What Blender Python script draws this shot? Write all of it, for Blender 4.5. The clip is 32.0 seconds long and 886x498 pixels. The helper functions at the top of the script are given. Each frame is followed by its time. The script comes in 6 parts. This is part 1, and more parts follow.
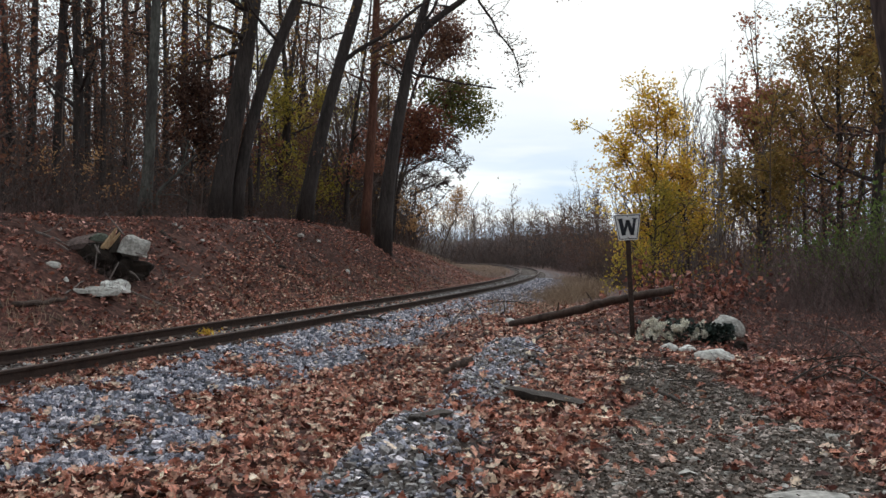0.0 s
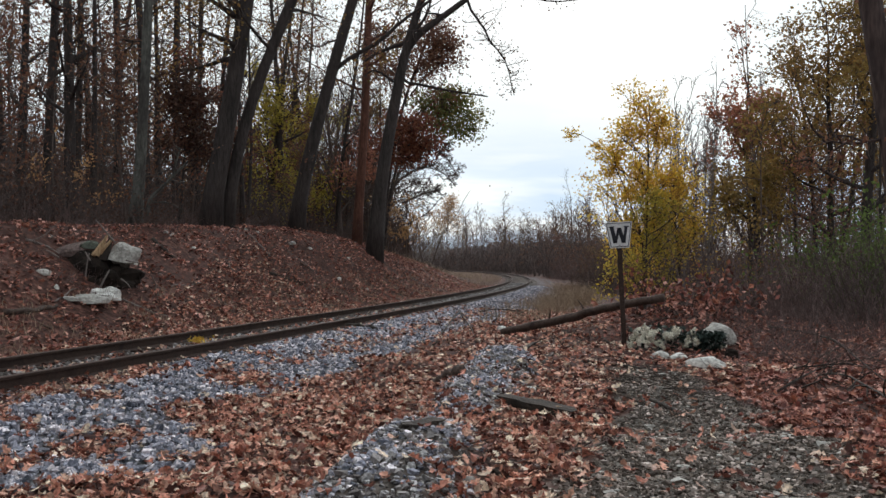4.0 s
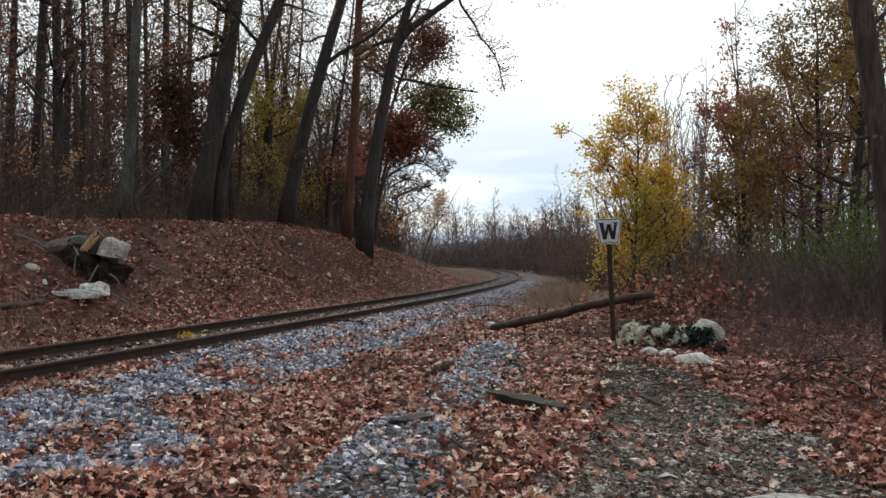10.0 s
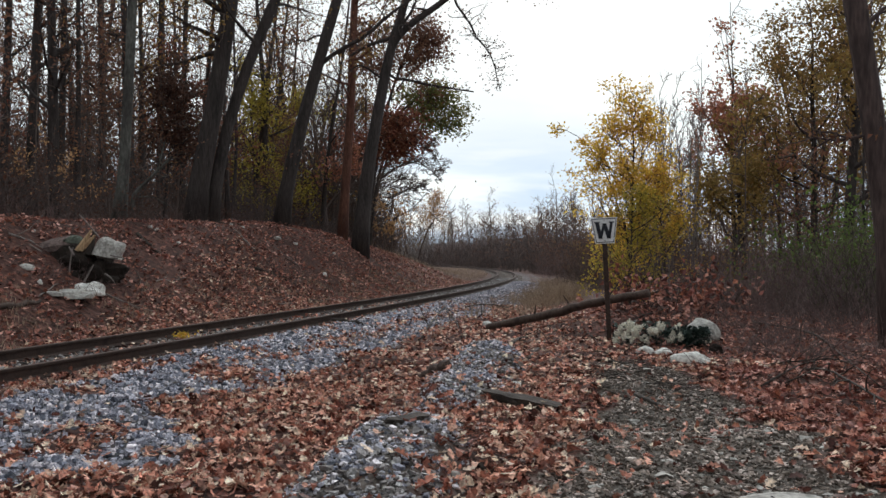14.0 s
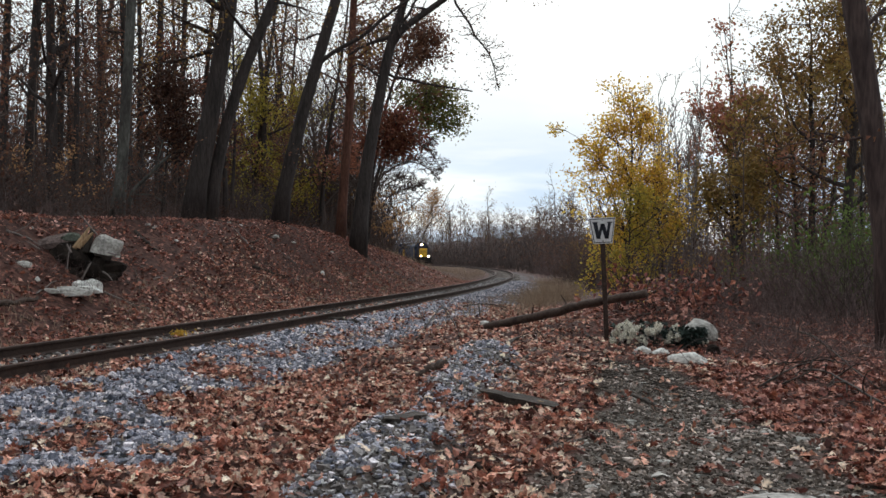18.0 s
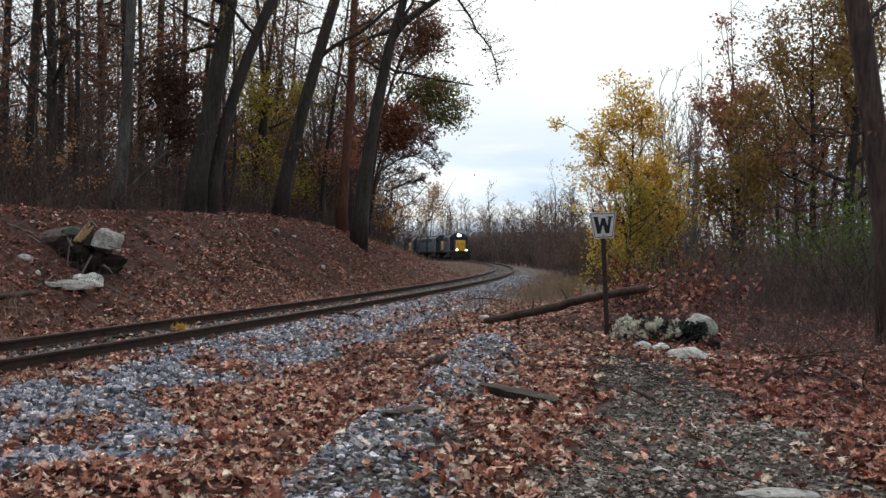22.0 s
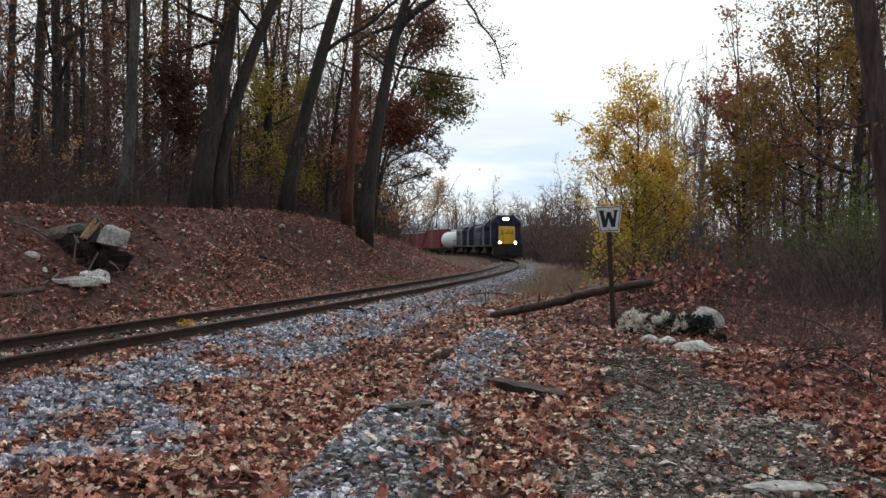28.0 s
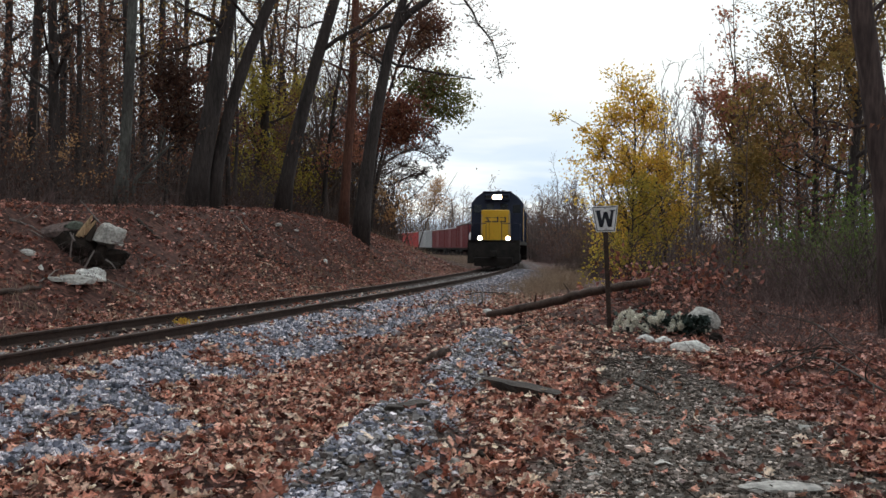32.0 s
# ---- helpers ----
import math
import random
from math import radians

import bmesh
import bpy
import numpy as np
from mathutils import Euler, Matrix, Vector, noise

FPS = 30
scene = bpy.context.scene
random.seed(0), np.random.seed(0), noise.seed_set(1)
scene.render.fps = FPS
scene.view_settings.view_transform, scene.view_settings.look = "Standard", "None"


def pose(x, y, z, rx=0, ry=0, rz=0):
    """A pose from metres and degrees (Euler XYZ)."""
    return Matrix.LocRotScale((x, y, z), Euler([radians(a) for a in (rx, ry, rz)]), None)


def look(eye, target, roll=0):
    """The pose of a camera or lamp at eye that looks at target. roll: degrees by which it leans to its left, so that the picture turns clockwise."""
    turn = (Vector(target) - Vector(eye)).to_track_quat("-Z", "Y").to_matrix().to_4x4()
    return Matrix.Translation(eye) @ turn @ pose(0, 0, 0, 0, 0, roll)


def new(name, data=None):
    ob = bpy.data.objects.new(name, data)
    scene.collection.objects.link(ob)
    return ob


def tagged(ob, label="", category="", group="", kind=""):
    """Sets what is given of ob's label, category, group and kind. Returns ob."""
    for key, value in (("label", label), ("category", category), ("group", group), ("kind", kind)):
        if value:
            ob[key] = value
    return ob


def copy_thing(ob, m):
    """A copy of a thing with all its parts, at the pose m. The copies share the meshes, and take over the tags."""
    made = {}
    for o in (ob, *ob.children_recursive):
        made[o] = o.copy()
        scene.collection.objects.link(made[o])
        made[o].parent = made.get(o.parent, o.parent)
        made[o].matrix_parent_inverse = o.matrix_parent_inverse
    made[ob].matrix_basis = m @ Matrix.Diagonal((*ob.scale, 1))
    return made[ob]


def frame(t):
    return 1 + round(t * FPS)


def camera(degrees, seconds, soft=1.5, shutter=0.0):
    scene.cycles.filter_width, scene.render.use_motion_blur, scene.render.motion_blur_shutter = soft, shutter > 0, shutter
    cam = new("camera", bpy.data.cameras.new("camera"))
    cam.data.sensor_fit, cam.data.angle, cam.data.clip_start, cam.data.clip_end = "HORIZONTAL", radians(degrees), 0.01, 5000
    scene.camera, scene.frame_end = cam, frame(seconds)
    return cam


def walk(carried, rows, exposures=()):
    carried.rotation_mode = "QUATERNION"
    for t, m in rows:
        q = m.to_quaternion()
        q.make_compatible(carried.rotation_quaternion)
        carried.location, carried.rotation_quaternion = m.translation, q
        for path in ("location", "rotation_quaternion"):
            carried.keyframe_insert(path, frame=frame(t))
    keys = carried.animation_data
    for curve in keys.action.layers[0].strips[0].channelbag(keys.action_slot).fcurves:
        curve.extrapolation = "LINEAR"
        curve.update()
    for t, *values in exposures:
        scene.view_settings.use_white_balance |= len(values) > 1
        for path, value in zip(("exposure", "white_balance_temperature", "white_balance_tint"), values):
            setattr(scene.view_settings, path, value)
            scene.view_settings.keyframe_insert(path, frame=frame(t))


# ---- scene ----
cam = camera(48.26, 32.0, soft=1.5)
EYE = (0.0, 0.0, 1.249)
walk(cam, [
    (0, pose(*EYE, 90.44, 0.13, 1.17)), (0.5, pose(*EYE, 90.49, 0.07, 1.14)), (1, pose(*EYE, 90.56, 0.01, 1.10)),
    (1.5, pose(*EYE, 90.45, 0.02, 1.08)), (2, pose(*EYE, 90.59, 0.04, 0.97)), (2.5, pose(*EYE, 90.69, 0.09, 0.91)),
    (3, pose(*EYE, 90.75, 0.19, 0.91)), (3.5, pose(*EYE, 90.85, 0.16, 0.79)), (5.5, pose(*EYE, 90.93, 0.08, 0.60)),
    (6, pose(*EYE, 91.08, 0.15, 0.59)), (6.5, pose(*EYE, 91.16, 0.09, 0.57)), (7, pose(*EYE, 91.16, -0.07, 0.34)),
    (7.5, pose(*EYE, 90.99, -0.05, 0.32)), (8, pose(*EYE, 91.07, -0.06, 0.17)), (8.5, pose(*EYE, 90.98, -0.08, 0.15)),
    (9, pose(*EYE, 90.98, -0.04, 0.14)), (9.5, pose(*EYE, 90.73, -0.04, 0.17)), (10, pose(*EYE, 90.64, -0.05, 0.10)),
    (10.5, pose(*EYE, 90.66, -0.07, 0.09)), (11, pose(*EYE, 90.59, -0.06, 0.07)), (11.5, pose(*EYE, 90.67, 0.02, 0.05)),
    (12, pose(*EYE, 90.28, -0.10, 0.09)), (12.5, pose(*EYE, 90.26, 0.04, 0.19)), (13, pose(*EYE, 90.60, 0.00, -0.00)),
    (13.5, pose(*EYE, 90.54, 0.03, 0.03)), (14, pose(*EYE, 90.61, 0.03, -0.14)), (14.5, pose(*EYE, 90.51, -0.12, -0.20)),
    (16.5, pose(*EYE, 90.69, -0.21, -0.34)), (17, pose(*EYE, 90.57, -0.32, -0.37)), (17.5, pose(*EYE, 90.47, -0.31, -0.28)),
    (18, pose(*EYE, 90.57, -0.27, -0.26)), (18.5, pose(*EYE, 90.64, -0.26, -0.18)), (19, pose(*EYE, 90.59, -0.26, -0.17)),
    (19.5, pose(*EYE, 90.45, -0.39, -0.19)), (20, pose(*EYE, 90.44, -0.29, -0.16)), (20.5, pose(*EYE, 90.42, -0.34, -0.22)),
    (21, pose(*EYE, 90.42, -0.41, -0.26)), (21.5, pose(*EYE, 90.40, -0.40, -0.25)), (22, pose(*EYE, 90.24, -0.40, -0.23)),
    (22.5, pose(*EYE, 90.06, -0.19, -0.08)), (23, pose(*EYE, 90.05, -0.22, -0.17)), (23.5, pose(*EYE, 90.07, -0.18, -0.11)),
    (24, pose(*EYE, 90.05, -0.10, -0.01)), (24.5, pose(*EYE, 89.85, -0.18, -0.03)), (25, pose(*EYE, 89.82, -0.12, 0.05)),
    (25.5, pose(*EYE, 89.81, -0.24, 0.01)), (27.5, pose(*EYE, 89.78, -0.06, 0.10)), (28, pose(*EYE, 89.93, -0.06, 0.10)),
    (28.5, pose(*EYE, 90.01, -0.29, -0.19)), (29, pose(*EYE, 89.99, -0.30, -0.12)), (29.5, pose(*EYE, 89.99, -0.28, -0.04)),
    (30, pose(*EYE, 90.01, -0.32, -0.07)), (30.5, pose(*EYE, 90.04, -0.27, -0.10)), (31, pose(*EYE, 90.03, -0.22, -0.01)),
    (31.5, pose(*EYE, 90.26, -0.23, -0.16)), (32, pose(*EYE, 89.89, -0.26, -0.10)),
])

# ---- sky and light ----
world = bpy.data.worlds.new("overcast_sky")
scene.world = world
world.use_nodes = True
wn, wl = world.node_tree.nodes, world.node_tree.links
wn.clear()
w_out = wn.new("ShaderNodeOutputWorld")
w_sky = wn.new("ShaderNodeTexSky")
w_sky.sky_type = "NISHITA"
w_sky.sun_disc = False
w_sky.sun_elevation, w_sky.sun_rotation = radians(29), radians(5)
w_blue = wn.new("ShaderNodeBackground")
w_blue.inputs["Strength"].default_value = 0.12
wl.new(w_sky.outputs["Color"], w_blue.inputs["Color"])
w_cloud = wn.new("ShaderNodeBackground")
w_cloud.inputs["Strength"].default_value = 1.04
w_co = wn.new("ShaderNodeTexCoord")
w_map = wn.new("ShaderNodeMapping")
w_map.inputs["Scale"].default_value = (1.0, 1.0, 3.5)
w_noise = wn.new("ShaderNodeTexNoise")
w_noise.inputs["Scale"].default_value = 3.0
w_noise.inputs["Detail"].default_value = 5.0
w_ramp = wn.new("ShaderNodeMapRange")
w_ramp.inputs["From Min"].default_value, w_ramp.inputs["From Max"].default_value = 0.3, 0.6
w_ramp.inputs["To Min"].default_value, w_ramp.inputs["To Max"].default_value = 0.8, 1.0
wl.new(w_co.outputs["Generated"], w_map.inputs["Vector"])
wl.new(w_map.outputs["Vector"], w_noise.inputs["Vector"])
wl.new(w_noise.outputs["Fac"], w_ramp.inputs["Value"])
# the cloud thins to streaks of pale blue towards the horizon
w_sep = wn.new("ShaderNodeSeparateXYZ")
w_low = wn.new("ShaderNodeMapRange")
w_low.inputs["From Min"].default_value, w_low.inputs["From Max"].default_value = 0.05, 0.15
w_low.inputs["To Min"].default_value, w_low.inputs["To Max"].default_value = 1.0, 0.0
w_streak = wn.new("ShaderNodeTexNoise")
w_streak.inputs["Scale"].default_value, w_streak.inputs["Detail"].default_value = 5.0, 4.0
w_smap = wn.new("ShaderNodeMapping")
w_smap.inputs["Scale"].default_value = (1.0, 1.0, 7.0)
w_amt = wn.new("ShaderNodeMapRange")
w_amt.inputs["From Min"].default_value, w_amt.inputs["From Max"].default_value = 0.34, 0.58
w_both = wn.new("ShaderNodeMath")
w_both.operation = "MULTIPLY"
w_tint = wn.new("ShaderNodeMix")
w_tint.data_type = "RGBA"
w_tint.inputs["A"].default_value = (0.93, 0.985, 1.0, 1)
w_tint.inputs["B"].default_value = (0.52, 0.70, 0.92, 1)
wl.new(w_co.outputs["Generated"], w_sep.inputs["Vector"])
wl.new(w_sep.outputs["Z"], w_low.inputs["Value"])
wl.new(w_co.outputs["Generated"], w_smap.inputs["Vector"])
wl.new(w_smap.outputs["Vector"], w_streak.inputs["Vector"])
wl.new(w_streak.outputs["Fac"], w_amt.inputs["Value"])
wl.new(w_low.outputs["Result"], w_both.inputs[0])
wl.new(w_amt.outputs["Result"], w_both.inputs[1])
wl.new(w_both.outputs["Value"], w_tint.inputs["Factor"])
wl.new(w_tint.outputs["Result"], w_cloud.inputs["Color"])
w_mix = wn.new("ShaderNodeMixShader")
wl.new(w_ramp.outputs["Result"], w_mix.inputs["Fac"])
wl.new(w_blue.outputs["Background"], w_mix.inputs[1])
wl.new(w_cloud.outputs["Background"], w_mix.inputs[2])
wl.new(w_mix.outputs["Shader"], w_out.inputs["Surface"])

sun = new("sun", bpy.data.lights.new("sun", "SUN"))
sun.data.energy, sun.data.angle, sun.data.color = 1.4, radians(10), (1.0, 0.965, 0.965)
sun.matrix_basis = look((3.5, 40, 22.3), (0, 0, 0))
scene.view_settings.exposure = 0.0


# ---- materials ----
def material(name, stops, scale=6.0, rough=0.85, metal=0.0, bump=0.3, fine=40.0, island=0.0, mottle=0.35,
             stretch=(1, 1, 1), translucent=0.0, spec=0.3):
    """stops: colours that a coarse noise blends; a fine noise and the island's own chance vary them."""
    m = bpy.data.materials.new(name)
    m.use_nodes = True
    n, l = m.node_tree.nodes, m.node_tree.links
    p = n["Principled BSDF"]
    p.inputs["Roughness"].default_value, p.inputs["Metallic"].default_value = rough, metal
    p.inputs["Specular IOR Level"].default_value = spec
    co = n.new("ShaderNodeTexCoord")
    mp = n.new("ShaderNodeMapping")
    mp.inputs["Scale"].default_value = stretch
    l.new(co.outputs["Object"], mp.inputs["Vector"])
    big = n.new("ShaderNodeTexNoise")
    big.inputs["Scale"].default_value, big.inputs["Detail"].default_value = scale, 4
    small = n.new("ShaderNodeTexNoise")
    small.inputs["Scale"].default_value, small.inputs["Detail"].default_value = fine, 3
    l.new(mp.outputs["Vector"], big.inputs["Vector"])
    l.new(mp.outputs["Vector"], small.inputs["Vector"])
    ramp = n.new("ShaderNodeValToRGB")
    els = ramp.color_ramp.elements
    while len(els) < len(stops):
        els.new(0.5)
    for i, c in enumerate(stops):
        els[i].position = (i / max(1, len(stops) - 1)) * (1.0 if island else 0.44) + (0.0 if island else 0.28)
        els[i].color = (*c, 1)
    if island:
        geo = n.new("ShaderNodeNewGeometry")
        mx = n.new("ShaderNodeMix")
        mx.inputs["Factor"].default_value = island
        l.new(big.outputs["Fac"], mx.inputs["A"])
        l.new(geo.outputs["Random Per Island"], mx.inputs["B"])
        l.new(mx.outputs["Result"], ramp.inputs["Fac"])
    else:
        l.new(big.outputs["Fac"], ramp.inputs["Fac"])
    val = n.new("ShaderNodeMapRange")
    val.inputs["From Min"].default_value, val.inputs["From Max"].default_value = 0.3, 0.7
    val.inputs["To Min"].default_value, val.inputs["To Max"].default_value = 1 - mottle, 1 + mottle
    l.new(small.outputs["Fac"], val.inputs["Value"])
    mul = n.new("ShaderNodeVectorMath")
    mul.operation = "SCALE"
    l.new(ramp.outputs["Color"], mul.inputs[0])
    l.new(val.outputs["Result"], mul.inputs["Scale"])
    l.new(mul.outputs["Vector"], p.inputs["Base Color"])
    if bump:
        b = n.new("ShaderNodeBump")
        b.inputs["Strength"].default_value, b.inputs["Distance"].default_value = bump, 0.02
        l.new(small.outputs["Fac"], b.inputs["Height"])
        l.new(b.outputs["Normal"], p.inputs["Normal"])
    if translucent:
        t = n.new("ShaderNodeBsdfTranslucent")
        l.new(mul.outputs["Vector"], t.inputs["Color"])
        ms = n.new("ShaderNodeMixShader")
        ms.inputs["Fac"].default_value = translucent
        l.new(p.outputs["BSDF"], ms.inputs[1])
        l.new(t.outputs["BSDF"], ms.inputs[2])
        l.new(ms.outputs["Shader"], n["Material Output"].inputs["Surface"])
    return m


def lamp_glass(name, colour, strength):
    m = bpy.data.materials.new(name)
    m.use_nodes = True
    p = m.node_tree.nodes["Principled BSDF"]
    p.inputs["Base Color"].default_value = (*colour, 1)
    p.inputs["Emission Color"].default_value = (*colour, 1)
    p.inputs["Emission Strength"].default_value = strength
    return m


BARK = material("bark", [(0.02, 0.017, 0.0165), (0.052, 0.043, 0.041), (0.03, 0.024, 0.023)], 3, 0.95, bump=0.9, fine=22, stretch=(1, 1, 0.18))
BARK_RED = material("reddish_bark", [(0.06, 0.026, 0.02), (0.125, 0.055, 0.038), (0.055, 0.027, 0.022)], 3, 0.95, bump=0.9, fine=22, stretch=(1, 1, 0.18))
BARK_BROWN = material("brown_bark", [(0.03, 0.022, 0.022), (0.085, 0.062, 0.058), (0.05, 0.036, 0.035)], 5, 0.95, bump=0.9, fine=22, stretch=(1, 1, 0.18))
BARK_GREY = material("lichen_bark", [(0.035, 0.031, 0.03), (0.1, 0.102, 0.092), (0.05, 0.046, 0.043), (0.09, 0.09, 0.08)], 2.2, 0.95, bump=0.8, fine=20, stretch=(1, 1, 0.3))
TWIG = material("twig_wood", [(0.07, 0.05, 0.042), (0.13, 0.10, 0.09)], 2, 0.9, bump=0.0, island=0.6)
TWIG_PALE = material("pale_twig_wood", [(0.14, 0.12, 0.11), (0.24, 0.21, 0.20)], 2, 0.9, bump=0.0, island=0.6)
BRUSH = material("brush_wood", [(0.04, 0.03, 0.029), (0.085, 0.064, 0.06), (0.135, 0.108, 0.1)], 2, 0.9, bump=0.0, island=0.7)


BRUSH_PALE = material("pale_brush_wood", [(0.08, 0.05, 0.048), (0.155, 0.104, 0.098), (0.21, 0.165, 0.155)], 2, 0.9, bump=0.0, island=0.7)


def leaf_mat(name, stops, tr=0.35, fine=9, mottle=0.25):
    return material(name, stops, 1.2, 0.7, bump=0.0, fine=fine, island=0.75, mottle=mottle, translucent=tr)


LEAF_BROWN = leaf_mat("brown_oak_leaf", [(0.08, 0.037, 0.027), (0.16, 0.076, 0.05), (0.25, 0.13, 0.078), (0.13, 0.058, 0.04), (0.2, 0.085, 0.05)])
LEAF_DARK = leaf_mat("dark_oak_leaf", [(0.035, 0.018, 0.015), (0.075, 0.036, 0.027), (0.11, 0.055, 0.036), (0.05, 0.025, 0.02)], 0.25)
LEAF_OCHRE = leaf_mat("ochre_oak_leaf", [(0.12, 0.075, 0.03), (0.25, 0.16, 0.05), (0.32, 0.17, 0.06), (0.16, 0.12, 0.04), (0.2, 0.09, 0.045)], 0.4)
LEAF_RED = leaf_mat("rust_red_leaf", [(0.10, 0.028, 0.022), (0.2, 0.065, 0.045), (0.26, 0.11, 0.06), (0.12, 0.04, 0.03)])
LEAF_YELLOW = leaf_mat("yellow_leaf", [(0.66, 0.347, 0.04), (0.902, 0.672, 0.12), (0.528, 0.302, 0.07), (0.814, 0.549, 0.07), (0.462, 0.482, 0.1)], 0.58)
LEAF_OLIVE = leaf_mat("olive_leaf", [(0.14, 0.105, 0.036), (0.26, 0.18, 0.055), (0.32, 0.19, 0.06), (0.16, 0.15, 0.05)], 0.4)
LEAF_MOSS = leaf_mat("moss_olive_leaf", [(0.07, 0.085, 0.03), (0.15, 0.18, 0.06), (0.22, 0.17, 0.05), (0.1, 0.14, 0.05)], 0.45)
LEAF_ORANGE = leaf_mat("orange_leaf", [(0.38, 0.19, 0.08), (0.5, 0.3, 0.14), (0.42, 0.22, 0.1)], 0.45)
LEAF_RUST = leaf_mat("rust_pink_leaf", [(0.27, 0.1, 0.075), (0.486, 0.2, 0.138), (0.378, 0.175, 0.1), (0.216, 0.088, 0.062)], 0.4)
LEAF_GOLD = leaf_mat("golden_olive_leaf", [(0.28, 0.22, 0.04), (0.48, 0.40, 0.07), (0.36, 0.26, 0.05), (0.28, 0.30, 0.07)], 0.45)
LEAF_GREEN = leaf_mat("green_leaf", [(0.06, 0.10, 0.025), (0.14, 0.19, 0.05), (0.09, 0.14, 0.035)], 0.45)
# the near-black stops put the shade of gaps between leaves into the colour
LITTER = leaf_mat("fallen_oak_leaf", [(0.116, 0.037, 0.029), (0.466, 0.169, 0.121), (0.792, 0.429, 0.314), (0.21, 0.071, 0.055), (0.92, 0.784, 0.617), (0.349, 0.117, 0.077), (0.096, 0.032, 0.022), (0.698, 0.306, 0.219), (0.163, 0.055, 0.04), (0.053, 0.019, 0.016), (0.072, 0.026, 0.018), (0.862, 0.515, 0.381), (0.116, 0.039, 0.029), (0.582, 0.233, 0.163)], 0.12, 38, 0.55)
# a darker set of the fallen leaf colours
LITTER_DARK = leaf_mat("dark_fallen_leaf", [(0.08, 0.03, 0.027), (0.267, 0.101, 0.075), (0.668, 0.352, 0.274), (0.121, 0.043, 0.037), (0.058, 0.021, 0.018), (0.401, 0.158, 0.099), (0.174, 0.061, 0.05), (0.32, 0.118, 0.094), (0.828, 0.492, 0.41), (0.067, 0.025, 0.024)], 0.1, 30, 0.5)
BALLAST = material("blue_grey_ballast", [(0.042, 0.046, 0.061), (0.348, 0.358, 0.431), (0.911, 0.847, 0.884), (0.102, 0.11, 0.148), (0.479, 0.479, 0.548), (0.05, 0.057, 0.075), (0.24, 0.253, 0.319), (0.563, 0.55, 0.615)], 8, 0.85, bump=0.3, fine=60, island=0.85, mottle=0.5)
GRAVEL = material("grey_brown_gravel", [(0.03, 0.026, 0.026), (0.12, 0.108, 0.104), (0.62, 0.614, 0.626), (0.05, 0.044, 0.042), (0.22, 0.203, 0.197), (0.07, 0.06, 0.057), (0.36, 0.338, 0.336), (0.045, 0.038, 0.037)], 8, 0.9, bump=0.3, fine=60, island=0.85)
GRIT = material("trodden_grit", [(0.03, 0.023, 0.019), (0.091, 0.073, 0.061), (0.048, 0.037, 0.031), (0.246, 0.205, 0.173), (0.075, 0.058, 0.049), (0.706, 0.61, 0.561), (0.128, 0.102, 0.085), (0.037, 0.029, 0.024), (0.385, 0.315, 0.275), (0.054, 0.042, 0.035)], 8, 0.9, bump=0.3, fine=60, island=0.9)
RAIL_RUST = material("rusty_rail_steel", [(0.024, 0.015, 0.013), (0.052, 0.032, 0.026), (0.034, 0.022, 0.019)], 5, 0.85, 0.1, bump=0.25, fine=60)
RAIL_TOP = material("worn_rail_head", [(0.06, 0.038, 0.032), (0.1, 0.068, 0.058)], 3, 0.9, 0.0, bump=0.05, fine=50, stretch=(1, 0.1, 1))
SLEEPER = material("weathered_sleeper", [(0.05, 0.04, 0.034), (0.12, 0.10, 0.088)], 6, 0.95, bump=0.6, fine=30, stretch=(0.2, 1, 1))
LOG = material("dead_log_bark", [(0.03, 0.021, 0.018), (0.085, 0.06, 0.05), (0.05, 0.034, 0.029)], 5, 0.95, bump=0.8, fine=30)
DARKWOOD = material("wet_dark_wood", [(0.022, 0.018, 0.016), (0.06, 0.048, 0.04)], 6, 0.9, bump=0.6, fine=40)
RAWWOOD = material("split_raw_wood", [(0.16, 0.09, 0.05), (0.42, 0.29, 0.17), (0.24, 0.14, 0.08)], 6, 0.85, bump=0.5, fine=35, stretch=(1, 1, 0.2))
ROCK = material("pale_grey_rock", [(0.22, 0.215, 0.20), (0.42, 0.41, 0.385), (0.32, 0.31, 0.29)], 4, 0.9, bump=0.7, fine=22)
ROCK_MOSS = material("mossy_rock", [(0.03, 0.035, 0.026), (0.13, 0.15, 0.125), (0.05, 0.055, 0.042), (0.09, 0.1, 0.085)], 5, 0.95, bump=0.8, fine=26)
ROCK_DULL = material("dull_brown_rock", [(0.06, 0.042, 0.038), (0.19, 0.145, 0.135), (0.1, 0.074, 0.068)], 5, 0.95, bump=0.7, fine=24)
ROCK_WHITE = material("white_lime_rock", [(0.5, 0.5, 0.48), (0.74, 0.74, 0.71)], 5, 0.85, bump=0.5, fine=25)
# dark soil, lowered to near black for the shade in the stump's hollow
SOIL = material("shade_dark_root_soil", [(0.008, 0.006, 0.005), (0.026, 0.018, 0.014)], 6, 1.0, bump=0.9, fine=25)
GRASS = material("dry_tan_grass", [(0.26, 0.18, 0.125), (0.40, 0.305, 0.225), (0.17, 0.115, 0.082)], 1.5, 0.9, bump=0, island=0.8)
SIGN_WHITE = material("weathered_white_enamel", [(0.55, 0.56, 0.57), (0.70, 0.71, 0.72)], 6, 0.45, bump=0.05, mottle=0.12)
SIGN_DARK = material("navy_black_paint", [(0.012, 0.014, 0.022), (0.025, 0.027, 0.038)], 8, 0.5, bump=0.05)
POST = material("rusty_sign_post", [(0.03, 0.02, 0.018), (0.07, 0.045, 0.036)], 8, 0.8, 0.3, bump=0.3)


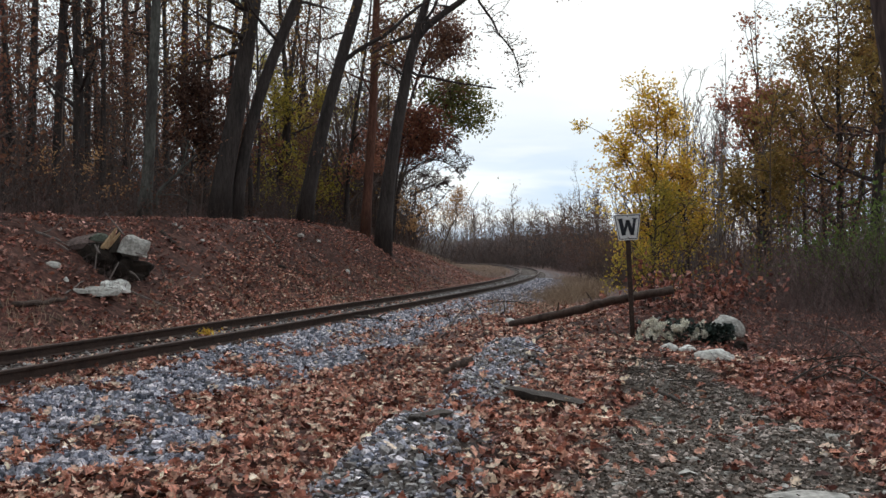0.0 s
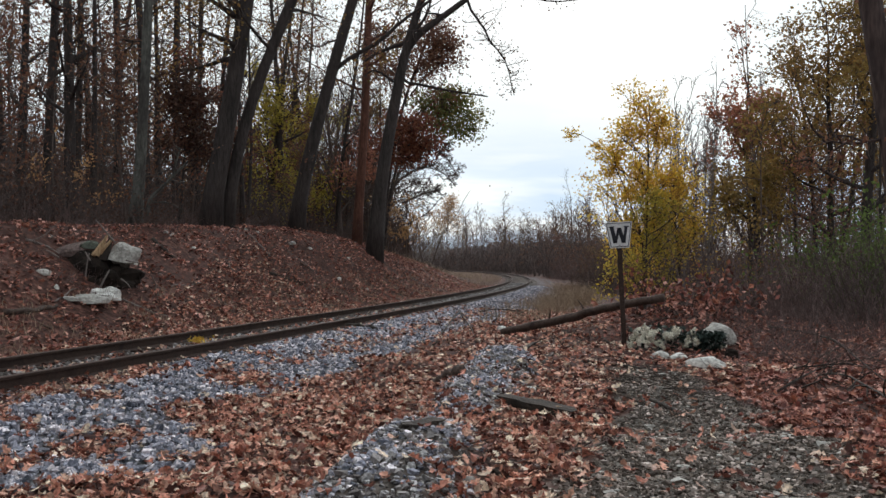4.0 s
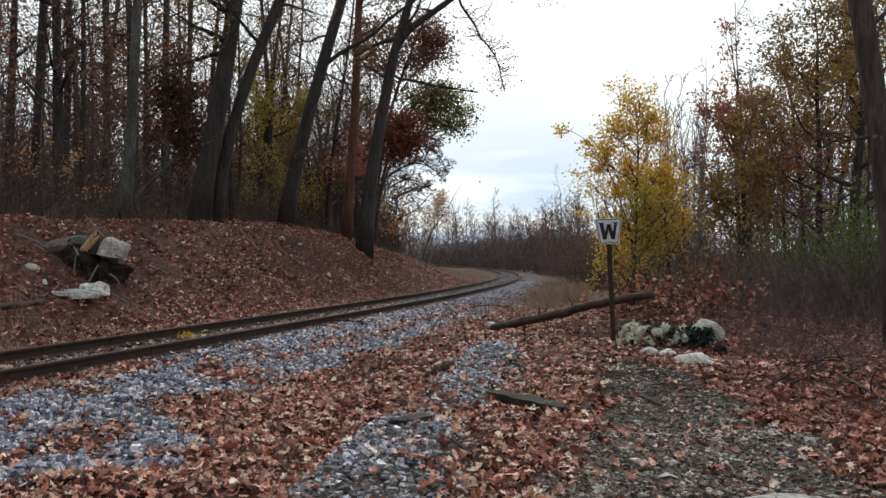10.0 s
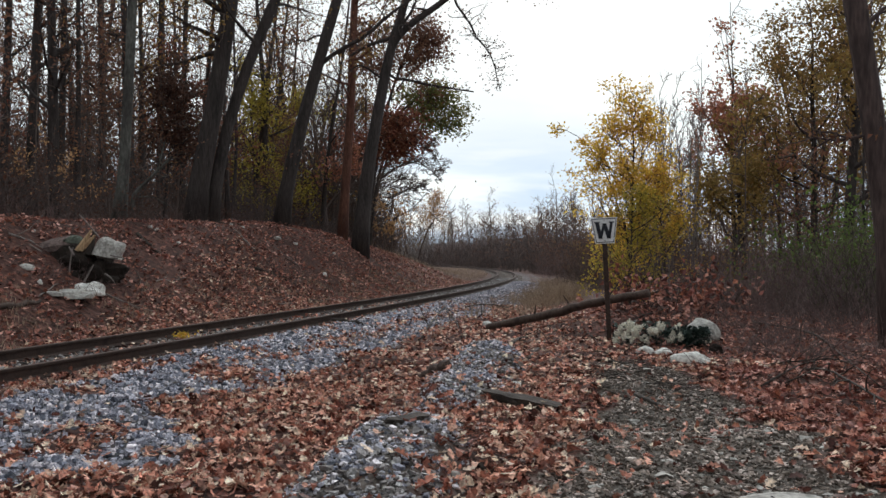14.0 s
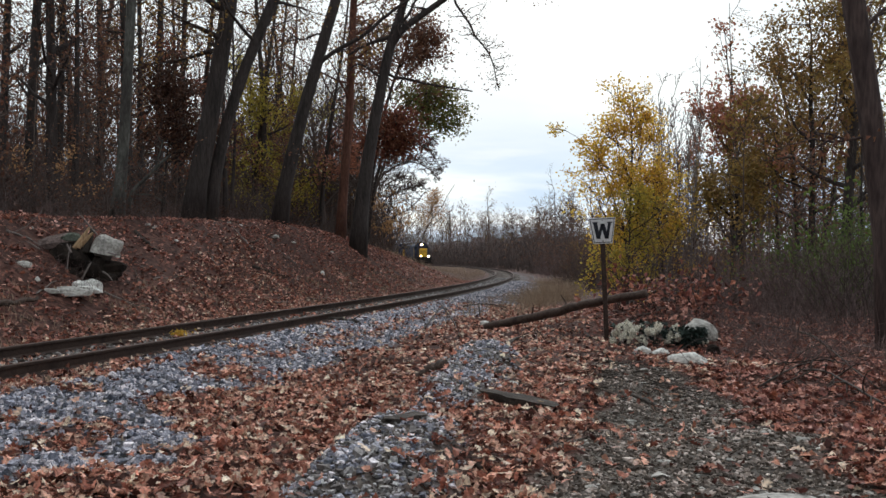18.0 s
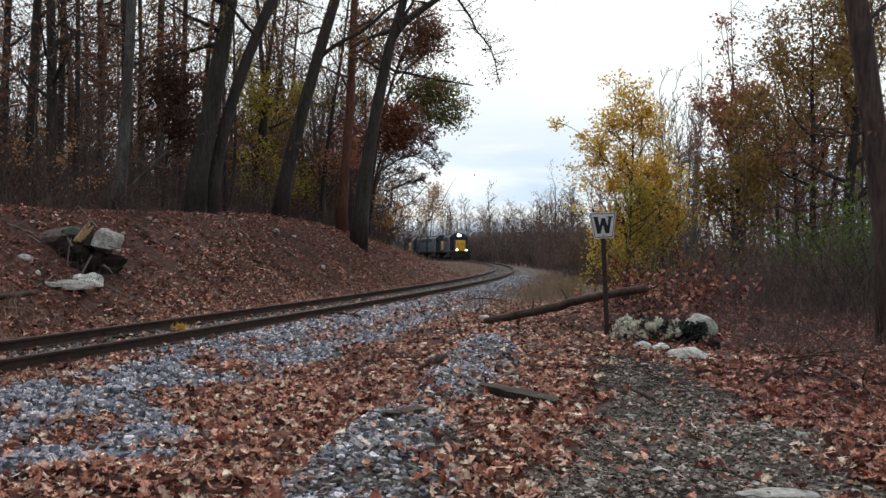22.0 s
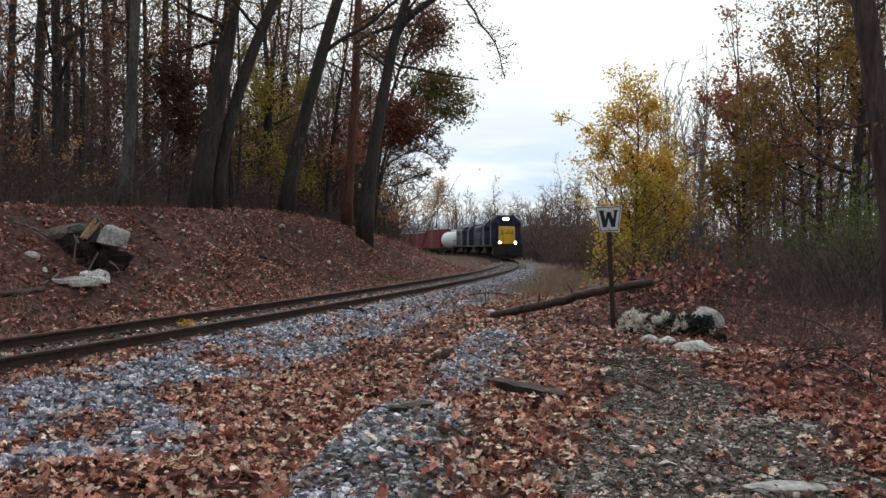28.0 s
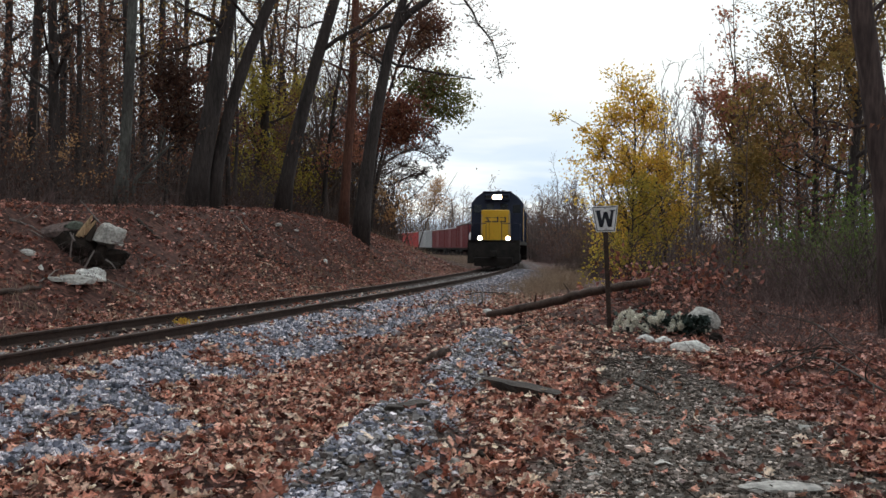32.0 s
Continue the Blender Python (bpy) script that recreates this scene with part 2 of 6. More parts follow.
# ---- mesh helpers ----
class Acc:
    """Gathers many pieces into one mesh."""

    def __init__(self):
        self.v, self.f3, self.f4, self.n = [], [], [], 0

    def add(self, v, tri=None, quad=None):
        v = np.asarray(v, float).reshape(-1, 3)
        if tri is not None:
            self.f3.append(np.asarray(tri, int).reshape(-1, 3) + self.n)
        if quad is not None:
            self.f4.append(np.asarray(quad, int).reshape(-1, 4) + self.n)
        self.v.append(v)
        self.n += len(v)

    def mesh(self, name, smooth=False):
        me = bpy.data.meshes.new(name)
        v = np.concatenate(self.v) if self.v else np.zeros((0, 3))
        f3 = np.concatenate(self.f3) if self.f3 else np.zeros((0, 3), int)
        f4 = np.concatenate(self.f4) if self.f4 else np.zeros((0, 4), int)
        me.vertices.add(len(v))
        me.vertices.foreach_set("co", v.ravel())
        me.loops.add(f3.size + f4.size)
        me.loops.foreach_set("vertex_index", np.concatenate([f3.ravel(), f4.ravel()]).astype(np.int32))
        me.polygons.add(len(f3) + len(f4))
        start = np.concatenate([np.arange(len(f3)) * 3, f3.size + np.arange(len(f4)) * 4])
        me.polygons.foreach_set("loop_start", start.astype(np.int32))
        me.polygons.foreach_set("use_smooth", np.full(len(f3) + len(f4), smooth))
        me.update(calc_edges=True)
        return me


def as_mesh(name, shape, smooth=False):
    if isinstance(shape, Acc):
        return shape.mesh(name, smooth)
    if isinstance(shape, bmesh.types.BMesh):
        me = bpy.data.meshes.new(name)
        shape.to_mesh(me)
        shape.free()
        if smooth:
            me.polygons.foreach_set("use_smooth", np.full(len(me.polygons), True))
        return me
    return shape


def part(name, shape, mat, parent, label="", at=None, smooth=False):
    me = as_mesh(name, shape, smooth)
    if not me.materials:
        me.materials.append(mat)
    ob = new(name, me)
    ob.parent = parent
    if at is not None:
        ob.matrix_basis = at
    return tagged(ob, label)


def thing(name, label, category, group="", at=None, kind=""):
    ob = new(name)
    ob.empty_display_size = 0.2
    if at is not None:
        ob.matrix_basis = at
    return tagged(ob, label, category, group, kind)


def solid(name, shape, mat, label, category="", group="", kind="", at=None, smooth=False):
    me = as_mesh(name, shape, smooth)
    me.materials.append(mat)
    ob = new(name, me)
    if at is not None:
        ob.matrix_basis = at
    return tagged(ob, label, category, group, kind)


def box(bm, size, at, bevel=0.0, rx=0, ry=0, rz=0, taper=None):
    """A bevelled block; taper scales its top in x and y."""
    vs = bmesh.ops.create_cube(bm, size=1.0)["verts"]
    for v in vs:
        if taper and v.co.z > 0:
            v.co.x, v.co.y = v.co.x * taper[0], v.co.y * taper[1]
        v.co = Vector((v.co.x * size[0], v.co.y * size[1], v.co.z * size[2]))
    m = pose(*at, rx, ry, rz)
    if bevel:
        es = list({e for v in vs for e in v.link_edges})
        r = bmesh.ops.bevel(bm, geom=es, offset=bevel, segments=2, affect="EDGES", profile=0.5)
        vs = list({v for v in r["verts"]} | {v for v in vs if v.is_valid})
    bmesh.ops.transform(bm, matrix=m, verts=vs)
    return bm


def rod(bm, a, b, r, r2=None, segs=8):
    a, b = Vector(a), Vector(b)
    m = Matrix.Translation((a + b) / 2) @ (b - a).to_track_quat("Z", "Y").to_matrix().to_4x4()
    bmesh.ops.create_cone(bm, cap_ends=True, segments=segs, radius1=r, radius2=r if r2 is None else r2,
                          depth=(b - a).length, matrix=m)
    return bm


def boxes(*items):
    bm = bmesh.new()
    for it in items:
        box(bm, *it[:2], *(it[2:]))
    return bm


def extrude_outline(pts, depth, axis="y"):
    """A flat outline (u, z) made solid, depth along y (or x), centred."""
    bm = bmesh.new()
    f, b = [], []
    for u, z in pts:
        f.append(bm.verts.new((u, -depth / 2, z) if axis == "y" else (-depth / 2, u, z)))
        b.append(bm.verts.new((u, depth / 2, z) if axis == "y" else (depth / 2, u, z)))
    bm.faces.new(f)
    bm.faces.new(b[::-1])
    n = len(f)
    for i in range(n):
        bm.faces.new((f[i], b[i], b[(i + 1) % n], f[(i + 1) % n]))
    bmesh.ops.recalc_face_normals(bm, faces=bm.faces)
    return bm


def tube(acc, pts, radii, sides=6, cap=True, rough=0.0, rng=None):
    """A tapered tube along a path."""
    pts, radii = np.asarray(pts, float), np.asarray(radii, float)
    n = len(pts)
    t = np.gradient(pts, axis=0)
    t /= np.linalg.norm(t, axis=1)[:, None] + 1e-9
    ref = np.where(np.abs(t[:, 2:3]) > 0.8, np.array([[1.0, 0, 0]]), np.array([[0, 0, 1.0]]))
    ref = np.repeat(ref[:1], n, 0) if n else ref
    u = np.cross(t, ref)
    u /= np.linalg.norm(u, axis=1)[:, None] + 1e-9
    w = np.cross(t, u)
    a = np.arange(sides) * 2 * np.pi / sides
    rr = radii[:, None] * np.ones((1, sides))
    if rough and rng is not None:
        rr = rr * (1 + rough * rng.normal(size=(1, sides)) + 0.4 * rough * rng.normal(size=(n, sides)))
    v = pts[:, None] + rr[..., None] * (np.cos(a)[None, :, None] * u[:, None] + np.sin(a)[None, :, None] * w[:, None])
    i, j = np.meshgrid(np.arange(n - 1), np.arange(sides), indexing="ij")
    k = (j + 1) % sides
    q = np.stack([i * sides + j, i * sides + k, (i + 1) * sides + k, (i + 1) * sides + j], -1).reshape(-1, 4)
    acc.add(v.reshape(-1, 3), quad=q)
    if cap and sides > 4:
        c = np.arange(1, sides - 1)
        top = (n - 1) * sides
        acc.f3.append(np.stack([np.full_like(c, top), top + c, top + c + 1], -1) + acc.n - n * sides)
        acc.f3.append(np.stack([np.full_like(c, 0), c + 1, c], -1) + acc.n - n * sides)


# outline of a lobed leaf, unit length along x
LOBES = np.array([(0, 0), (0.12, 0.06), (0.25, 0.24), (0.36, 0.12), (0.52, 0.30), (0.64, 0.14), (0.80, 0.22), (1.0, 0.0),
                  (0.80, -0.22), (0.64, -0.14), (0.52, -0.30), (0.36, -0.12), (0.25, -0.24), (0.12, -0.06)])


def scatter_leaves(acc, centres, sizes, rng, flat=0.35, fine=True, normals=None):
    """Curled leaves; flat: how far their planes lean from level."""
    n = len(centres)
    if not n:
        return
    out = LOBES if fine else np.array([(0, 0), (0.45, 0.34), (1.0, 0.0), (0.5, -0.34)])
    k = len(out)
    local = np.zeros((n, k, 3))
    local[:, :, 0] = out[None, :, 0] - 0.5
    local[:, :, 1] = out[None, :, 1]
    curl = rng.uniform(-0.9, 1.6, n)[:, None]
    fold = rng.uniform(-0.6, 1.5, n)[:, None]
    local[:, :, 2] = curl * (local[:, :, 0] ** 2) + fold * np.abs(local[:, :, 1]) * 0.8
    local *= np.asarray(sizes)[:, None, None]
    if flat >= 1:
        q = rng.normal(size=(n, 4))
        q /= np.linalg.norm(q, axis=1)[:, None]
    else:
        yaw, tip, ax = rng.uniform(0, 2 * np.pi, n), rng.normal(0, flat, n), rng.uniform(0, 2 * np.pi, n)
        q1 = np.stack([np.cos(yaw / 2), 0 * yaw, 0 * yaw, np.sin(yaw / 2)], 1)
        q2 = np.stack([np.cos(tip / 2), np.sin(tip / 2) * np.cos(ax), np.sin(tip / 2) * np.sin(ax), 0 * tip], 1)
        w1, x1, y1, z1 = q2.T
        w2, x2, y2, z2 = q1.T
        q = np.stack([w1 * w2 - x1 * x2 - y1 * y2 - z1 * z2, w1 * x2 + x1 * w2 + y1 * z2 - z1 * y2,
                      w1 * y2 - x1 * z2 + y1 * w2 + z1 * x2, w1 * z2 + x1 * y2 - y1 * x2 + z1 * w2], 1)
    w, u = q[:, None, :1], q[:, None, 1:]
    tt = 2 * np.cross(np.broadcast_to(u, local.shape), local)
    local = local + w * tt + np.cross(np.broadcast_to(u, local.shape), tt)
    v = local + np.asarray(centres)[:, None]
    if fine:
        tri = np.array([(0, 1, 13), (1, 2, 3), (13, 11, 12), (1, 3, 13), (13, 3, 11), (3, 4, 5), (11, 9, 10), (3, 5, 11), (11, 5, 9),
                        (5, 6, 7), (9, 7, 8), (5, 7, 9)])
    else:
        tri = np.array([(0, 1, 2), (0, 2, 3)])
    f = (tri[None] + (np.arange(n) * k)[:, None, None]).reshape(-1, 3)
    acc.add(v.reshape(-1, 3), tri=f)


CUBE_T = np.array([(0, 2, 1), (1, 2, 3), (4, 5, 6), (5, 7, 6), (0, 1, 4), (1, 5, 4), (2, 6, 3), (3, 6, 7), (0, 4, 2), (2, 4, 6), (1, 3, 5), (3, 7, 5)])


def scatter_stones(acc, centres, sizes, rng, squash=0.75):
    n = len(centres)
    if not n:
        return
    c = np.array([(x, y, z) for z in (-1, 1) for y in (-1, 1) for x in (-1, 1)], float) * 0.5
    v = c[None] * (1 + rng.normal(0, 0.34, (n, 8, 3)))
    v *= rng.uniform(0.6, 1.15, (n, 1, 3))
    a, b = rng.uniform(0, 2 * np.pi, (2, n))
    q = np.stack([np.cos(a), -np.sin(a), 0 * a, np.sin(a), np.cos(a), 0 * a, 0 * a, 0 * a, 1 + 0 * a], 1).reshape(n, 3, 3)
    r = np.stack([1 + 0 * b, 0 * b, 0 * b, 0 * b, np.cos(b), -np.sin(b), 0 * b, np.sin(b), np.cos(b)], 1).reshape(n, 3, 3)
    v = np.einsum("nij,nkj->nki", q @ r, v)
    v[:, :, 2] *= squash
    v = v * np.asarray(sizes)[:, None, None] + np.asarray(centres)[:, None]
    acc.add(v.reshape(-1, 3), tri=(CUBE_T[None] + (np.arange(n) * 8)[:, None, None]).reshape(-1, 3))


# ---- the lie of the land ----
# the track's centre line: curvature by distance along it; z = 0 is the top of the rails
KNOT_S = (-80, 0, 25, 50, 75, 100, 140, 190, 260, 700)
KNOT_K = (-0.0008, -0.00082, -0.00172, -0.00311, -0.00223, -0.0021, -0.0019, -0.00239, -0.00197, -0.0019)
TS = np.arange(-80, 640, 0.5)
TK = np.interp(TS, KNOT_S, KNOT_K)
I0 = int(np.argmin(np.abs(TS)))
TH = np.concatenate([[0], np.cumsum((TK[1:] + TK[:-1]) / 2 * 0.5)])
TH += 0.23197 - TH[I0]
TX = np.concatenate([[0], np.cumsum(np.sin((TH[1:] + TH[:-1]) / 2) * 0.5)])
TY = np.concatenate([[0], np.cumsum(np.cos((TH[1:] + TH[:-1]) / 2) * 0.5)])
TX, TY = TX - TX[I0] - 7.009, TY - TY[I0] + 6.0


def track_at(s):
    return np.interp(s, TS, TX), np.interp(s, TS, TY), np.interp(s, TS, TH)


def beside(s, d):
    """The point d metres to the right of the track at s."""
    x, y, h = track_at(s)
    return x + d * np.cos(h), y - d * np.sin(h)


def near_track(x, y):
    x, y = np.asarray(x, float).ravel(), np.asarray(y, float).ravel()
    s, d = np.zeros_like(x), np.zeros_like(x)
    cx, cy, cs, ch = TX[::4], TY[::4], TS[::4], TH[::4]
    for a in range(0, len(x), 20000):
        b = slice(a, a + 20000)
        i = np.argmin((x[b, None] - cx) ** 2 + (y[b, None] - cy) ** 2, 1)
        ex, ey = x[b] - cx[i], y[b] - cy[i]
        s[b] = cs[i] + ex * np.sin(ch[i]) + ey * np.cos(ch[i])
        d[b] = ex * np.cos(ch[i]) - ey * np.sin(ch[i]) + 0.0
    return s, d


def wob(x, y, size, seed=0):
    """A smooth wavering value of about -1 to 1, with hills about size metres across."""
    r = np.random.RandomState(seed)
    out = 0
    for i in range(7):
        a, p = r.uniform(0, 2 * np.pi, 2)
        k = 2 * np.pi / size * r.uniform(0.5, 1.5)
        out = out + np.sin((x * np.cos(a) + y * np.sin(a)) * k + p)
    return out / 3.2


def smooth(a):
    a = np.clip(a, 0, 1)
    return a * a * (3 - 2 * a)


RIDGE = [(-0.55, 5.2), (-0.3, 7.5), (0.1, 10.5), (0.6, 14.0), (0.75, 16.5)]


def ridge_near(x, y):
    """How near a point lies to the old gravel windrow: 1 on it, 0 off it."""
    yy = np.clip(y, 5.2, 16.5)
    cx = np.interp(yy, [p[1] for p in RIDGE], [p[0] for p in RIDGE])
    half = np.interp(yy, (5, 8, 9.3, 13, 16.5), (0.5, 0.42, 0.3, 0.58, 0.42))
    along = smooth((y - 3.5) / 1.2) * smooth((17.2 - y) / 1.5)
    gap = 1 - 0.7 * np.exp(-((y - 9.3) / 0.75) ** 2)
    return smooth(1.25 - np.abs(x - cx) / (half * 1.25)) * along * gap


def ground(x, y):
    shape = np.shape(x)
    x, y = np.asarray(x, float).ravel(), np.asarray(y, float).ravel()
    s, d = near_track(x, y)
    right = np.interp(d, (0, 1.3, 1.7, 2.9, 4.0, 6.0, 9.0, 14, 25, 60, 250), (-0.2, -0.2, -0.24, -0.37, -0.40, -0.31, -0.27, -0.05, 0.4, 1.2, 4))
    e = -d
    crest = np.interp(s, (-60, 0, 15, 25, 35, 42, 55, 70, 85, 100), (2.0, 2.2, 2.4, 2.7, 3.0, 2.8, 2.0, 1.1, 0.3, 0.0))
    left = np.interp(e, (0, 1.3, 1.7, 2.3), (-0.2, -0.2, -0.25, -0.25)) + crest * smooth((e - 2.0) / 5.4)
    left = left + np.clip(e - 10, 0, 90) * 0.10 * smooth((e - 8) / 14)
    z = np.where(d > 0, right, left)
    off = smooth((np.abs(d) - 1.4) / 2.0)
    z = z + off * (0.035 * wob(x, y, 1.3, 1) + 0.06 * wob(x, y, 4.5, 2) * np.clip(np.abs(d) / 8, 0.4, 1))
    z = z + (0.22 + 0.1 * smooth((9 - y) / 1.5)) * ridge_near(x, y)
    z = z + 0.14 * np.exp(-(((x - 2.35) / 0.55) ** 2 + ((y - 12.2) / 1.3) ** 2))
    z = z + 0.55 * np.exp(-(((x - 5.2) / 2.2) ** 2 + ((y - 22) / 2.4) ** 2))
    return z.reshape(shape)


def ground_at(x, y):
    return float(ground(np.array([x]), np.array([y]))[0])


def ballast_mask(x, y):
    s, d = near_track(x, y)
    sh = np.shape(x)
    s, d = s.reshape(sh), d.reshape(sh)
    edge = 3.15 + 0.35 * wob(x, y, 3.0, 11) + 1.3 * np.exp(-((y - 8.3) / 1.6) ** 2) * smooth((x + 4.5) / 1.0)
    edge = edge - 1.6 * smooth((7.5 - y) / 0.9)
    m = smooth((edge - d) / 0.35) * smooth((d - 0.8) / 0.25)
    hole = smooth((wob(x, y, 1.6, 12) * 0.6 + wob(x, y, 0.7, 13) * 0.4 - 0.4) / 0.3)
    hole = np.where((d > 0.9) & (d < 1.45) & (y < 14), np.maximum(hole, 0.85), hole)
    hole = np.maximum(hole, 0.8 * smooth((y - 13.5) / 2) * np.exp(-((d - 2.15 - 0.12 * wob(x, y, 2.5, 14)) / 0.27) ** 2))
    for hx, hy, hr in ((-3.2, 9.0, 0.36), (-3.0, 10.8, 0.26), (-2.8, 13.4, 0.4), (-3.5, 7.9, 0.22), (-2.2, 10.2, 0.3)):
        hole = np.maximum(hole, 0.95 * smooth(1.6 - np.hypot(x - hx, (y - hy) * 0.6) / hr + 0.3 * wob(x, y, 0.5, 15)))
    far = smooth((y - 20) / 20)
    return m * (1 - hole) * (1 - 0.35 * far)


def gravel_mask(x, y):
    """The grey-brown gravel drive on which the film was taken."""
    left = np.interp(y, (0, 6.4, 8.0, 10.4, 14.2, 15.2), (0.3, 0.6, 0.95, 1.55, 2.1, 2.4))
    right = np.interp(y, (0, 6.9, 8.0, 9.3, 10.4, 13.5, 15.2), (2.7, 2.9, 3.1, 3.2, 3.25, 3.15, 2.7))
    j = 0.22 * wob(x, y, 1.1, 21) + 0.1 * wob(x, y, 0.4, 22)
    return smooth((x - left + j) / 0.3) * smooth((right - x + j) / 0.3) * smooth((15.4 - y + j) / 1.0)


def axis(lo, hi, dense_lo, dense_hi, step, growth):
    a = [dense_lo]
    while a[-1] < dense_hi:
        a.append(a[-1] + step)
    st = step
    while a[-1] < hi:
        st *= growth
        a.append(a[-1] + st)
    b, st = [dense_lo], step
    while b[-1] > lo:
        st *= growth
        b.append(b[-1] - st)
    return np.array(b[:0:-1] + a)


GX, GY = axis(-3000, 3000, -8, 7, 0.12, 1.06), axis(-3000, 4000, 4.5, 22, 0.14, 1.045)
gx, gy = np.meshgrid(GX, GY)
gz = ground(gx, gy)
land = Acc()
ii, jj = np.meshgrid(np.arange(len(GY) - 1), np.arange(len(GX) - 1), indexing="ij")
w = len(GX)
land.add(np.stack([gx, gy, gz], -1), quad=np.stack([ii * w + jj, ii * w + jj + 1, (ii + 1) * w + jj + 1, (ii + 1) * w + jj], -1))
land_me = land.mesh("ground", True)
for key, val in (("ballast", ballast_mask(gx, gy)), ("gravel", np.maximum(gravel_mask(gx, gy), 0.8 * ridge_near(gx, gy)))):
    at = land_me.attributes.new(key, "FLOAT", "POINT")
    at.data.foreach_set("value", val.ravel().astype(np.float32))


def ground_material():
    m = bpy.data.materials.new("leaf_strewn_ground")
    m.use_nodes = True
    n, l = m.node_tree.nodes, m.node_tree.links
    p = n["Principled BSDF"]
    p.inputs["Roughness"].default_value = 0.95
    p.inputs["Specular IOR Level"].default_value = 0.15
    co = n.new("ShaderNodeTexCoord")

    def cells(scale, stops):
        v = n.new("ShaderNodeTexVoronoi")
        v.inputs["Scale"].default_value = scale
        l.new(co.outputs["Object"], v.inputs["Vector"])
        sep = n.new("ShaderNodeSeparateColor")
        l.new(v.outputs["Color"], sep.inputs["Color"])
        r = n.new("ShaderNodeValToRGB")
        els = r.color_ramp.elements
        while len(els) < len(stops):
            els.new(0.5)
        for i, c in enumerate(stops):
            els[i].position, els[i].color = i / (len(stops) - 1), (*c, 1)
        l.new(sep.outputs["Red"], r.inputs["Fac"])
        return v, r

    # leaf cells coloured dark, as the shade seen between the scattered leaves
    v1, leaves = cells(11, [(0.025, 0.012, 0.01), (0.06, 0.026, 0.021), (0.13, 0.062, 0.048), (0.035, 0.016, 0.013), (0.085, 0.038, 0.03)])
    v2, stones = cells(22, [(0.025, 0.026, 0.029), (0.07, 0.073, 0.08), (0.17, 0.175, 0.185), (0.045, 0.047, 0.052)])
    v3, grit = cells(30, [(0.035, 0.03, 0.026), (0.075, 0.065, 0.056), (0.16, 0.145, 0.13), (0.05, 0.043, 0.037)])
    out = leaves.outputs["Color"]
    for key, r in (("gravel", grit), ("ballast", stones)):
        a = n.new("ShaderNodeAttribute")
        a.attribute_name = key
        mx = n.new("ShaderNodeMix")
        mx.data_type = "RGBA"
        l.new(a.outputs["Fac"], mx.inputs["Factor"])
        l.new(out, mx.inputs["A"])
        l.new(r.outputs["Color"], mx.inputs["B"])
        out = mx.outputs["Result"]
    big = n.new("ShaderNodeTexNoise")
    big.inputs["Scale"].default_value, big.inputs["Detail"].default_value = 0.7, 5
    l.new(co.outputs["Object"], big.inputs["Vector"])
    val = n.new("ShaderNodeMapRange")
    val.inputs["From Min"].default_value, val.inputs["From Max"].default_value = 0.3, 0.7
    val.inputs["To Min"].default_value, val.inputs["To Max"].default_value = 0.6, 1.25
    l.new(big.outputs["Fac"], val.inputs["Value"])
    mul = n.new("ShaderNodeVectorMath")
    mul.operation = "SCALE"
    l.new(out, mul.inputs[0])
    l.new(val.outputs["Result"], mul.inputs["Scale"])
    l.new(mul.outputs["Vector"], p.inputs["Base Color"])
    b = n.new("ShaderNodeBump")
    b.inputs["Strength"].default_value, b.inputs["Distance"].default_value = 0.6, 0.03
    l.new(v1.outputs["Distance"], b.inputs["Height"])
    l.new(b.outputs["Normal"], p.inputs["Normal"])
    return m


solid("ground", land_me, ground_material(), "woodland ground under brown fallen oak leaves and gravel", "ground", kind="structure")


# ---- the railway ----
RAIL_OUT = [(-0.075, -0.172), (0.075, -0.172), (0.075, -0.158), (0.012, -0.135), (0.010, -0.045), (0.036, -0.036), (0.037, -0.006),
            (0.030, 0.0), (-0.030, 0.0), (-0.037, -0.006), (-0.036, -0.036), (-0.010, -0.045), (-0.012, -0.135), (-0.075, -0.158)]


def sweep(outline, side, s0, s1, step):
    """A profile drawn along the track, side metres off its centre line."""
    acc = Acc()
    s = np.arange(s0, s1, step)
    x, y, h = track_at(s)
    o = np.array(outline)
    v = np.zeros((len(s), len(o), 3))
    u = side + o[:, 0]
    v[..., 0] = x[:, None] + u * np.cos(h)[:, None]
    v[..., 1] = y[:, None] - u * np.sin(h)[:, None]
    v[..., 2] = o[:, 1]
    k = len(o)
    i, j = np.meshgrid(np.arange(len(s) - 1), np.arange(k), indexing="ij")
    jj = (j + 1) % k
    acc.add(v, quad=np.stack([i * k + j, i * k + jj, (i + 1) * k + jj, (i + 1) * k + j], -1))
    return acc


track = thing("railway_track", "single railway track of rusty rails on blue-grey ballast, curving away", "railway track", kind="structure")
for side in (-0.755, 0.755):
    r = part("rail", sweep(RAIL_OUT, side, -60, 420, 1.5), RAIL_RUST, track, "rusty steel rail")
    part("rail_head", sweep([(-0.030, 0.0), (0.030, 0.0), (0.028, 0.0025), (-0.028, 0.0025)], side, -60, 420, 1.5), RAIL_TOP, r, "worn running surface")
tie_me = as_mesh("sleeper", boxes(((2.6, 0.22, 0.17), (0, 0, 0), 0.012)))
tie_me.materials.append(SLEEPER)
plate_me = as_mesh("tie_plate", boxes(((0.32, 0.19, 0.02), (-0.755, 0, 0), 0.004), ((0.32, 0.19, 0.02), (0.755, 0, 0), 0.004)))
plate_me.materials.append(RAIL_RUST)
rt = np.random.RandomState(3)
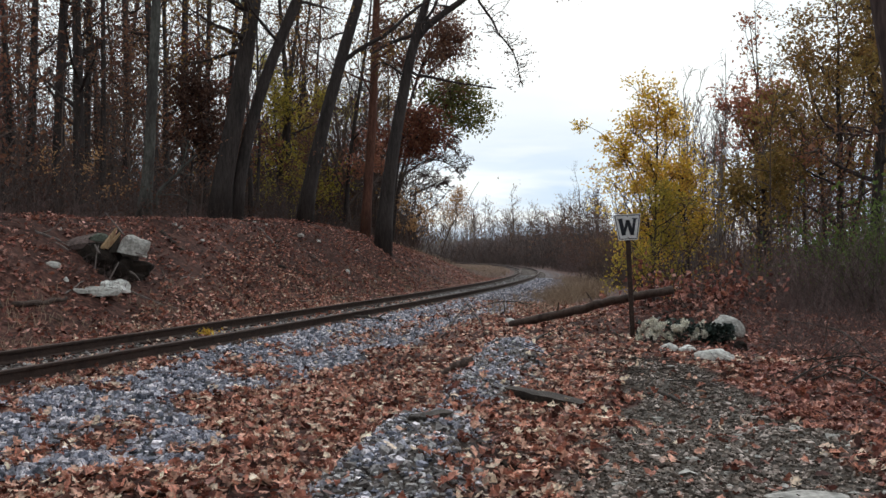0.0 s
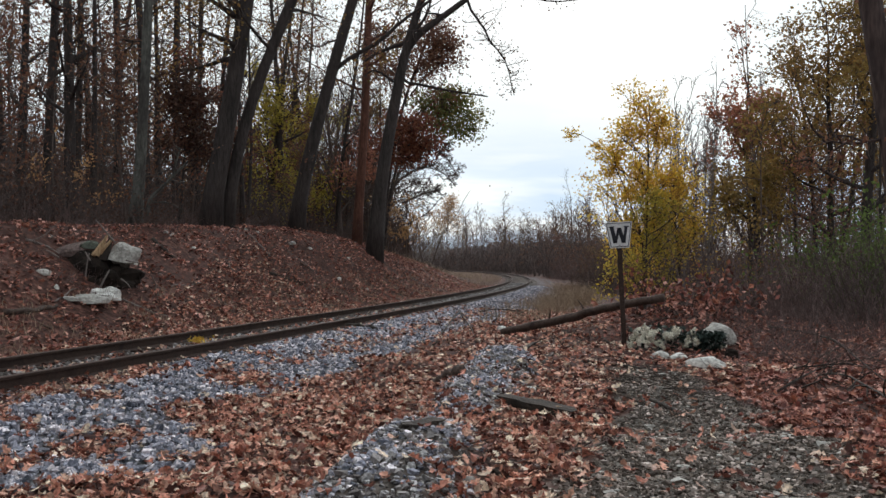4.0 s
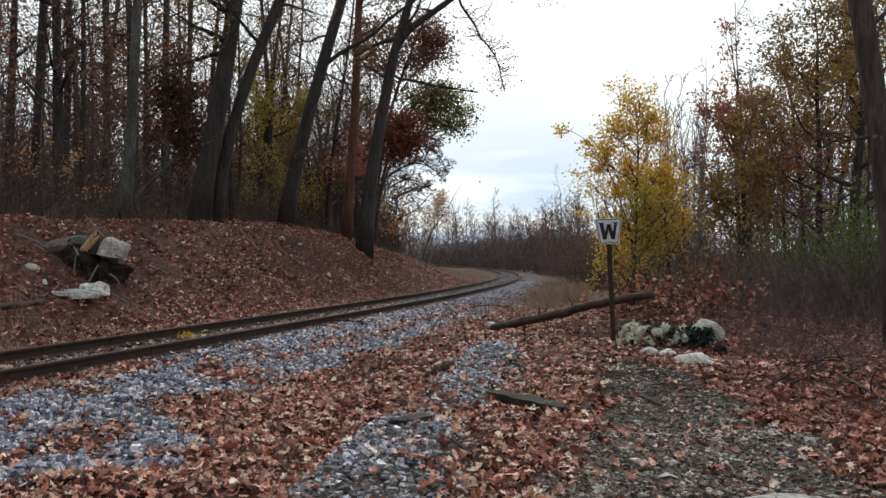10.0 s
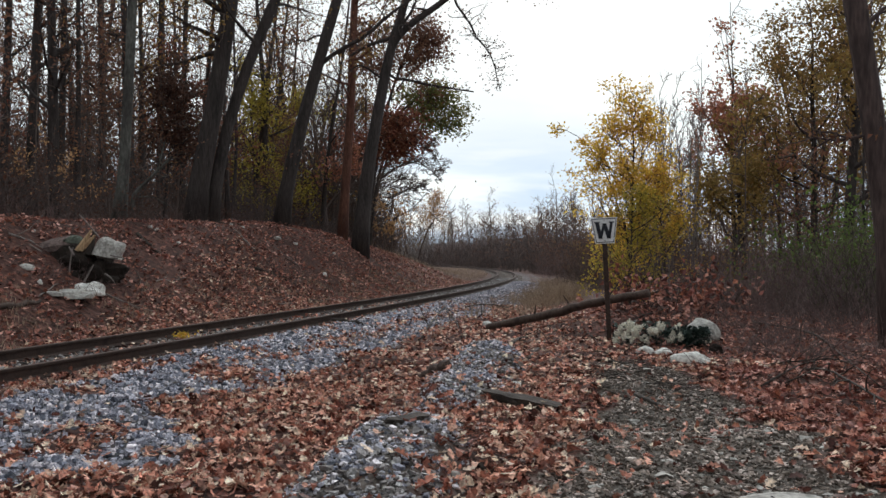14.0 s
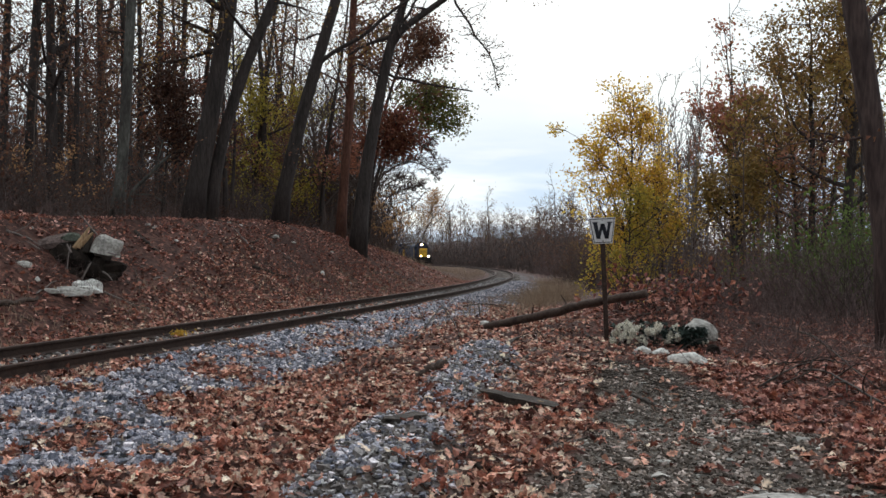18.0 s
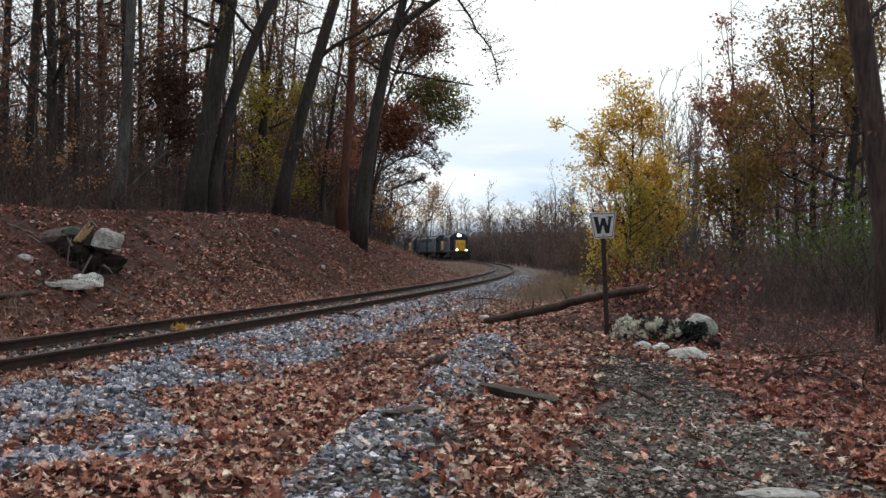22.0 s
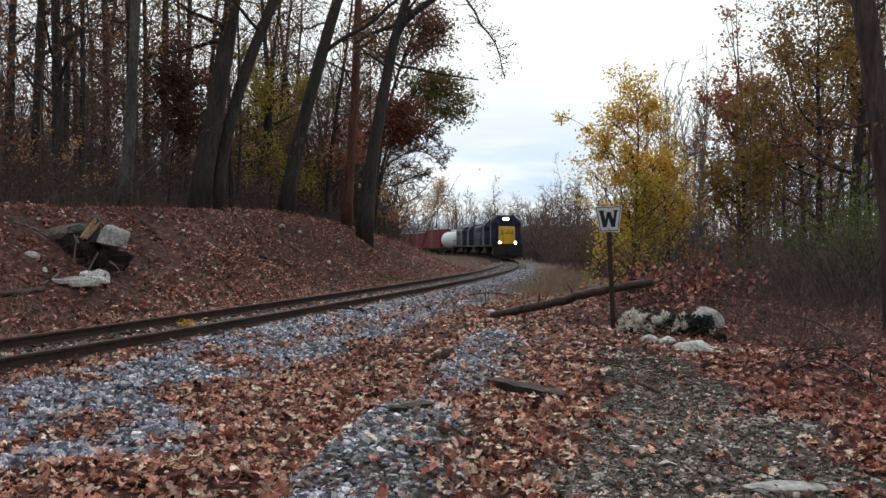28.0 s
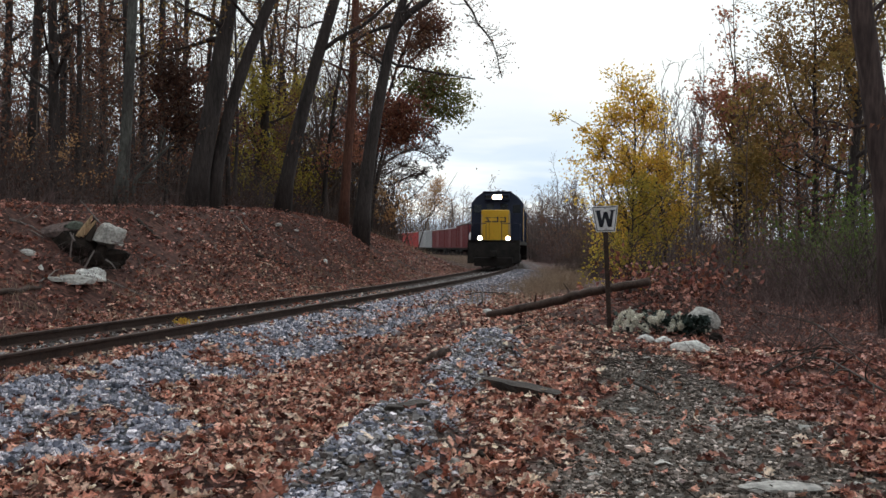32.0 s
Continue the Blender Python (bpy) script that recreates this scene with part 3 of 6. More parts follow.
for s in np.arange(-8, 112, 0.53):
    x, y, h = track_at(s)
    tie = part("sleeper", tie_me, SLEEPER, track, at=pose(float(x), float(y), -0.272 + rt.uniform(-0.012, 0.006), 0, 0, -math.degrees(h) + rt.uniform(-1.5, 1.5)))
    part("tie_plate", plate_me, RAIL_RUST, tie, at=pose(0, 0, 0.0955))

# ---- stones and fallen leaves ----
rg = np.random.RandomState(8)


def spread(n, x0, x1, y0, y1, keep, far_bias=1.0):
    """Random places in a patch of the plan, kept by a mask of chances."""
    y = y0 + (y1 - y0) * rg.uniform(0, 1, n) ** far_bias
    x = rg.uniform(x0, x1, n)
    k = rg.uniform(0, 1, n) < keep(x, y)
    return x[k], y[k]


def on_ground(x, y, lift):
    return np.stack([x, y, ground(x, y) + lift], 1)


def by_track(n, s0, s1, d0, d1, keep, bias=1.6):
    s = s0 + (s1 - s0) * rg.uniform(0, 1, n) ** bias
    x, y = beside(s, rg.uniform(d0, d1, n))
    k = rg.uniform(0, 1, n) < keep(x, y)
    return x[k], y[k]


stones = Acc()
x, y = by_track(66000, -1, 60, 0.7, 4.6, ballast_mask, 1.6)
scatter_stones(stones, on_ground(x, y, rg.uniform(-0.01, 0.035, len(x))), rg.uniform(0.022, 0.046, len(x)) * rg.choice((0.7, 1, 1, 1.2, 1.5), len(x)), rg, 0.9)
solid("ballast_stones", stones, BALLAST, "angular blue-grey crushed ballast stones beside the rails", "gravel", kind="stuff")

for mat_, n_, seed_, lab_ in ((BALLAST, 34000, 31, "low ridge of loose blue-grey gravel among leaves"), (GRAVEL, 26000, 32, "brownish pebbles in a low gravel ridge")):
    stones = Acc()
    x, y = spread(n_, -1.6, 1.8, 4.5, 17.2, lambda x, y: ridge_near(x, y) ** 1.5 * (0.25 + 0.75 * smooth((wob(x, y, 0.9, seed_) + 0.3) / 0.4)))
    scatter_stones(stones, on_ground(x, y, rg.uniform(-0.005, 0.025, len(x))), rg.uniform(0.016, 0.034, len(x)) * rg.choice((1, 1, 1, 1.6), len(x)), rg)
    solid("gravel_windrow", stones, mat_, lab_, "gravel", kind="stuff")

stones = Acc()
x, y = by_track(30000, -2, 70, -1.1, 0.95, lambda x, y: 0.55 + 0.4 * wob(x, y, 1.2, 17), 1.5)
scatter_stones(stones, on_ground(x, y, rg.uniform(-0.01, 0.025, len(x))), rg.uniform(0.025, 0.055, len(x)), rg, 0.9)
solid("track_gravel", stones, GRAVEL, "grey-brown ballast and grit between the rails", "gravel", kind="stuff")

stones = Acc()
x, y = spread(46000, 0.2, 3.4, 4.5, 15.5, lambda x, y: gravel_mask(x, y) * 0.9, 1.2)
scatter_stones(stones, on_ground(x, y, rg.uniform(-0.006, 0.008, len(x))), rg.uniform(0.008, 0.02, len(x)) * rg.choice((1, 1, 1, 1, 1.5, 2.2), len(x)), rg, 0.85)
x, y = spread(1500, 0.2, 3.4, 4.8, 15.0, lambda x, y: gravel_mask(x, y) * (0.3 + 0.7 * smooth((wob(x, y, 1.0, 35) + 0.2) / 0.5)), 1.1)
scatter_stones(stones, on_ground(x, y, 0.006 + 0 * x), rg.uniform(0.022, 0.055, len(x)), rg, 0.45)
solid("drive_gravel", stones, GRIT, "grey-brown gravel of the drive, trodden flat", "gravel", kind="stuff")
stones = Acc()
x, y = spread(520, 0.3, 3.3, 4.8, 14.0, lambda x, y: gravel_mask(x, y) * (0.25 + 0.75 * smooth((wob(x, y, 1.3, 36) + 0.1) / 0.4)), 1.1)
scatter_stones(stones, on_ground(x, y, 0.008 + 0 * x), rg.uniform(0.02, 0.06, len(x)) * rg.choice((1, 1, 1.5), len(x)), rg, 0.4)
solid("drive_pebbles", stones, ROCK, "scattered pale flat pebbles on the drive", "gravel", kind="stuff")


def litter_keep(x, y):
    g = np.maximum(np.maximum(ballast_mask(x, y) * 0.965, ridge_near(x, y) * 0.95), gravel_mask(x, y) * 0.93)
    s, d = near_track(x, y)
    return np.maximum(1 - g, 0.03) * np.where((d > -0.85) & (d < 0.85), 0.3, 1.0)


def clumps(x, y):
    return np.clip(0.75 + 0.4 * wob(x, y, 0.6, 41), 0.4, 1)


leaves = Acc()
x, y = spread(44000, -5.5, 6.5, 4.6, 13, lambda x, y: litter_keep(x, y) * clumps(x, y), 1.15)
# picks the places right of the drive that get the darker leaf colours
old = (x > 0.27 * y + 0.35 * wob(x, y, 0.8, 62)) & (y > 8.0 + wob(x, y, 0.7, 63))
for pick_, mat_, lab_ in ((~old, LITTER, "dense layer of rust-brown fallen oak leaves"), (old, LITTER_DARK, "dark rust-brown fallen leaves beside the drive")):
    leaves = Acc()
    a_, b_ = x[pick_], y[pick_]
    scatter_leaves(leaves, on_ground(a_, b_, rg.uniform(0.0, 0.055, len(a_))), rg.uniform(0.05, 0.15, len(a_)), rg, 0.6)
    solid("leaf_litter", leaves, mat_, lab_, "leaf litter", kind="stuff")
leaves = Acc()
x, y = spread(60000, -7, 14, 13, 34, lambda x, y: litter_keep(x, y) * clumps(x, y), 1.3)
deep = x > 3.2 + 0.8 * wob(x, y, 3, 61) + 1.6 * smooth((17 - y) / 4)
for pick_, mat_, lab_ in ((~deep, LITTER, "layer of rust-brown fallen leaves beside the track"), (deep, LITTER_DARK, "darker fallen leaves under the bushes")):
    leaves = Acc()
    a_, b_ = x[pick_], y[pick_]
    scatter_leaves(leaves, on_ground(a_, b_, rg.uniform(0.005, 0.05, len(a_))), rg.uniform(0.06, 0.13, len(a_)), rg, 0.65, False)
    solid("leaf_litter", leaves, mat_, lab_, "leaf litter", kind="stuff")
leaves = Acc()
x, y = spread(16000, -7, 8, -7, 4.8, lambda x, y: litter_keep(x, y) * clumps(x, y))
scatter_leaves(leaves, on_ground(x, y, rg.uniform(0.0, 0.05, len(x))), rg.uniform(0.05, 0.12, len(x)), rg, 0.65, False)
solid("leaf_litter", leaves, LITTER, "fallen oak leaves around the drive's end", "leaf litter", kind="stuff")
leaves = Acc()
x, y = by_track(70000, 4, 62, -11.5, -1.2, lambda x, y: litter_keep(x, y) * clumps(x, y) * np.clip(0.72 + 0.55 * wob(x, y, 2.6, 43), 0.12, 1), 1.0)
scatter_leaves(leaves, on_ground(x, y, rg.uniform(0.005, 0.06, len(x))), rg.uniform(0.07, 0.15, len(x)), rg, 0.65, False)
solid("leaf_litter", leaves, LITTER_DARK, "brown fallen leaves covering the cutting bank", "leaf litter", kind="stuff")


def scatter_blades(acc, base, height, rng):
    """Dry grass blades: narrow bent strips."""
    n = len(base)
    a = rng.uniform(0, 2 * np.pi, n)
    lean = rng.normal(0, 0.35, (n, 2))
    w = rng.uniform(0.004, 0.009, n)
    side = np.stack([np.cos(a) * w, np.sin(a) * w, 0 * w], 1)
    up = np.stack([lean[:, 0] * height, lean[:, 1] * height, height], 1)
    mid = base + up * 0.55 * np.array([0.6, 0.6, 1])
    v = np.stack([base - side, base + side, mid + side * 0.8, mid - side * 0.8, base + up], 1)
    k = (np.arange(n) * 5)[:, None]
    acc.add(v.reshape(-1, 3), tri=k + np.array([3, 2, 4]), quad=k + np.array([0, 1, 2, 3]))


grass = Acc()
x, y = by_track(26000, 50, 150, -14, -1.7, lambda x, y: np.clip(0.5 + 0.6 * wob(x, y, 2.5, 51), 0.05, 1), 1.0)
scatter_blades(grass, on_ground(x, y, -0.02), rg.uniform(0.15, 0.5, len(x)), rg)
x, y = by_track(4600, 22, 64, 2.6, 5.4, lambda x, y: np.clip(0.4 + 0.6 * wob(x, y, 1.8, 52), 0.02, 1), 1.0)
scatter_blades(grass, on_ground(x, y, -0.02), rg.uniform(0.15, 0.6, len(x)), rg)
x, y = by_track(15000, 2, 50, -4.2, -1.5, lambda x, y: np.clip(0.3 + 0.7 * wob(x, y, 1.8, 53), 0.02, 1), 1.1)
scatter_blades(grass, on_ground(x, y, -0.02), rg.uniform(0.06, 0.22, len(x)), rg)
solid("dry_grass", grass, GRASS, "dry tan grass on the verge inside the bend", "grass", kind="stuff")


# ---- trees ----
def bend(p0, direction, length, n, rng, wander=0.12, lift=0.0):
    """A wavering path from p0."""
    d = np.array(direction, float)
    d /= np.linalg.norm(d)
    pts, st = [np.array(p0, float)], length / n
    for _ in range(n):
        d = d + rng.normal(0, wander, 3) + np.array([0, 0, lift])
        d /= np.linalg.norm(d)
        pts.append(pts[-1] + d * st)
    return np.array(pts)


def limbs_of(wood, twig, tips, trunk, radii, rng, count, start, spread_, up, size, twigs=4, sub=4, fine=0.006):
    """Limbs, branches and twigs on a trunk's path; notes the tips for the leaves."""
    n = len(trunk)
    for i in range(count):
        f = start + (0.98 - start) * (i + rng.uniform(0, 1)) / count
        k = f * (n - 1)
        a = int(k)
        b = min(a + 1, n - 1)
        p = trunk[a] + (trunk[b] - trunk[a]) * (k - a)
        r = (radii[a] + (radii[b] - radii[a]) * (k - a)) * rng.uniform(0.3, 0.55)
        az = rng.uniform(0, 2 * np.pi)
        d = np.array([np.cos(az) * spread_, np.sin(az) * spread_, up + rng.normal(0, 0.25)])
        ln = size * (1.15 - 0.75 * f) * rng.uniform(0.6, 1.3)
        path = bend(p, d, ln, 6, rng, 0.17, 0.05)
        tube(wood, path, np.linspace(max(r, 0.018), 0.012, 7), 5, False)
        for j in range(sub):
            q = path[rng.randint(1, 7)]
            d2 = (path[-1] - path[0]) / ln + rng.normal(0, 0.6, 3)
            l2 = ln * rng.uniform(0.25, 0.55)
            p2 = bend(q, d2, l2, 4, rng, 0.2, 0.04)
            tube(twig, p2, np.linspace(max(0.012, r * 0.35), fine, 5), 4, False)
            tips.append(p2[-1])
            for m in range(twigs):
                q3 = p2[rng.randint(1, 5)]
                p3 = bend(q3, (p2[-1] - p2[0]) / l2 + rng.normal(0, 0.7, 3), l2 * rng.uniform(0.3, 0.7), 3, rng, 0.22, 0.02)
                tube(twig, p3, np.linspace(fine * 1.1, fine * 0.5, 4), 3, False)
                tips.extend((p3[-1], p3[-2]))


def foliage(acc, tips, rng, per, radius, size, low=-9, high=99):
    t = np.array([p for p in tips if low < p[2] < high])
    if not len(t):
        return
    c = np.repeat(t, per, 0) + rng.normal(0, radius, (len(t) * per, 3)) * np.array([1, 1, 0.8])
    scatter_leaves(acc, c, rng.uniform(0.6, 1.25, len(c)) * size, rng, 1.0, False)


def smooth_path(pts, n):
    """n points along a line drawn through pts, its corners eased."""
    pts = np.asarray(pts, float)
    for _ in range(2):
        q = 0.75 * pts[:-1] + 0.25 * pts[1:]
        r = 0.25 * pts[:-1] + 0.75 * pts[1:]
        pts = np.concatenate([pts[:1], np.stack([q, r], 1).reshape(-1, 3), pts[-1:]])
    k = np.concatenate([[0], np.cumsum(np.linalg.norm(np.diff(pts, axis=0), axis=1))])
    u = np.linspace(0, k[-1], n)
    return np.stack([np.interp(u, k, pts[:, i]) for i in range(3)], 1)


def tree(seed, height, r0, bark, twig_mat, leaf=None, lean=(0, 0), count=12, start=0.35, spread_=1.0, up=0.55, size=3.0, sub=4, twigs=4,
         per=0, leaf_r=0.3, leaf_size=0.13, share=1.0, label="", path=None, radii=None, fine=0.006, group="", extra=(), leaf_from=-9.0, bushy=3):
    rng = np.random.RandomState(seed)
    if path is None:
        path = bend((0, 0, -0.3), (lean[0], lean[1], 1), height + 0.3, 11, rng, 0.03, 0.02)
    path = np.asarray(path, float)
    if radii is None:
        f = np.linspace(0, 1, len(path))
        radii = r0 * (1 - 0.86 * f ** 0.9) + r0 * 0.55 * np.exp(-f * 22)
    wood, twig, tips = Acc(), Acc(), []
    tube(wood, path, radii, 9, True, 0.05, rng)
    limbs_of(wood, twig, tips, path, radii, rng, count, start, spread_, up, size, twigs, sub, fine)
    for pts, r1, r2, n_side, reach in extra:
        p = smooth_path(pts, 10)
        rr = np.linspace(r1, r2, 10)
        tube(wood, p, rr, 6, False)
        if n_side:
            limbs_of(wood, twig, tips, p, rr, rng, n_side, 0.2, 1.0, 0.1, reach, bushy, bushy, fine)
    t = thing("tree", label, "tree", group)
    part("trunk", wood, bark, t, smooth=True)
    tagged(part("branchwork", twig, twig_mat, t), kind="stuff")
    if leaf is not None and per:
        crown = Acc()
        keep = [p for p in tips if rng.uniform() < share]
        foliage(crown, keep, rng, per, leaf_r, leaf_size, leaf_from)
        tagged(part("crown", crown, leaf, t, "thinning autumn leaves"), kind="stuff")
    return t


def forked(seed, height, r0, bark, twig_mat, leaf=None, lean=(0, 0), fork=0.3, limbs=5, levels=4, open_=0.42, lift=0.05, up=0.9, fine=0.008, per=0,
           leaf_r=0.25, leaf_size=0.12, share=1.0, label="", group="", leaf_from=-9.0, width=1.0):
    """A tree whose trunk divides into limbs that fork again and again to a rounded crown."""
    rng = np.random.RandomState(seed)
    wood_, twig, tips = Acc(), Acc(), []
    base = bend((0, 0, -0.3), (lean[0], lean[1], 1), height * 0.8 + 0.3, 9, rng, 0.035, 0.02)
    rad = r0 * np.linspace(1, 0.3, 10)
    rad[0] *= 1.35
    tube(wood_, base, rad, 8, True, 0.05, rng)

    def grow(p, d, ln, r, lev):
        path = bend(p, d, ln, 4 if lev > 1 else 3, rng, 0.15, lift)
        big = lev >= levels - 1
        tube(wood_ if big else twig, path, np.linspace(max(r, fine), max(r * 0.6, fine * 0.6), len(path)), 6 if big else (4 if lev > 1 else 3), False)
        if lev == 0:
            tips.extend(path[1:])
            return
        way = (path[-1] - path[-2]) / (np.linalg.norm(path[-1] - path[-2]) + 1e-9)
        for i in range(2 + (rng.uniform() < 0.65)):
            q = path[-1] if i < 2 else path[rng.randint(1, len(path))]
            grow(q, way + rng.normal(0, open_, 3), ln * rng.uniform(0.58, 0.86), r * 0.62 * rng.uniform(0.75, 1), lev - 1)
        for _ in range(2):
            grow(path[rng.randint(1, len(path))], way + rng.normal(0, 0.8, 3), ln * rng.uniform(0.25, 0.5), fine, 0)

    for i in range(limbs):
        f = fork + (0.9 - fork) * (i + rng.uniform(0, 0.8)) / limbs
        k = f * 9
        a = int(k)
        p = base[a] + (base[a + 1] - base[a]) * (k - a)
        az = 2.4 * i + rng.uniform(-0.5, 0.5)
        ln = 0.34 * height * (1 - f * 0.55) * rng.uniform(0.75, 1.15) * width
        grow(p, np.array([np.cos(az), np.sin(az), up * (0.5 + f)]), ln, rad[a] * 0.55, levels - 1 if f < 0.8 else levels - 2)
    grow(base[-1], base[-1] - base[-2], height * 0.14, rad[-1], levels - 2)
    t = thing("tree", label, "tree", group)
    part("trunk", wood_, bark, t, smooth=True)
    tagged(part("branchwork", twig, twig_mat, t), kind="stuff")
    if leaf is not None and per:
        crown = Acc()
        foliage(crown, [p for p in tips if rng.uniform() < share], rng, per, leaf_r, leaf_size, leaf_from)
        tagged(part("crown", crown, leaf, t, "thinning autumn leaves"), kind="stuff")
    return t


def put(ob, x, y, turn=0.0, size=1.0, sink=0.0):
    ob.matrix_basis = pose(x, y, ground_at(x, y) - sink, 0, 0, turn)
    ob.scale = (size, size, size)
    return ob


def again(ob, x, y, turn=0.0, size=1.0, sink=0.0):
    c = copy_thing(ob, pose(x, y, ground_at(x, y) - sink, 0, 0, turn))
    c.scale = (size, size, size)
    return c


def far_point(x, y, depth):
    """A point on a sight line from the standpoint (x across, y down, in 1/1750 of the depth), that deep into the place."""
    return np.array([(x - 784) / 1750 * depth, depth, 1.249 + (459.3 - y) / 1750 * depth])


# the great leaning trees on the bank; each trunk by points up its axis
def bank_tree(seed, depth, axis_pts, base_w, top_w, bark, label, leaf, per, limbs=(), top=True, **kw):
    px = depth / 1750
    pts = [far_point(a, b, depth) for a, b in axis_pts]
    d = pts[-1] - pts[-2]
    d /= np.linalg.norm(d)
    for i in range(4 if top else 1):
        e = d + np.array([0, 0, 0.25 * i])
        pts.append(pts[-1] + e / np.linalg.norm(e) * 2.2)
    vis = (len(axis_pts) - 1) / (len(pts) - 1)
    path = smooth_path(pts, 16)
    base = path[0].copy()
    base[2] = ground_at(base[0], base[1])
    path -= base
    path[0, 2] = -0.4
    f = np.linspace(0, 1, 16)
    rad = np.interp(f, (0, vis, 1), (base_w * px / 2, top_w * px / 2, top_w * px / 2 * 0.35)) * (1 + 0.35 * np.exp(-f * 25))
    extra = [([far_point(a, b, depth + (k % 3) * 0.0) - base for k, (a, b) in enumerate(p)], w0 * px / 2, w1 * px / 2, n, reach)
             for p, w0, w1, n, reach in limbs]
    t = tree(seed, 0, 0, bark, TWIG, leaf, path=path, radii=rad, per=per, label=label, extra=extra, **kw)
    t.matrix_basis = pose(*base)
    return t


bank_tree(101, 47, [(640, 440), (655, 300), (670, 215), (688, 118), (700, 70), (722, 0)], 27, 14, BARK, "tall dark oak leaning over the railway cutting",
          LEAF_BROWN, 1, count=9, start=0.5, size=4.0, sub=5, twigs=5, share=0.55, leaf_size=0.11, limbs=(
              ([(694, 90), (708, 64), (730, 42), (760, 22), (790, 0), (806, -12)], 15, 10, 4, 1.6),
              ([(806, -12), (814, 12), (838, 40), (846, 66), (868, 86), (880, 112), (884, 140), (890, 160)], 5, 1.6, 26, 0.9),
              ([(806, -12), (850, -30), (910, -16), (960, -4), (1020, -12)], 5, 1.5, 9, 0.8),
              ([(688, 128), (700, 138), (725, 140), (750, 147), (795, 155), (843, 162)], 6, 2.4, 10, 0.7),
              ([(697, 66), (672, 74), (645, 84), (622, 100)], 8, 4, 4, 1.6),
              ([(682, 140), (655, 120), (638, 112), (620, 130)], 5, 2, 3, 1.2)))
bank_tree(102, 49, [(610, 420), (618, 300), (625, 200), (628, 100), (632, 0)], 17, 14, BARK_RED, "straight tree with reddish bark on the bank",
          LEAF_OCHRE, 4, count=16, start=0.3, size=3.6, sub=5, twigs=4, share=0.8, leaf_size=0.18)
bank_tree(103, 42, [(500, 393), (518, 300), (535, 230), (562, 130), (582, 60), (600, 0)], 26, 18, BARK, "dark leaning tree on the bank",
          LEAF_BROWN, 2, count=8, start=0.5, size=4.0, sub=5, twigs=5, share=0.5, leaf_size=0.16, limbs=(
              ([(556, 130), (585, 100), (620, 80), (655, 62), (690, 26), (722, 6), (745, -14)], 9, 5, 5, 1.5),
              ([(578, 62), (560, 62), (542, 76), (520, 62), (500, 42)], 4, 1.8, 4, 1.3),
              ([(520, 270), (540, 255), (552, 270), (560, 300)], 3, 1.2, 2, 0.8)))
bank_tree(104, 36, [(348, 388), (362, 300), (378, 215), (396, 110), (412, 0)], 36, 27, BARK, "thick dark trunk of a twin oak on the bank",
          LEAF_OCHRE, 6, leaf_from=4.2, count=22, start=0.35, size=3.4, sub=5, twigs=4, share=0.7, leaf_size=0.14)
bank_tree(105, 36.4, [(377, 388), (392, 290), (412, 200), (448, 100), (490, 0)], 22, 18, BARK, "leaning second trunk of a twin oak",
          LEAF_OCHRE, 4, leaf_from=4.2, count=14, start=0.35, size=3.4, sub=5, twigs=4, share=0.7, leaf_size=0.14)
bank_tree(106, 30, [(215, 397), (224, 300), (229, 200), (234, 100), (238, 0)], 21, 15, BARK_GREY, "twin-footed trunk with grey lichen on its bark",
          LEAF_OCHRE, 5, leaf_from=4.4, count=14, start=0.4, size=2.6, sub=4, twigs=4, share=0.6, leaf_size=0.14,
          limbs=(([(206, 400), (208, 372), (212, 345), (222, 318)], 12, 9, 0, 1.0), ([(238, 372), (240, 342), (262, 324), (282, 302), (310, 276)], 8, 4, 4, 1.0), ([(282, 302), (288, 280), (296, 250)], 4, 2, 3, 0.8)))
bank_tree(107, 15.0, [(1590, 540), (1572, 380), (1556, 250), (1535, 100), (1518, 0), (1510, -60)], 46, 40, BARK_BROWN, "leaning brown trunk at the edge of the drive",
          LEAF_BROWN, 2, count=6, start=0.7, size=3.0, sub=4, twigs=4, share=0.3, leaf_size=0.1, limbs=(
              ([(1536, 45), (1555, 30), (1575, 10)], 12, 6, 3, 0.8), ([(1536, 240), (1505, 246), (1470, 230), (1440, 240)], 7, 2, 5, 0.7)))
for k, (dep, a, w0, w1) in enumerate(((40, [(58, 385), (64, 200), (72, 0)], 20, 16), (44, [(110, 380), (114, 200), (118, 0)], 15, 11),
                                      (38, [(140, 385), (143, 200), (142, 0)], 11, 9), (46, [(182, 380), (186, 150), (180, 0)], 15, 13),
                                      (48, [(290, 380), (288, 200), (290, 0)], 15, 12), (43, [(10, 390), (14, 200), (20, 0)], 17, 14),
                                      (52, [(325, 375), (328, 200), (333, 0)], 13, 10), (55, [(455, 380), (470, 200), (488, 60)], 10, 7),
                                      (56, [(575, 400), (583, 280), (600, 170)], 9, 6))):
    bank_tree(120 + k, dep, a, w0, w1, BARK, "straight woodland trunk behind the bank", (LEAF_BROWN, LEAF_OCHRE, LEAF_DARK)[k % 3], 2,
              count=15, start=0.25, size=2.8, sub=4, twigs=5, share=0.7, leaf_size=0.14, group="woodland trees")

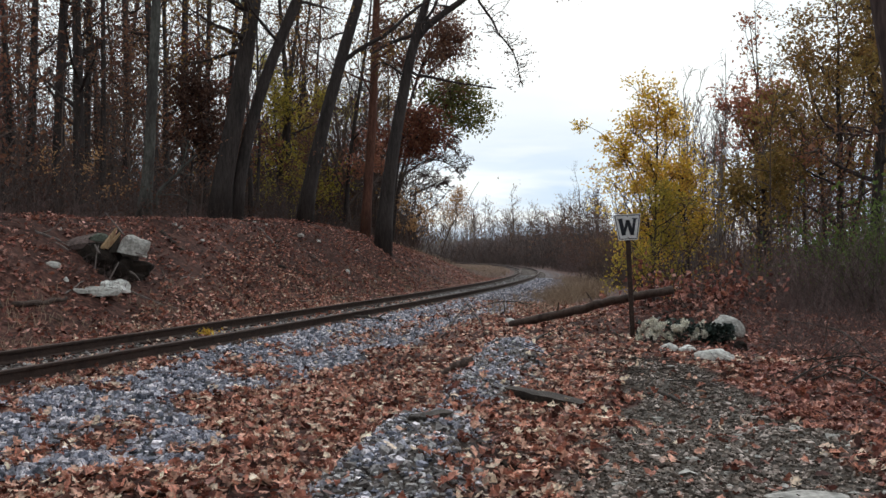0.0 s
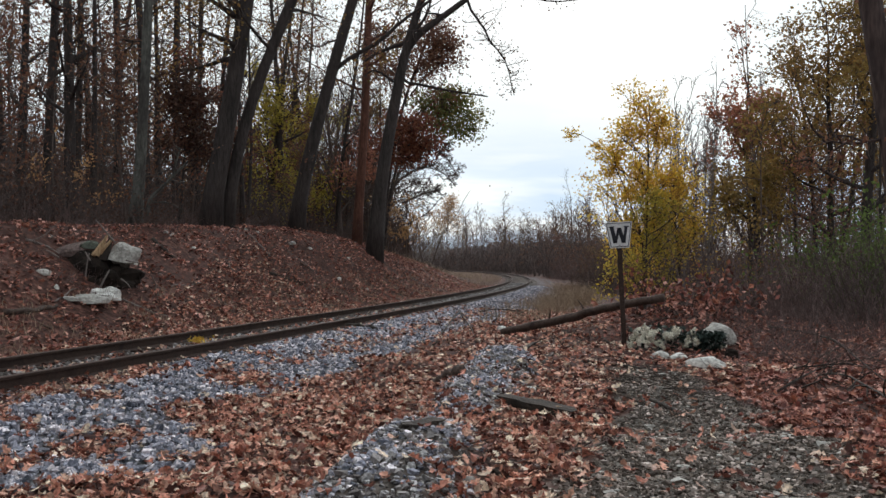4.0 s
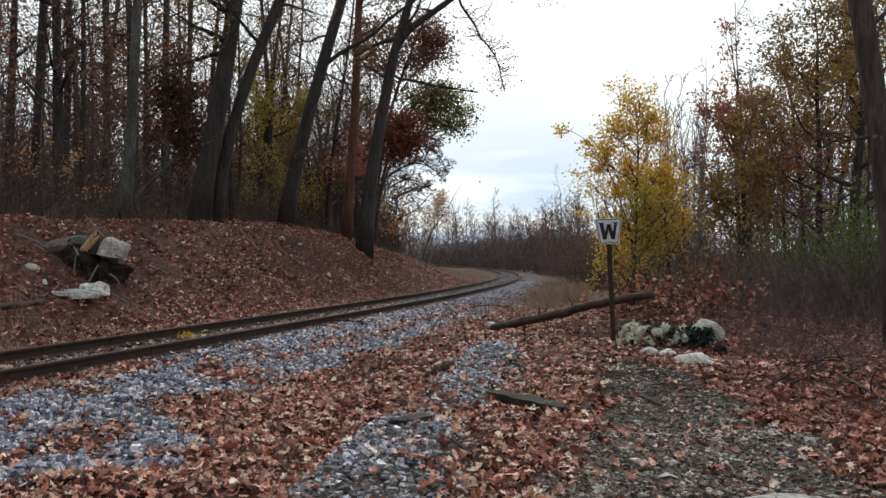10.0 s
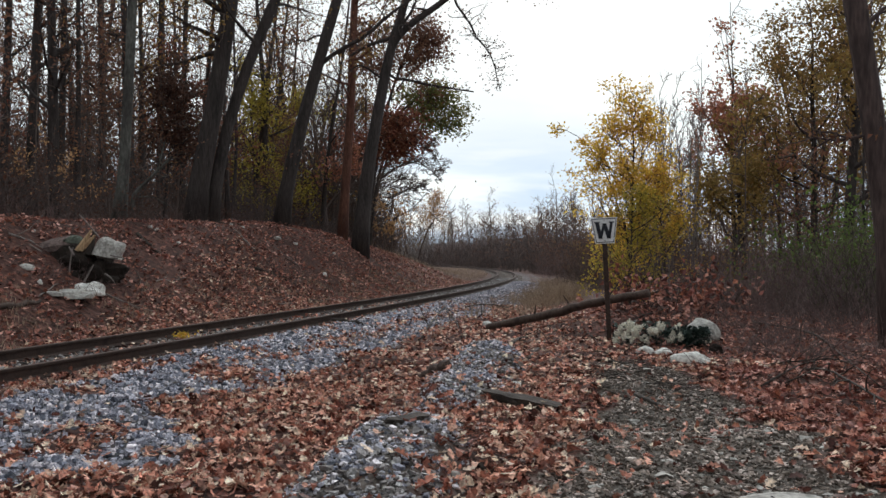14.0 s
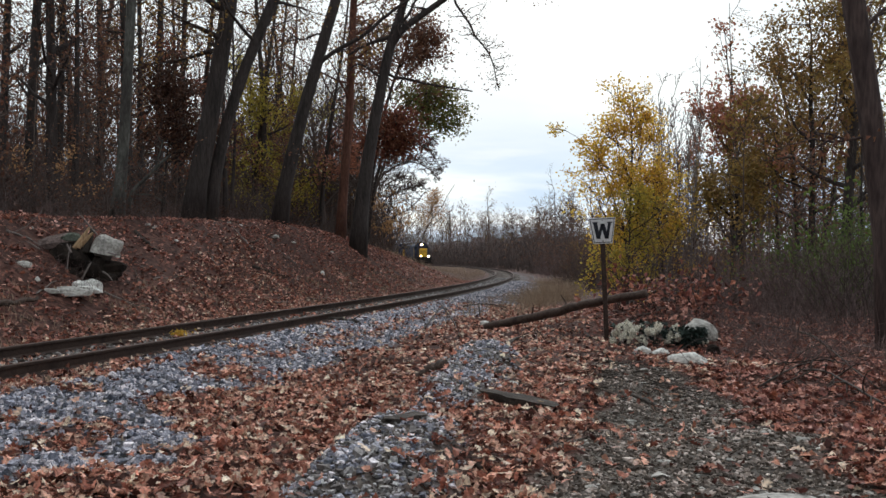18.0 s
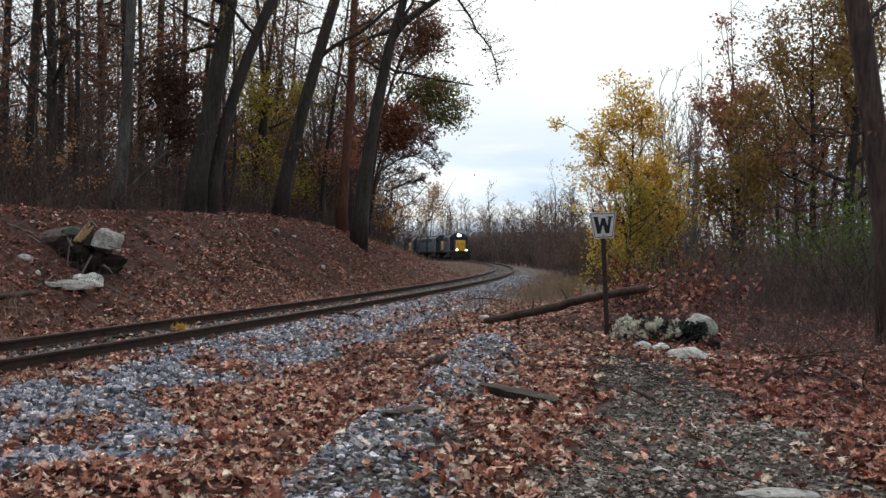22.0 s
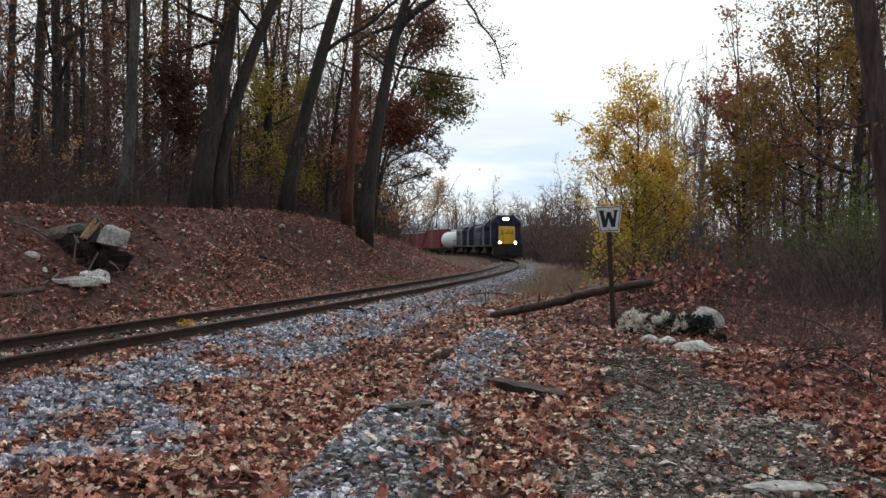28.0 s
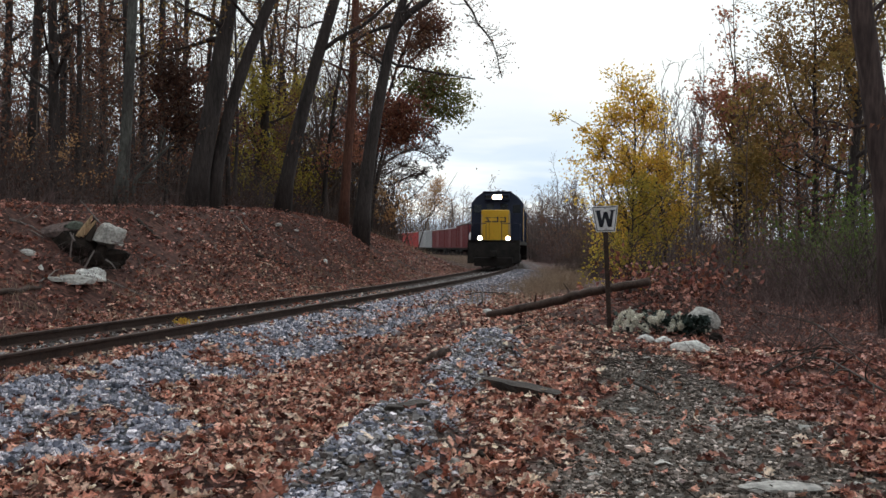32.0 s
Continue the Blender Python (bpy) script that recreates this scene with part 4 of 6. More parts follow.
def twig_litter(n, place, lo, hi, thick, label, mat):
    """Short dead twigs lying and leaning on the ground."""
    acc = Acc()
    x, y = place(n)
    z = ground(x, y)
    for a, b, c in zip(x, y, z):
        t = rg.uniform(0, 2 * np.pi)
        p = bend((a, b, c + rg.uniform(0.005, 0.06)), (np.cos(t), np.sin(t), rg.normal(0.05, 0.16)), rg.uniform(lo, hi), 3, rg, 0.18, -0.02)
        tube(acc, p, np.linspace(thick * rg.uniform(0.6, 1.4), thick * 0.4, 4), 3, False)
    solid("twig_litter", acc, mat, label, "twigs", kind="stuff")


twig_litter(420, lambda n: spread(n, 1.4, 3.0, 9.8, 14.2, lambda x, y: 0.2 + 0.8 * np.exp(-(((x - 2.3) / 0.7) ** 2 + ((y - 12) / 1.5) ** 2))), 0.12, 0.5, 0.006,
            "dark broken twigs on the low mound of the drive", DARKWOOD)
twig_litter(900, lambda n: spread(n, 2.6, 9.0, 8.5, 20, lambda x, y: 0.25 + 0.75 * smooth((wob(x, y, 1.5, 44) + 0.2) / 0.5)), 0.2, 0.9, 0.006,
            "dead twigs scattered over the leaves by the bushes", BRUSH)
twig_litter(260, lambda n: spread(n, -4.5, 2.2, 5.0, 19, lambda x, y: 0.8 + 0 * x), 0.12, 0.5, 0.005, "thin dark twigs among the fallen leaves", DARKWOOD)
twig_litter(900, lambda n: by_track(n, 4, 48, -10.5, -2.4, lambda x, y: 0.2 + 0.8 * smooth((wob(x, y, 2.2, 45) + 0.1) / 0.4), 1.0), 0.25, 1.1, 0.009,
            "dead brown twigs strewn over the bank", BRUSH)


# ---- kinds of woodland tree and shrub, built once and then repeated ----
def shrub(seed, n, h, radius, wood_mat, leaf=None, per=4, arch=0.25, leaf_size=0.1, side=3, thick=0.008, label="", group="", spread_leaf=0.16):
    rng = np.random.RandomState(seed)
    stems, crown, tips = Acc(), Acc(), []
    for _ in range(n):
        a, r = rng.uniform(0, 2 * np.pi), radius * np.sqrt(rng.uniform(0, 1))
        p0 = np.array([np.cos(a) * r, np.sin(a) * r, -0.15])
        out = np.array([np.cos(a), np.sin(a), 0]) * rng.uniform(0, 0.5) + rng.normal(0, 0.18, 3)
        ln = h * rng.uniform(0.45, 1.15)
        p = bend(p0, out + np.array([0, 0, 1.0]), ln, 6, rng, 0.13, -arch * rng.uniform(0, 0.6))
        tube(stems, p, np.linspace(thick * rng.uniform(0.7, 1.6), thick * 0.4, 7), 3, False)
        tips.append(p[-1])
        for _ in range(side):
            q = p[rng.randint(2, 7)]
            p2 = bend(q, (p[-1] - p[0]) / ln + rng.normal(0, 0.7, 3), ln * rng.uniform(0.15, 0.4), 3, rng, 0.25, 0)
            tube(stems, p2, np.linspace(thick * 0.6, thick * 0.3, 4), 3, False)
            tips.extend((p2[-1], p2[-2]))
    t = thing("shrub", label, "shrub", group)
    tagged(part("cane_tangle", stems, wood_mat, t), kind="stuff")
    if leaf is not None:
        foliage(crown, [q for q in tips if rng.uniform() < 0.7], rng, per, spread_leaf, leaf_size)
        tagged(part("foliage", crown, leaf, t), kind="stuff")
    return t


W = "woodland trees"
kinds = {}
kinds["tall"] = [tree(201 + i, 19 + 2 * i, 0.17 + 0.03 * i, BARK, TWIG, (LEAF_BROWN, LEAF_OCHRE, LEAF_BROWN)[i], (0.03 * i - 0.05, 0.02), 26, 0.16, 0.9, 0.5, 3.4, 4, 5, 2,
                      0.4, 0.155, 0.76, "tall woodland tree with brown leaves", group=W) for i in range(3)]
kinds["pole"] = [tree(211 + i, 14 + 2 * i, 0.075 + 0.02 * i, BARK, TWIG, None, (0.05 * i - 0.05, 0.03), 12, 0.25, 0.7, 0.9, 2.2, 4, 4,
                      label="slim bare young tree in the woods", group=W) for i in range(2)]
kinds["under"] = [tree(221 + i, 6.0 + i, 0.05, TWIG, TWIG, lf, (0.1, 0.05 * i), 18, 0.08, 1.0, 0.5, 2.2, 4, 4, 3, 0.25, 0.13, 0.6,
                       lab, group="understory trees") for i, (lf, lab) in enumerate(((LEAF_BROWN, "small understory tree with brown leaves"),
                       (LEAF_RED, "small understory tree with rusty red leaves"), (LEAF_OLIVE, "small understory tree with olive leaves"),
                       (LEAF_BROWN, "small understory tree with brown leaves")))]
kinds["bare"] = [forked(231 + i, 11 + 2 * i, 0.15, TWIG, TWIG, None, (0.04, 0.0), 0.25, 7, 5, 0.4, 0.05, 1.0, 0.011,
                      label="bare grey deciduous tree", group="bare trees", width=0.62) for i in range(2)]
kinds["stem"] = [tree(241 + i, 8 + i, 0.045, TWIG_PALE, TWIG_PALE, None, (0.05 - 0.1 * i, 0.0), 14, 0.2, 0.5, 1.0, 1.8, 4, 4, fine=0.008,
                      label="slender bare sapling with pale stem", group="saplings") for i in range(2)]
kinds["brush"] = [shrub(251 + i, 70, 2.4 + 0.5 * (i % 2), 1.3, (BRUSH, BRUSH, BRUSH_PALE)[i], (LEAF_DARK, None, None)[i], 1, 0.2, 0.1, 4, 0.009, "tangled brown leafless brush", "brush")
                  for i in range(3)]
kinds["bramble"] = [shrub(261 + i, 60, 1.3, 1.1, (BRUSH, BRUSH, BRUSH_PALE)[i], (LEAF_DARK, None, None)[i], 1, 0.5, 0.09, 3, 0.006, "low tangled bramble canes", "brambles")
                    for i in range(3)]
kinds["clump"] = [shrub(271 + i, 46, 5.0, 1.6, BRUSH, (None, LEAF_BROWN)[i], 2, 0.1, 0.14, 6, 0.016, "clump of bare saplings at the wood's edge", "sapling clumps")
                  for i in range(2)]
kinds["green"] = [shrub(281, 34, 2.6, 1.2, TWIG, LEAF_GREEN, 5, 0.2, 0.13, 5, 0.009, "green-leaved bush at the wood's edge", "bushes", 0.22)]
kinds["grass"] = [shrub(285, 240, 0.9, 0.8, GRASS, None, 0, 0.4, 0.1, 0, 0.006, "tuft of tall dry tan grass", "grass tufts")]
for j, k in enumerate(kinds.values()):
    for i, t in enumerate(k):
        t.matrix_basis = pose(-40 + 8 * j, -60 - 9 * i, ground_at(-40 + 8 * j, -60 - 9 * i))
rw = np.random.RandomState(77)
used = []


def free(x, y, gap):
    if all((x - a) ** 2 + (y - b) ** 2 > gap * gap for a, b in used):
        used.append((x, y))
        return True
    return False


def wood(kind, n, s0, s1, d0, d1, gap, lo=0.85, hi=1.15, pick=None):
    made = 0
    for _ in range(n * 8):
        if made == n:
            break
        x, y = beside(rw.uniform(s0, s1), rw.uniform(d0, d1))
        if y < 15 and abs(x) < 9:
            continue
        if d1 < 0 and kind != "grass" and 45 < y < 260 and x > -0.05 * y - 1.0:
            continue
        if gap == 0 or free(float(x), float(y), gap):
            ks = kinds[kind]
            spec = (ks[rw.choice(pick) if pick is not None else rw.randint(len(ks))], float(x), float(y), rw.uniform(0, 360), rw.uniform(lo, hi))
            made += 1
            if kind in ("tall", "under") and -0.5 < x / max(y, 1) < -0.36 and made % 2:
                continue  # the woods are thinner here
            again(*spec)


def patch(kind, n, x0, x1, y0, y1, lo=0.85, hi=1.15, pick=None):
    for _ in range(n):
        x, y = rw.uniform(x0, x1), rw.uniform(y0, y1)
        ks = kinds[kind]
        spec = (ks[rw.choice(pick) if pick is not None else rw.randint(len(ks))], x, y, rw.uniform(0, 360), rw.uniform(lo, hi))
        if kind != "under" or not clearing((x, y)):
            again(*spec)


def clearing(p):
    """A lane in the woods behind the drive through which the sky shows."""
    return p[1] > 26 and (0.225 < p[0] / p[1] < 0.30)


# left of the track, on and behind the bank
wood("tall", 44, 18, 70, -46, -12, 2.2)
wood("pole", 36, 10, 70, -40, -9, 1.2)
wood("under", 70, 10, 70, -44, -9, 1.3, 0.6, 1.15, (0, 1, 3))
wood("brush", 62, 8, 62, -24, -8.0, 0.9, 0.6, 1.1, (0, 1))
wood("bramble", 50, 6, 62, -12, -7.0, 0.0, 0.5, 1.0)
wood("bramble", 14, 12, 34, -6.6, -4.0, 0.0, 0.3, 0.5, (2,))
wood("under", 16, 58, 90, -22, -8.0, 1.3, 0.6, 1.0, (0, 1, 3))
wood("brush", 22, 56, 95, -13, -5.0, 0.8, 0.5, 0.95)
# right of the track, behind the sign
patch("brush", 30, 6.0, 17, 19.5, 34, 0.5, 0.9, (1, 2))
patch("bramble", 30, 5.8, 15, 17, 26, 0.6, 1.0, (2, 1))
patch("pole", 12, 11, 24, 28, 55, 0.45, 0.75)
patch("stem", 16, 8, 16, 30, 50, 0.7, 1.0)
for px in np.linspace(1150, 1262, 13):
    q = far_point(px + rw.uniform(-6, 6), 470, rw.uniform(36, 43))
    again(kinds["stem"][rw.randint(2)], q[0], q[1], rw.uniform(0, 360), rw.uniform(0.75, 0.95))
patch("under", 9, 11, 24, 36, 58, 0.6, 1.0)
patch("under", 6, 8.5, 17, 27, 36, 0.6, 0.95, (2, 0))
patch("bare", 8, 14, 26, 44, 70, 0.5, 0.7)
patch("tall", 6, 20, 36, 44, 75, 0.5, 0.65)
for px, dep, k in ((1475, 27, 0.8), (1512, 25, 0.9), (1545, 26, 1.0), (1580, 24, 0.95)):
    q = far_point(px, 470, dep)
    again(kinds["green"][0], q[0], q[1], rw.uniform(0, 360), k)
patch("bramble", 24, 4.6, 8.5, 11, 17, 0.3, 0.6, (2,))
# the dry grass beside the track
wood("grass", 26, 26, 62, 3.0, 5.0, 0.0, 0.5, 0.95)
# outside the curve
wood("clump", 34, 50, 120, 4.8, 16, 1.2, 0.6, 1.0)
wood("brush", 26, 44, 110, 4.4, 10, 0.9, 0.6, 1.1)
for px, dep, k in ((905, 150, 0.6), (925, 132, 0.74), (948, 128, 0.55), (968, 120, 0.62), (986, 125, 0.92), (1002, 118, 0.7), (1020, 122, 0.66), (1038, 112, 0.58), (880, 170, 0.55), (1055, 105, 0.6)):
    q = far_point(px, 470, dep)
    again(kinds["bare"][rw.randint(2)], q[0], q[1], rw.uniform(0, 360), k)

wood("under", 14, 70, 130, 6, 26, 1.5, 0.7, 1.0)


# ---- woods too far off to tell tree from tree ----
def simple_tree(seed, h, twig, low=0.2):
    """Stems of a tree h metres high as plain arrays, and its tips."""
    rng = np.random.RandomState(seed)
    stems, tips = Acc(), []
    p = bend((0, 0, -0.2), (rng.normal(0, 0.05), rng.normal(0, 0.05), 1), h, 5, rng, 0.04, 0.02)
    tube(stems, p, np.linspace(h * 0.011, 0.02, 6), 5, False)
    for i in range(16):
        f = low + (1 - low) * (i + rng.uniform()) / 16
        q = p[0] + (p[-1] - p[0]) * f
        a = rng.uniform(0, 2 * np.pi)
        ln = h * 0.24 * (1.15 - 0.7 * f) * rng.uniform(0.6, 1.3)
        b = bend(q, (np.cos(a) * 0.8, np.sin(a) * 0.8, 0.7), ln, 3, rng, 0.2, 0.05)
        tube(stems, b, np.linspace(twig * 1.3, twig * 0.6, 4), 3, False)
        tips.extend(b[1:])
        for _ in range(5):
            c = bend(b[rng.randint(1, 4)], (b[-1] - b[0]) / ln + rng.normal(0, 0.6, 3), ln * rng.uniform(0.3, 0.6), 2, rng, 0.2, 0.03)
            tube(stems, c, np.linspace(twig * 0.7, twig * 0.35, 3), 3, False)
            tips.append(c[-1])
    return np.concatenate(stems.v), np.concatenate(stems.f4), np.array(tips)


def simple_thicket(seed, h, twig, n=16, w=2.4):
    rng = np.random.RandomState(seed)
    stems, tips = Acc(), []
    for _ in range(n):
        b = bend((rng.normal(0, w / 2), rng.normal(0, w / 2), -0.2), (rng.normal(0, 0.25), rng.normal(0, 0.25), 1), h * rng.uniform(0.5, 1.1), 4, rng, 0.12)
        tube(stems, b, np.linspace(twig, twig * 0.4, 5), 3, False)
        for _ in range(5):
            c = bend(b[rng.randint(1, 5)], np.array([0, 0, 0.8]) + rng.normal(0, 0.6, 3), h * rng.uniform(0.15, 0.35), 2, rng, 0.2)
            tube(stems, c, np.linspace(twig * 0.6, twig * 0.3, 3), 3, False)
            tips.append(c[-1])
    return np.concatenate(stems.v), np.concatenate(stems.f4), np.array(tips)


def far_wood(seed, label, places, bark, leaf, heights, leaves, twig, size, thickets=(), th=(3, 5)):
    rng = np.random.RandomState(seed)
    stems, crown = Acc(), Acc()
    trees = [simple_tree(seed * 10 + i, 10.0, twig * 10 / np.mean(heights)) for i in range(5)]
    tangles = [simple_thicket(seed * 10 + i, 4.0, twig * 4 / np.mean(th)) for i in range(4)]
    spots = [(x, y, trees, rng.uniform(*heights) / 10, leaves if rng.uniform() < 0.8 else leaves // 4) for x, y in places]
    spots += [(x, y, tangles, rng.uniform(*th) / 4, leaves // 8) for x, y in thickets]
    base = ground(np.array([float(p[0]) for p in spots]), np.array([float(p[1]) for p in spots]))
    for (x, y, pool, k, n), z in zip(spots, base):
        v, q, tips = pool[rng.randint(len(pool))]
        a = rng.uniform(0, 2 * np.pi)
        turn = np.array([[np.cos(a), np.sin(a), 0], [-np.sin(a), np.cos(a), 0], [0, 0, 1]]) * k
        off = np.array([float(x), float(y), float(z)])
        stems.add(v @ turn + off, quad=q)
        if n:
            t = (tips @ turn + off)[rng.randint(0, len(tips), n)] + rng.normal(0, 0.5 * k, (n, 3)) * np.array([1, 1, 0.8])
            scatter_leaves(crown, t, rng.uniform(0.6, 1.3, n) * size, rng, 1.0, False)
    t = thing("woods", label, "woods", kind="stuff")
    tagged(part("branchwork", stems, bark, t), kind="stuff")
    if crown.n:
        tagged(part("foliage", crown, leaf, t), kind="stuff")
    return t


def band(n, s0, s1, d0, d1):
    return [beside(rw.uniform(s0, s1), rw.uniform(d0, d1)) for _ in range(n)]


def field(n, x0, x1, y0, y1):
    return [(rw.uniform(x0, x1), rw.uniform(y0, y1)) for _ in range(n)]


far_wood(401, "deep woods behind the bank, brown leaves on dark stems", band(170, 22, 150, -95, -34), TWIG, LEAF_BROWN, (12, 20), 200, 0.035, 0.24,
         band(330, 20, 120, -85, -20), (4, 11))
def fan(n, u0, u1, y0, y1):
    """Places between two sight lines from the standpoint."""
    out = []
    for _ in range(n):
        y = rw.uniform(y0, y1)
        out.append(((rw.uniform(u0, u1) - 784) / 1750 * y, y))
    return out


far_wood(407, "bare woods behind the leaning trees", fan(60, 330, 640, 60, 130), TWIG, LEAF_OCHRE, (9, 15), 170, 0.03, 0.2,
         fan(150, 330, 640, 58, 120) + fan(40, 600, 652, 66, 100), (3, 6.0))
for px, dep, k in ((548, 62, 1.0), (566, 66, 1.1), (590, 61, 0.95), (604, 68, 1.15), (622, 64, 1.05), (520, 64, 1.0), (575, 74, 1.2), (612, 76, 1.2), (556, 58, 0.9), (584, 56, 0.85), (600, 72, 1.1), (632, 66, 0.8),
                   (150, 56, 1.0), (95, 60, 1.1), (262, 58, 1.1)):
    q = far_point(px, 470, dep)
    again(kinds["bare"][rw.randint(2)], q[0], q[1], rw.uniform(0, 360), k)
put(forked(316, 14.5, 0.14, BARK, TWIG, LEAF_OCHRE, (0.0, 0), 0.3, 9, 4, 0.42, 0.05, 0.8, 0.012, 4, 0.3, 0.17, 0.75, "tall ochre-leaved oak behind the reddish trunk", leaf_from=8.5, width=0.36), *far_point(655, 450, 66)[:2], 30)
put(forked(317, 7.5, 0.08, BARK, TWIG, LEAF_RUST, (0.0, 0), 0.3, 7, 4, 0.42, 0.05, 0.8, 0.01, 3, 0.25, 0.15, 0.7, "rust-leaved sapling behind the reddish trunk", leaf_from=3.4, width=0.42), *far_point(606, 450, 55)[:2], 30)
far_wood(402, "dark leafless thickets along the outside of the bend", band(40, 120, 240, 10, 40), BRUSH, LEAF_BROWN, (7, 11), 120, 0.035, 0.25,
         band(230, 105, 260, 4.5, 22), (3.5, 6))
far_wood(403, "bare grey trees beyond the bend", band(56, 120, 330, 8, 50), TWIG, LEAF_OLIVE, (10, 15), 50, 0.04, 0.3)
far_wood(404, "distant bare woods behind the curve", field(110, -60, 40, 255, 400), TWIG_PALE, LEAF_BROWN, (10, 17), 110, 0.05, 0.35,
         field(170, -70, 60, 240, 330), (5, 9))
far_wood(405, "woods on the far right behind the drive", [p for p in field(48, 16, 75, 38, 100) if not clearing(p)], TWIG, LEAF_BROWN, (7, 13), 300, 0.03, 0.22,
         [p for p in field(26, 16, 50, 40, 75) if not clearing(p)], (2, 5))
# out of view: trees added to block sky light from behind and the sides
far_wood(406, "added unseen woods round the standpoint that hold back sky light", field(60, -45, 45, -45, -9) + field(16, 12, 40, -9, 22) + field(26, -50, -18, -9, 20),
         BARK, LEAF_BROWN, (14, 21), 900, 0.04, 0.4)

put(tree(330, 5.6, 0.08, BARK, TWIG, LEAF_DARK, (0.05, 0), 24, 0.42, 1.0, 0.3, 2.2, 5, 5, 3, 0.25, 0.15, 0.9,
         "dark brown-leaved oak sapling among thick trunks"), *far_point(296, 390, 37.5)[:2], 60)

put(forked(332, 2.9, 0.03, TWIG, TWIG, LEAF_ORANGE, (0.05, 0), 0.25, 5, 3, 0.5, 0.03, 0.6, 0.004, 2, 0.12, 0.1, 0.7,
           "small sapling with a few orange leaves"), *far_point(88, 395, 30)[:2], 40)

# the yellow maples behind the sign, and their neighbours
b301 = far_point(1112, 480, 34)
put(tree(301, 6.7, 0.10, BARK, TWIG, LEAF_YELLOW, (0.0, 0), 30, 0.10, 0.5, 0.95, 2.2, 6, 5, 5, 0.14, 0.105, 0.95,
         "small maple with bright yellow and orange leaves", extra=(
             ([(0, 0, 2.6), (-0.6, 0, 4.5), (-1.2, 0, 5.5), (-1.7, 0, 5.9), (-2.1, 0, 6.1)], 0.03, 0.008, 7, 0.6),)), b301[0], b301[1], 0)
put(tree(302, 4.6, 0.08, BARK, TWIG, LEAF_YELLOW, (0.05, 0), 24, 0.08, 0.85, 0.7, 2.1, 5, 5, 4, 0.18, 0.105, 0.85,
         "young yellow-leaved maple beside a taller one"), *far_point(1185, 480, 35)[:2], 70)
put(tree(309, 3.6, 0.05, BARK, TWIG, LEAF_GOLD, (0.0, 0), 18, 0.05, 1.0, 0.5, 1.6, 4, 4, 5, 0.2, 0.11, 0.8,
         "low yellow-green maple sapling"), *far_point(1120, 490, 31)[:2], 40)
put(forked(303, 9.6, 0.13, BARK, TWIG, LEAF_RUST, (0.0, 0), 0.4, 8, 4, 0.4, 0.05, 1.1, 0.009, 5, 0.16, 0.15, 0.7,
           "tall tree with thin rust-pink leaves at its top", leaf_from=4.8, width=0.54), *far_point(1308, 480, 38)[:2], 10)
put(forked(304, 6.0, 0.15, BARK, TWIG, LEAF_OLIVE, (0.0, 0), 0.4, 9, 4, 0.5, 0.02, 0.35, 0.008, 5, 0.24, 0.125, 0.85,
           "olive-brown leafy tree among bare stems", leaf_from=3.0, width=0.62), *far_point(1325, 480, 32)[:2], 140)
put(forked(305, 10.5, 0.14, BARK, TWIG, LEAF_OCHRE, (0.04, 0), 0.3, 10, 4, 0.45, 0.04, 0.6, 0.009, 7, 0.24, 0.125, 0.8,
           "ochre-leaved tree among bare stems", leaf_from=4.0, width=0.62), *far_point(1448, 480, 33)[:2], 200)
put(forked(310, 12.5, 0.2, BARK, TWIG, LEAF_OLIVE, (0.0, 0), 0.3, 10, 4, 0.45, 0.04, 0.6, 0.009, 8, 0.26, 0.125, 0.8,
           "brown-leaved tree with a stout dark trunk", leaf_from=2.4, width=0.62), *far_point(1508, 480, 31)[:2], 20)
put(forked(315, 9.5, 0.1, BARK, TWIG, LEAF_BROWN, (-0.02, 0), 0.35, 9, 4, 0.45, 0.04, 0.6, 0.009, 5, 0.22, 0.12, 0.7,
           "slim brown-leaved tree behind the bushes", leaf_from=4.2, width=0.55), *far_point(1390, 480, 42)[:2], 80)
put(forked(318, 13.0, 0.13, BARK, TWIG, LEAF_OLIVE, (0.02, 0), 0.3, 10, 4, 0.45, 0.04, 0.6, 0.009, 7, 0.26, 0.125, 0.7,
           "tall olive-leaved tree behind the bushes", leaf_from=3.4, width=0.6), *far_point(1465, 480, 44)[:2], 150)
put(forked(319, 11.0, 0.11, BARK, TWIG, LEAF_OCHRE, (0.03, 0), 0.3, 10, 4, 0.45, 0.04, 0.7, 0.009, 6, 0.24, 0.125, 0.7,
           "slender ochre-leaved tree behind the bushes", leaf_from=4.0, width=0.55), *far_point(1420, 480, 38)[:2], 260)
# the crowns over the bend, each on a trunk behind the leaning oak
bank_tree(307, 60, [(652, 452), (664, 320), (690, 180), (720, 100), (736, 60)], 7, 4, BARK, "oak with russet leaves high over the bend", LEAF_BROWN, 4, top=False,
          count=0, bushy=4, leaf_r=0.42, leaf_size=0.18, share=0.9, fine=0.012, limbs=(
              ([(705, 160), (735, 122), (762, 104), (782, 98)], 3.5, 2, 11, 1.9), ([(715, 120), (740, 88), (765, 74), (786, 78)], 3.5, 2, 11, 1.8),
              ([(722, 96), (735, 62), (750, 42), (768, 36)], 3.5, 2, 9, 1.6), ([(698, 180), (690, 120), (680, 80), (690, 46)], 3.5, 2, 10, 2.0),
              ([(690, 200), (668, 140), (655, 80), (660, 30)], 3.5, 2, 10, 2.0)))
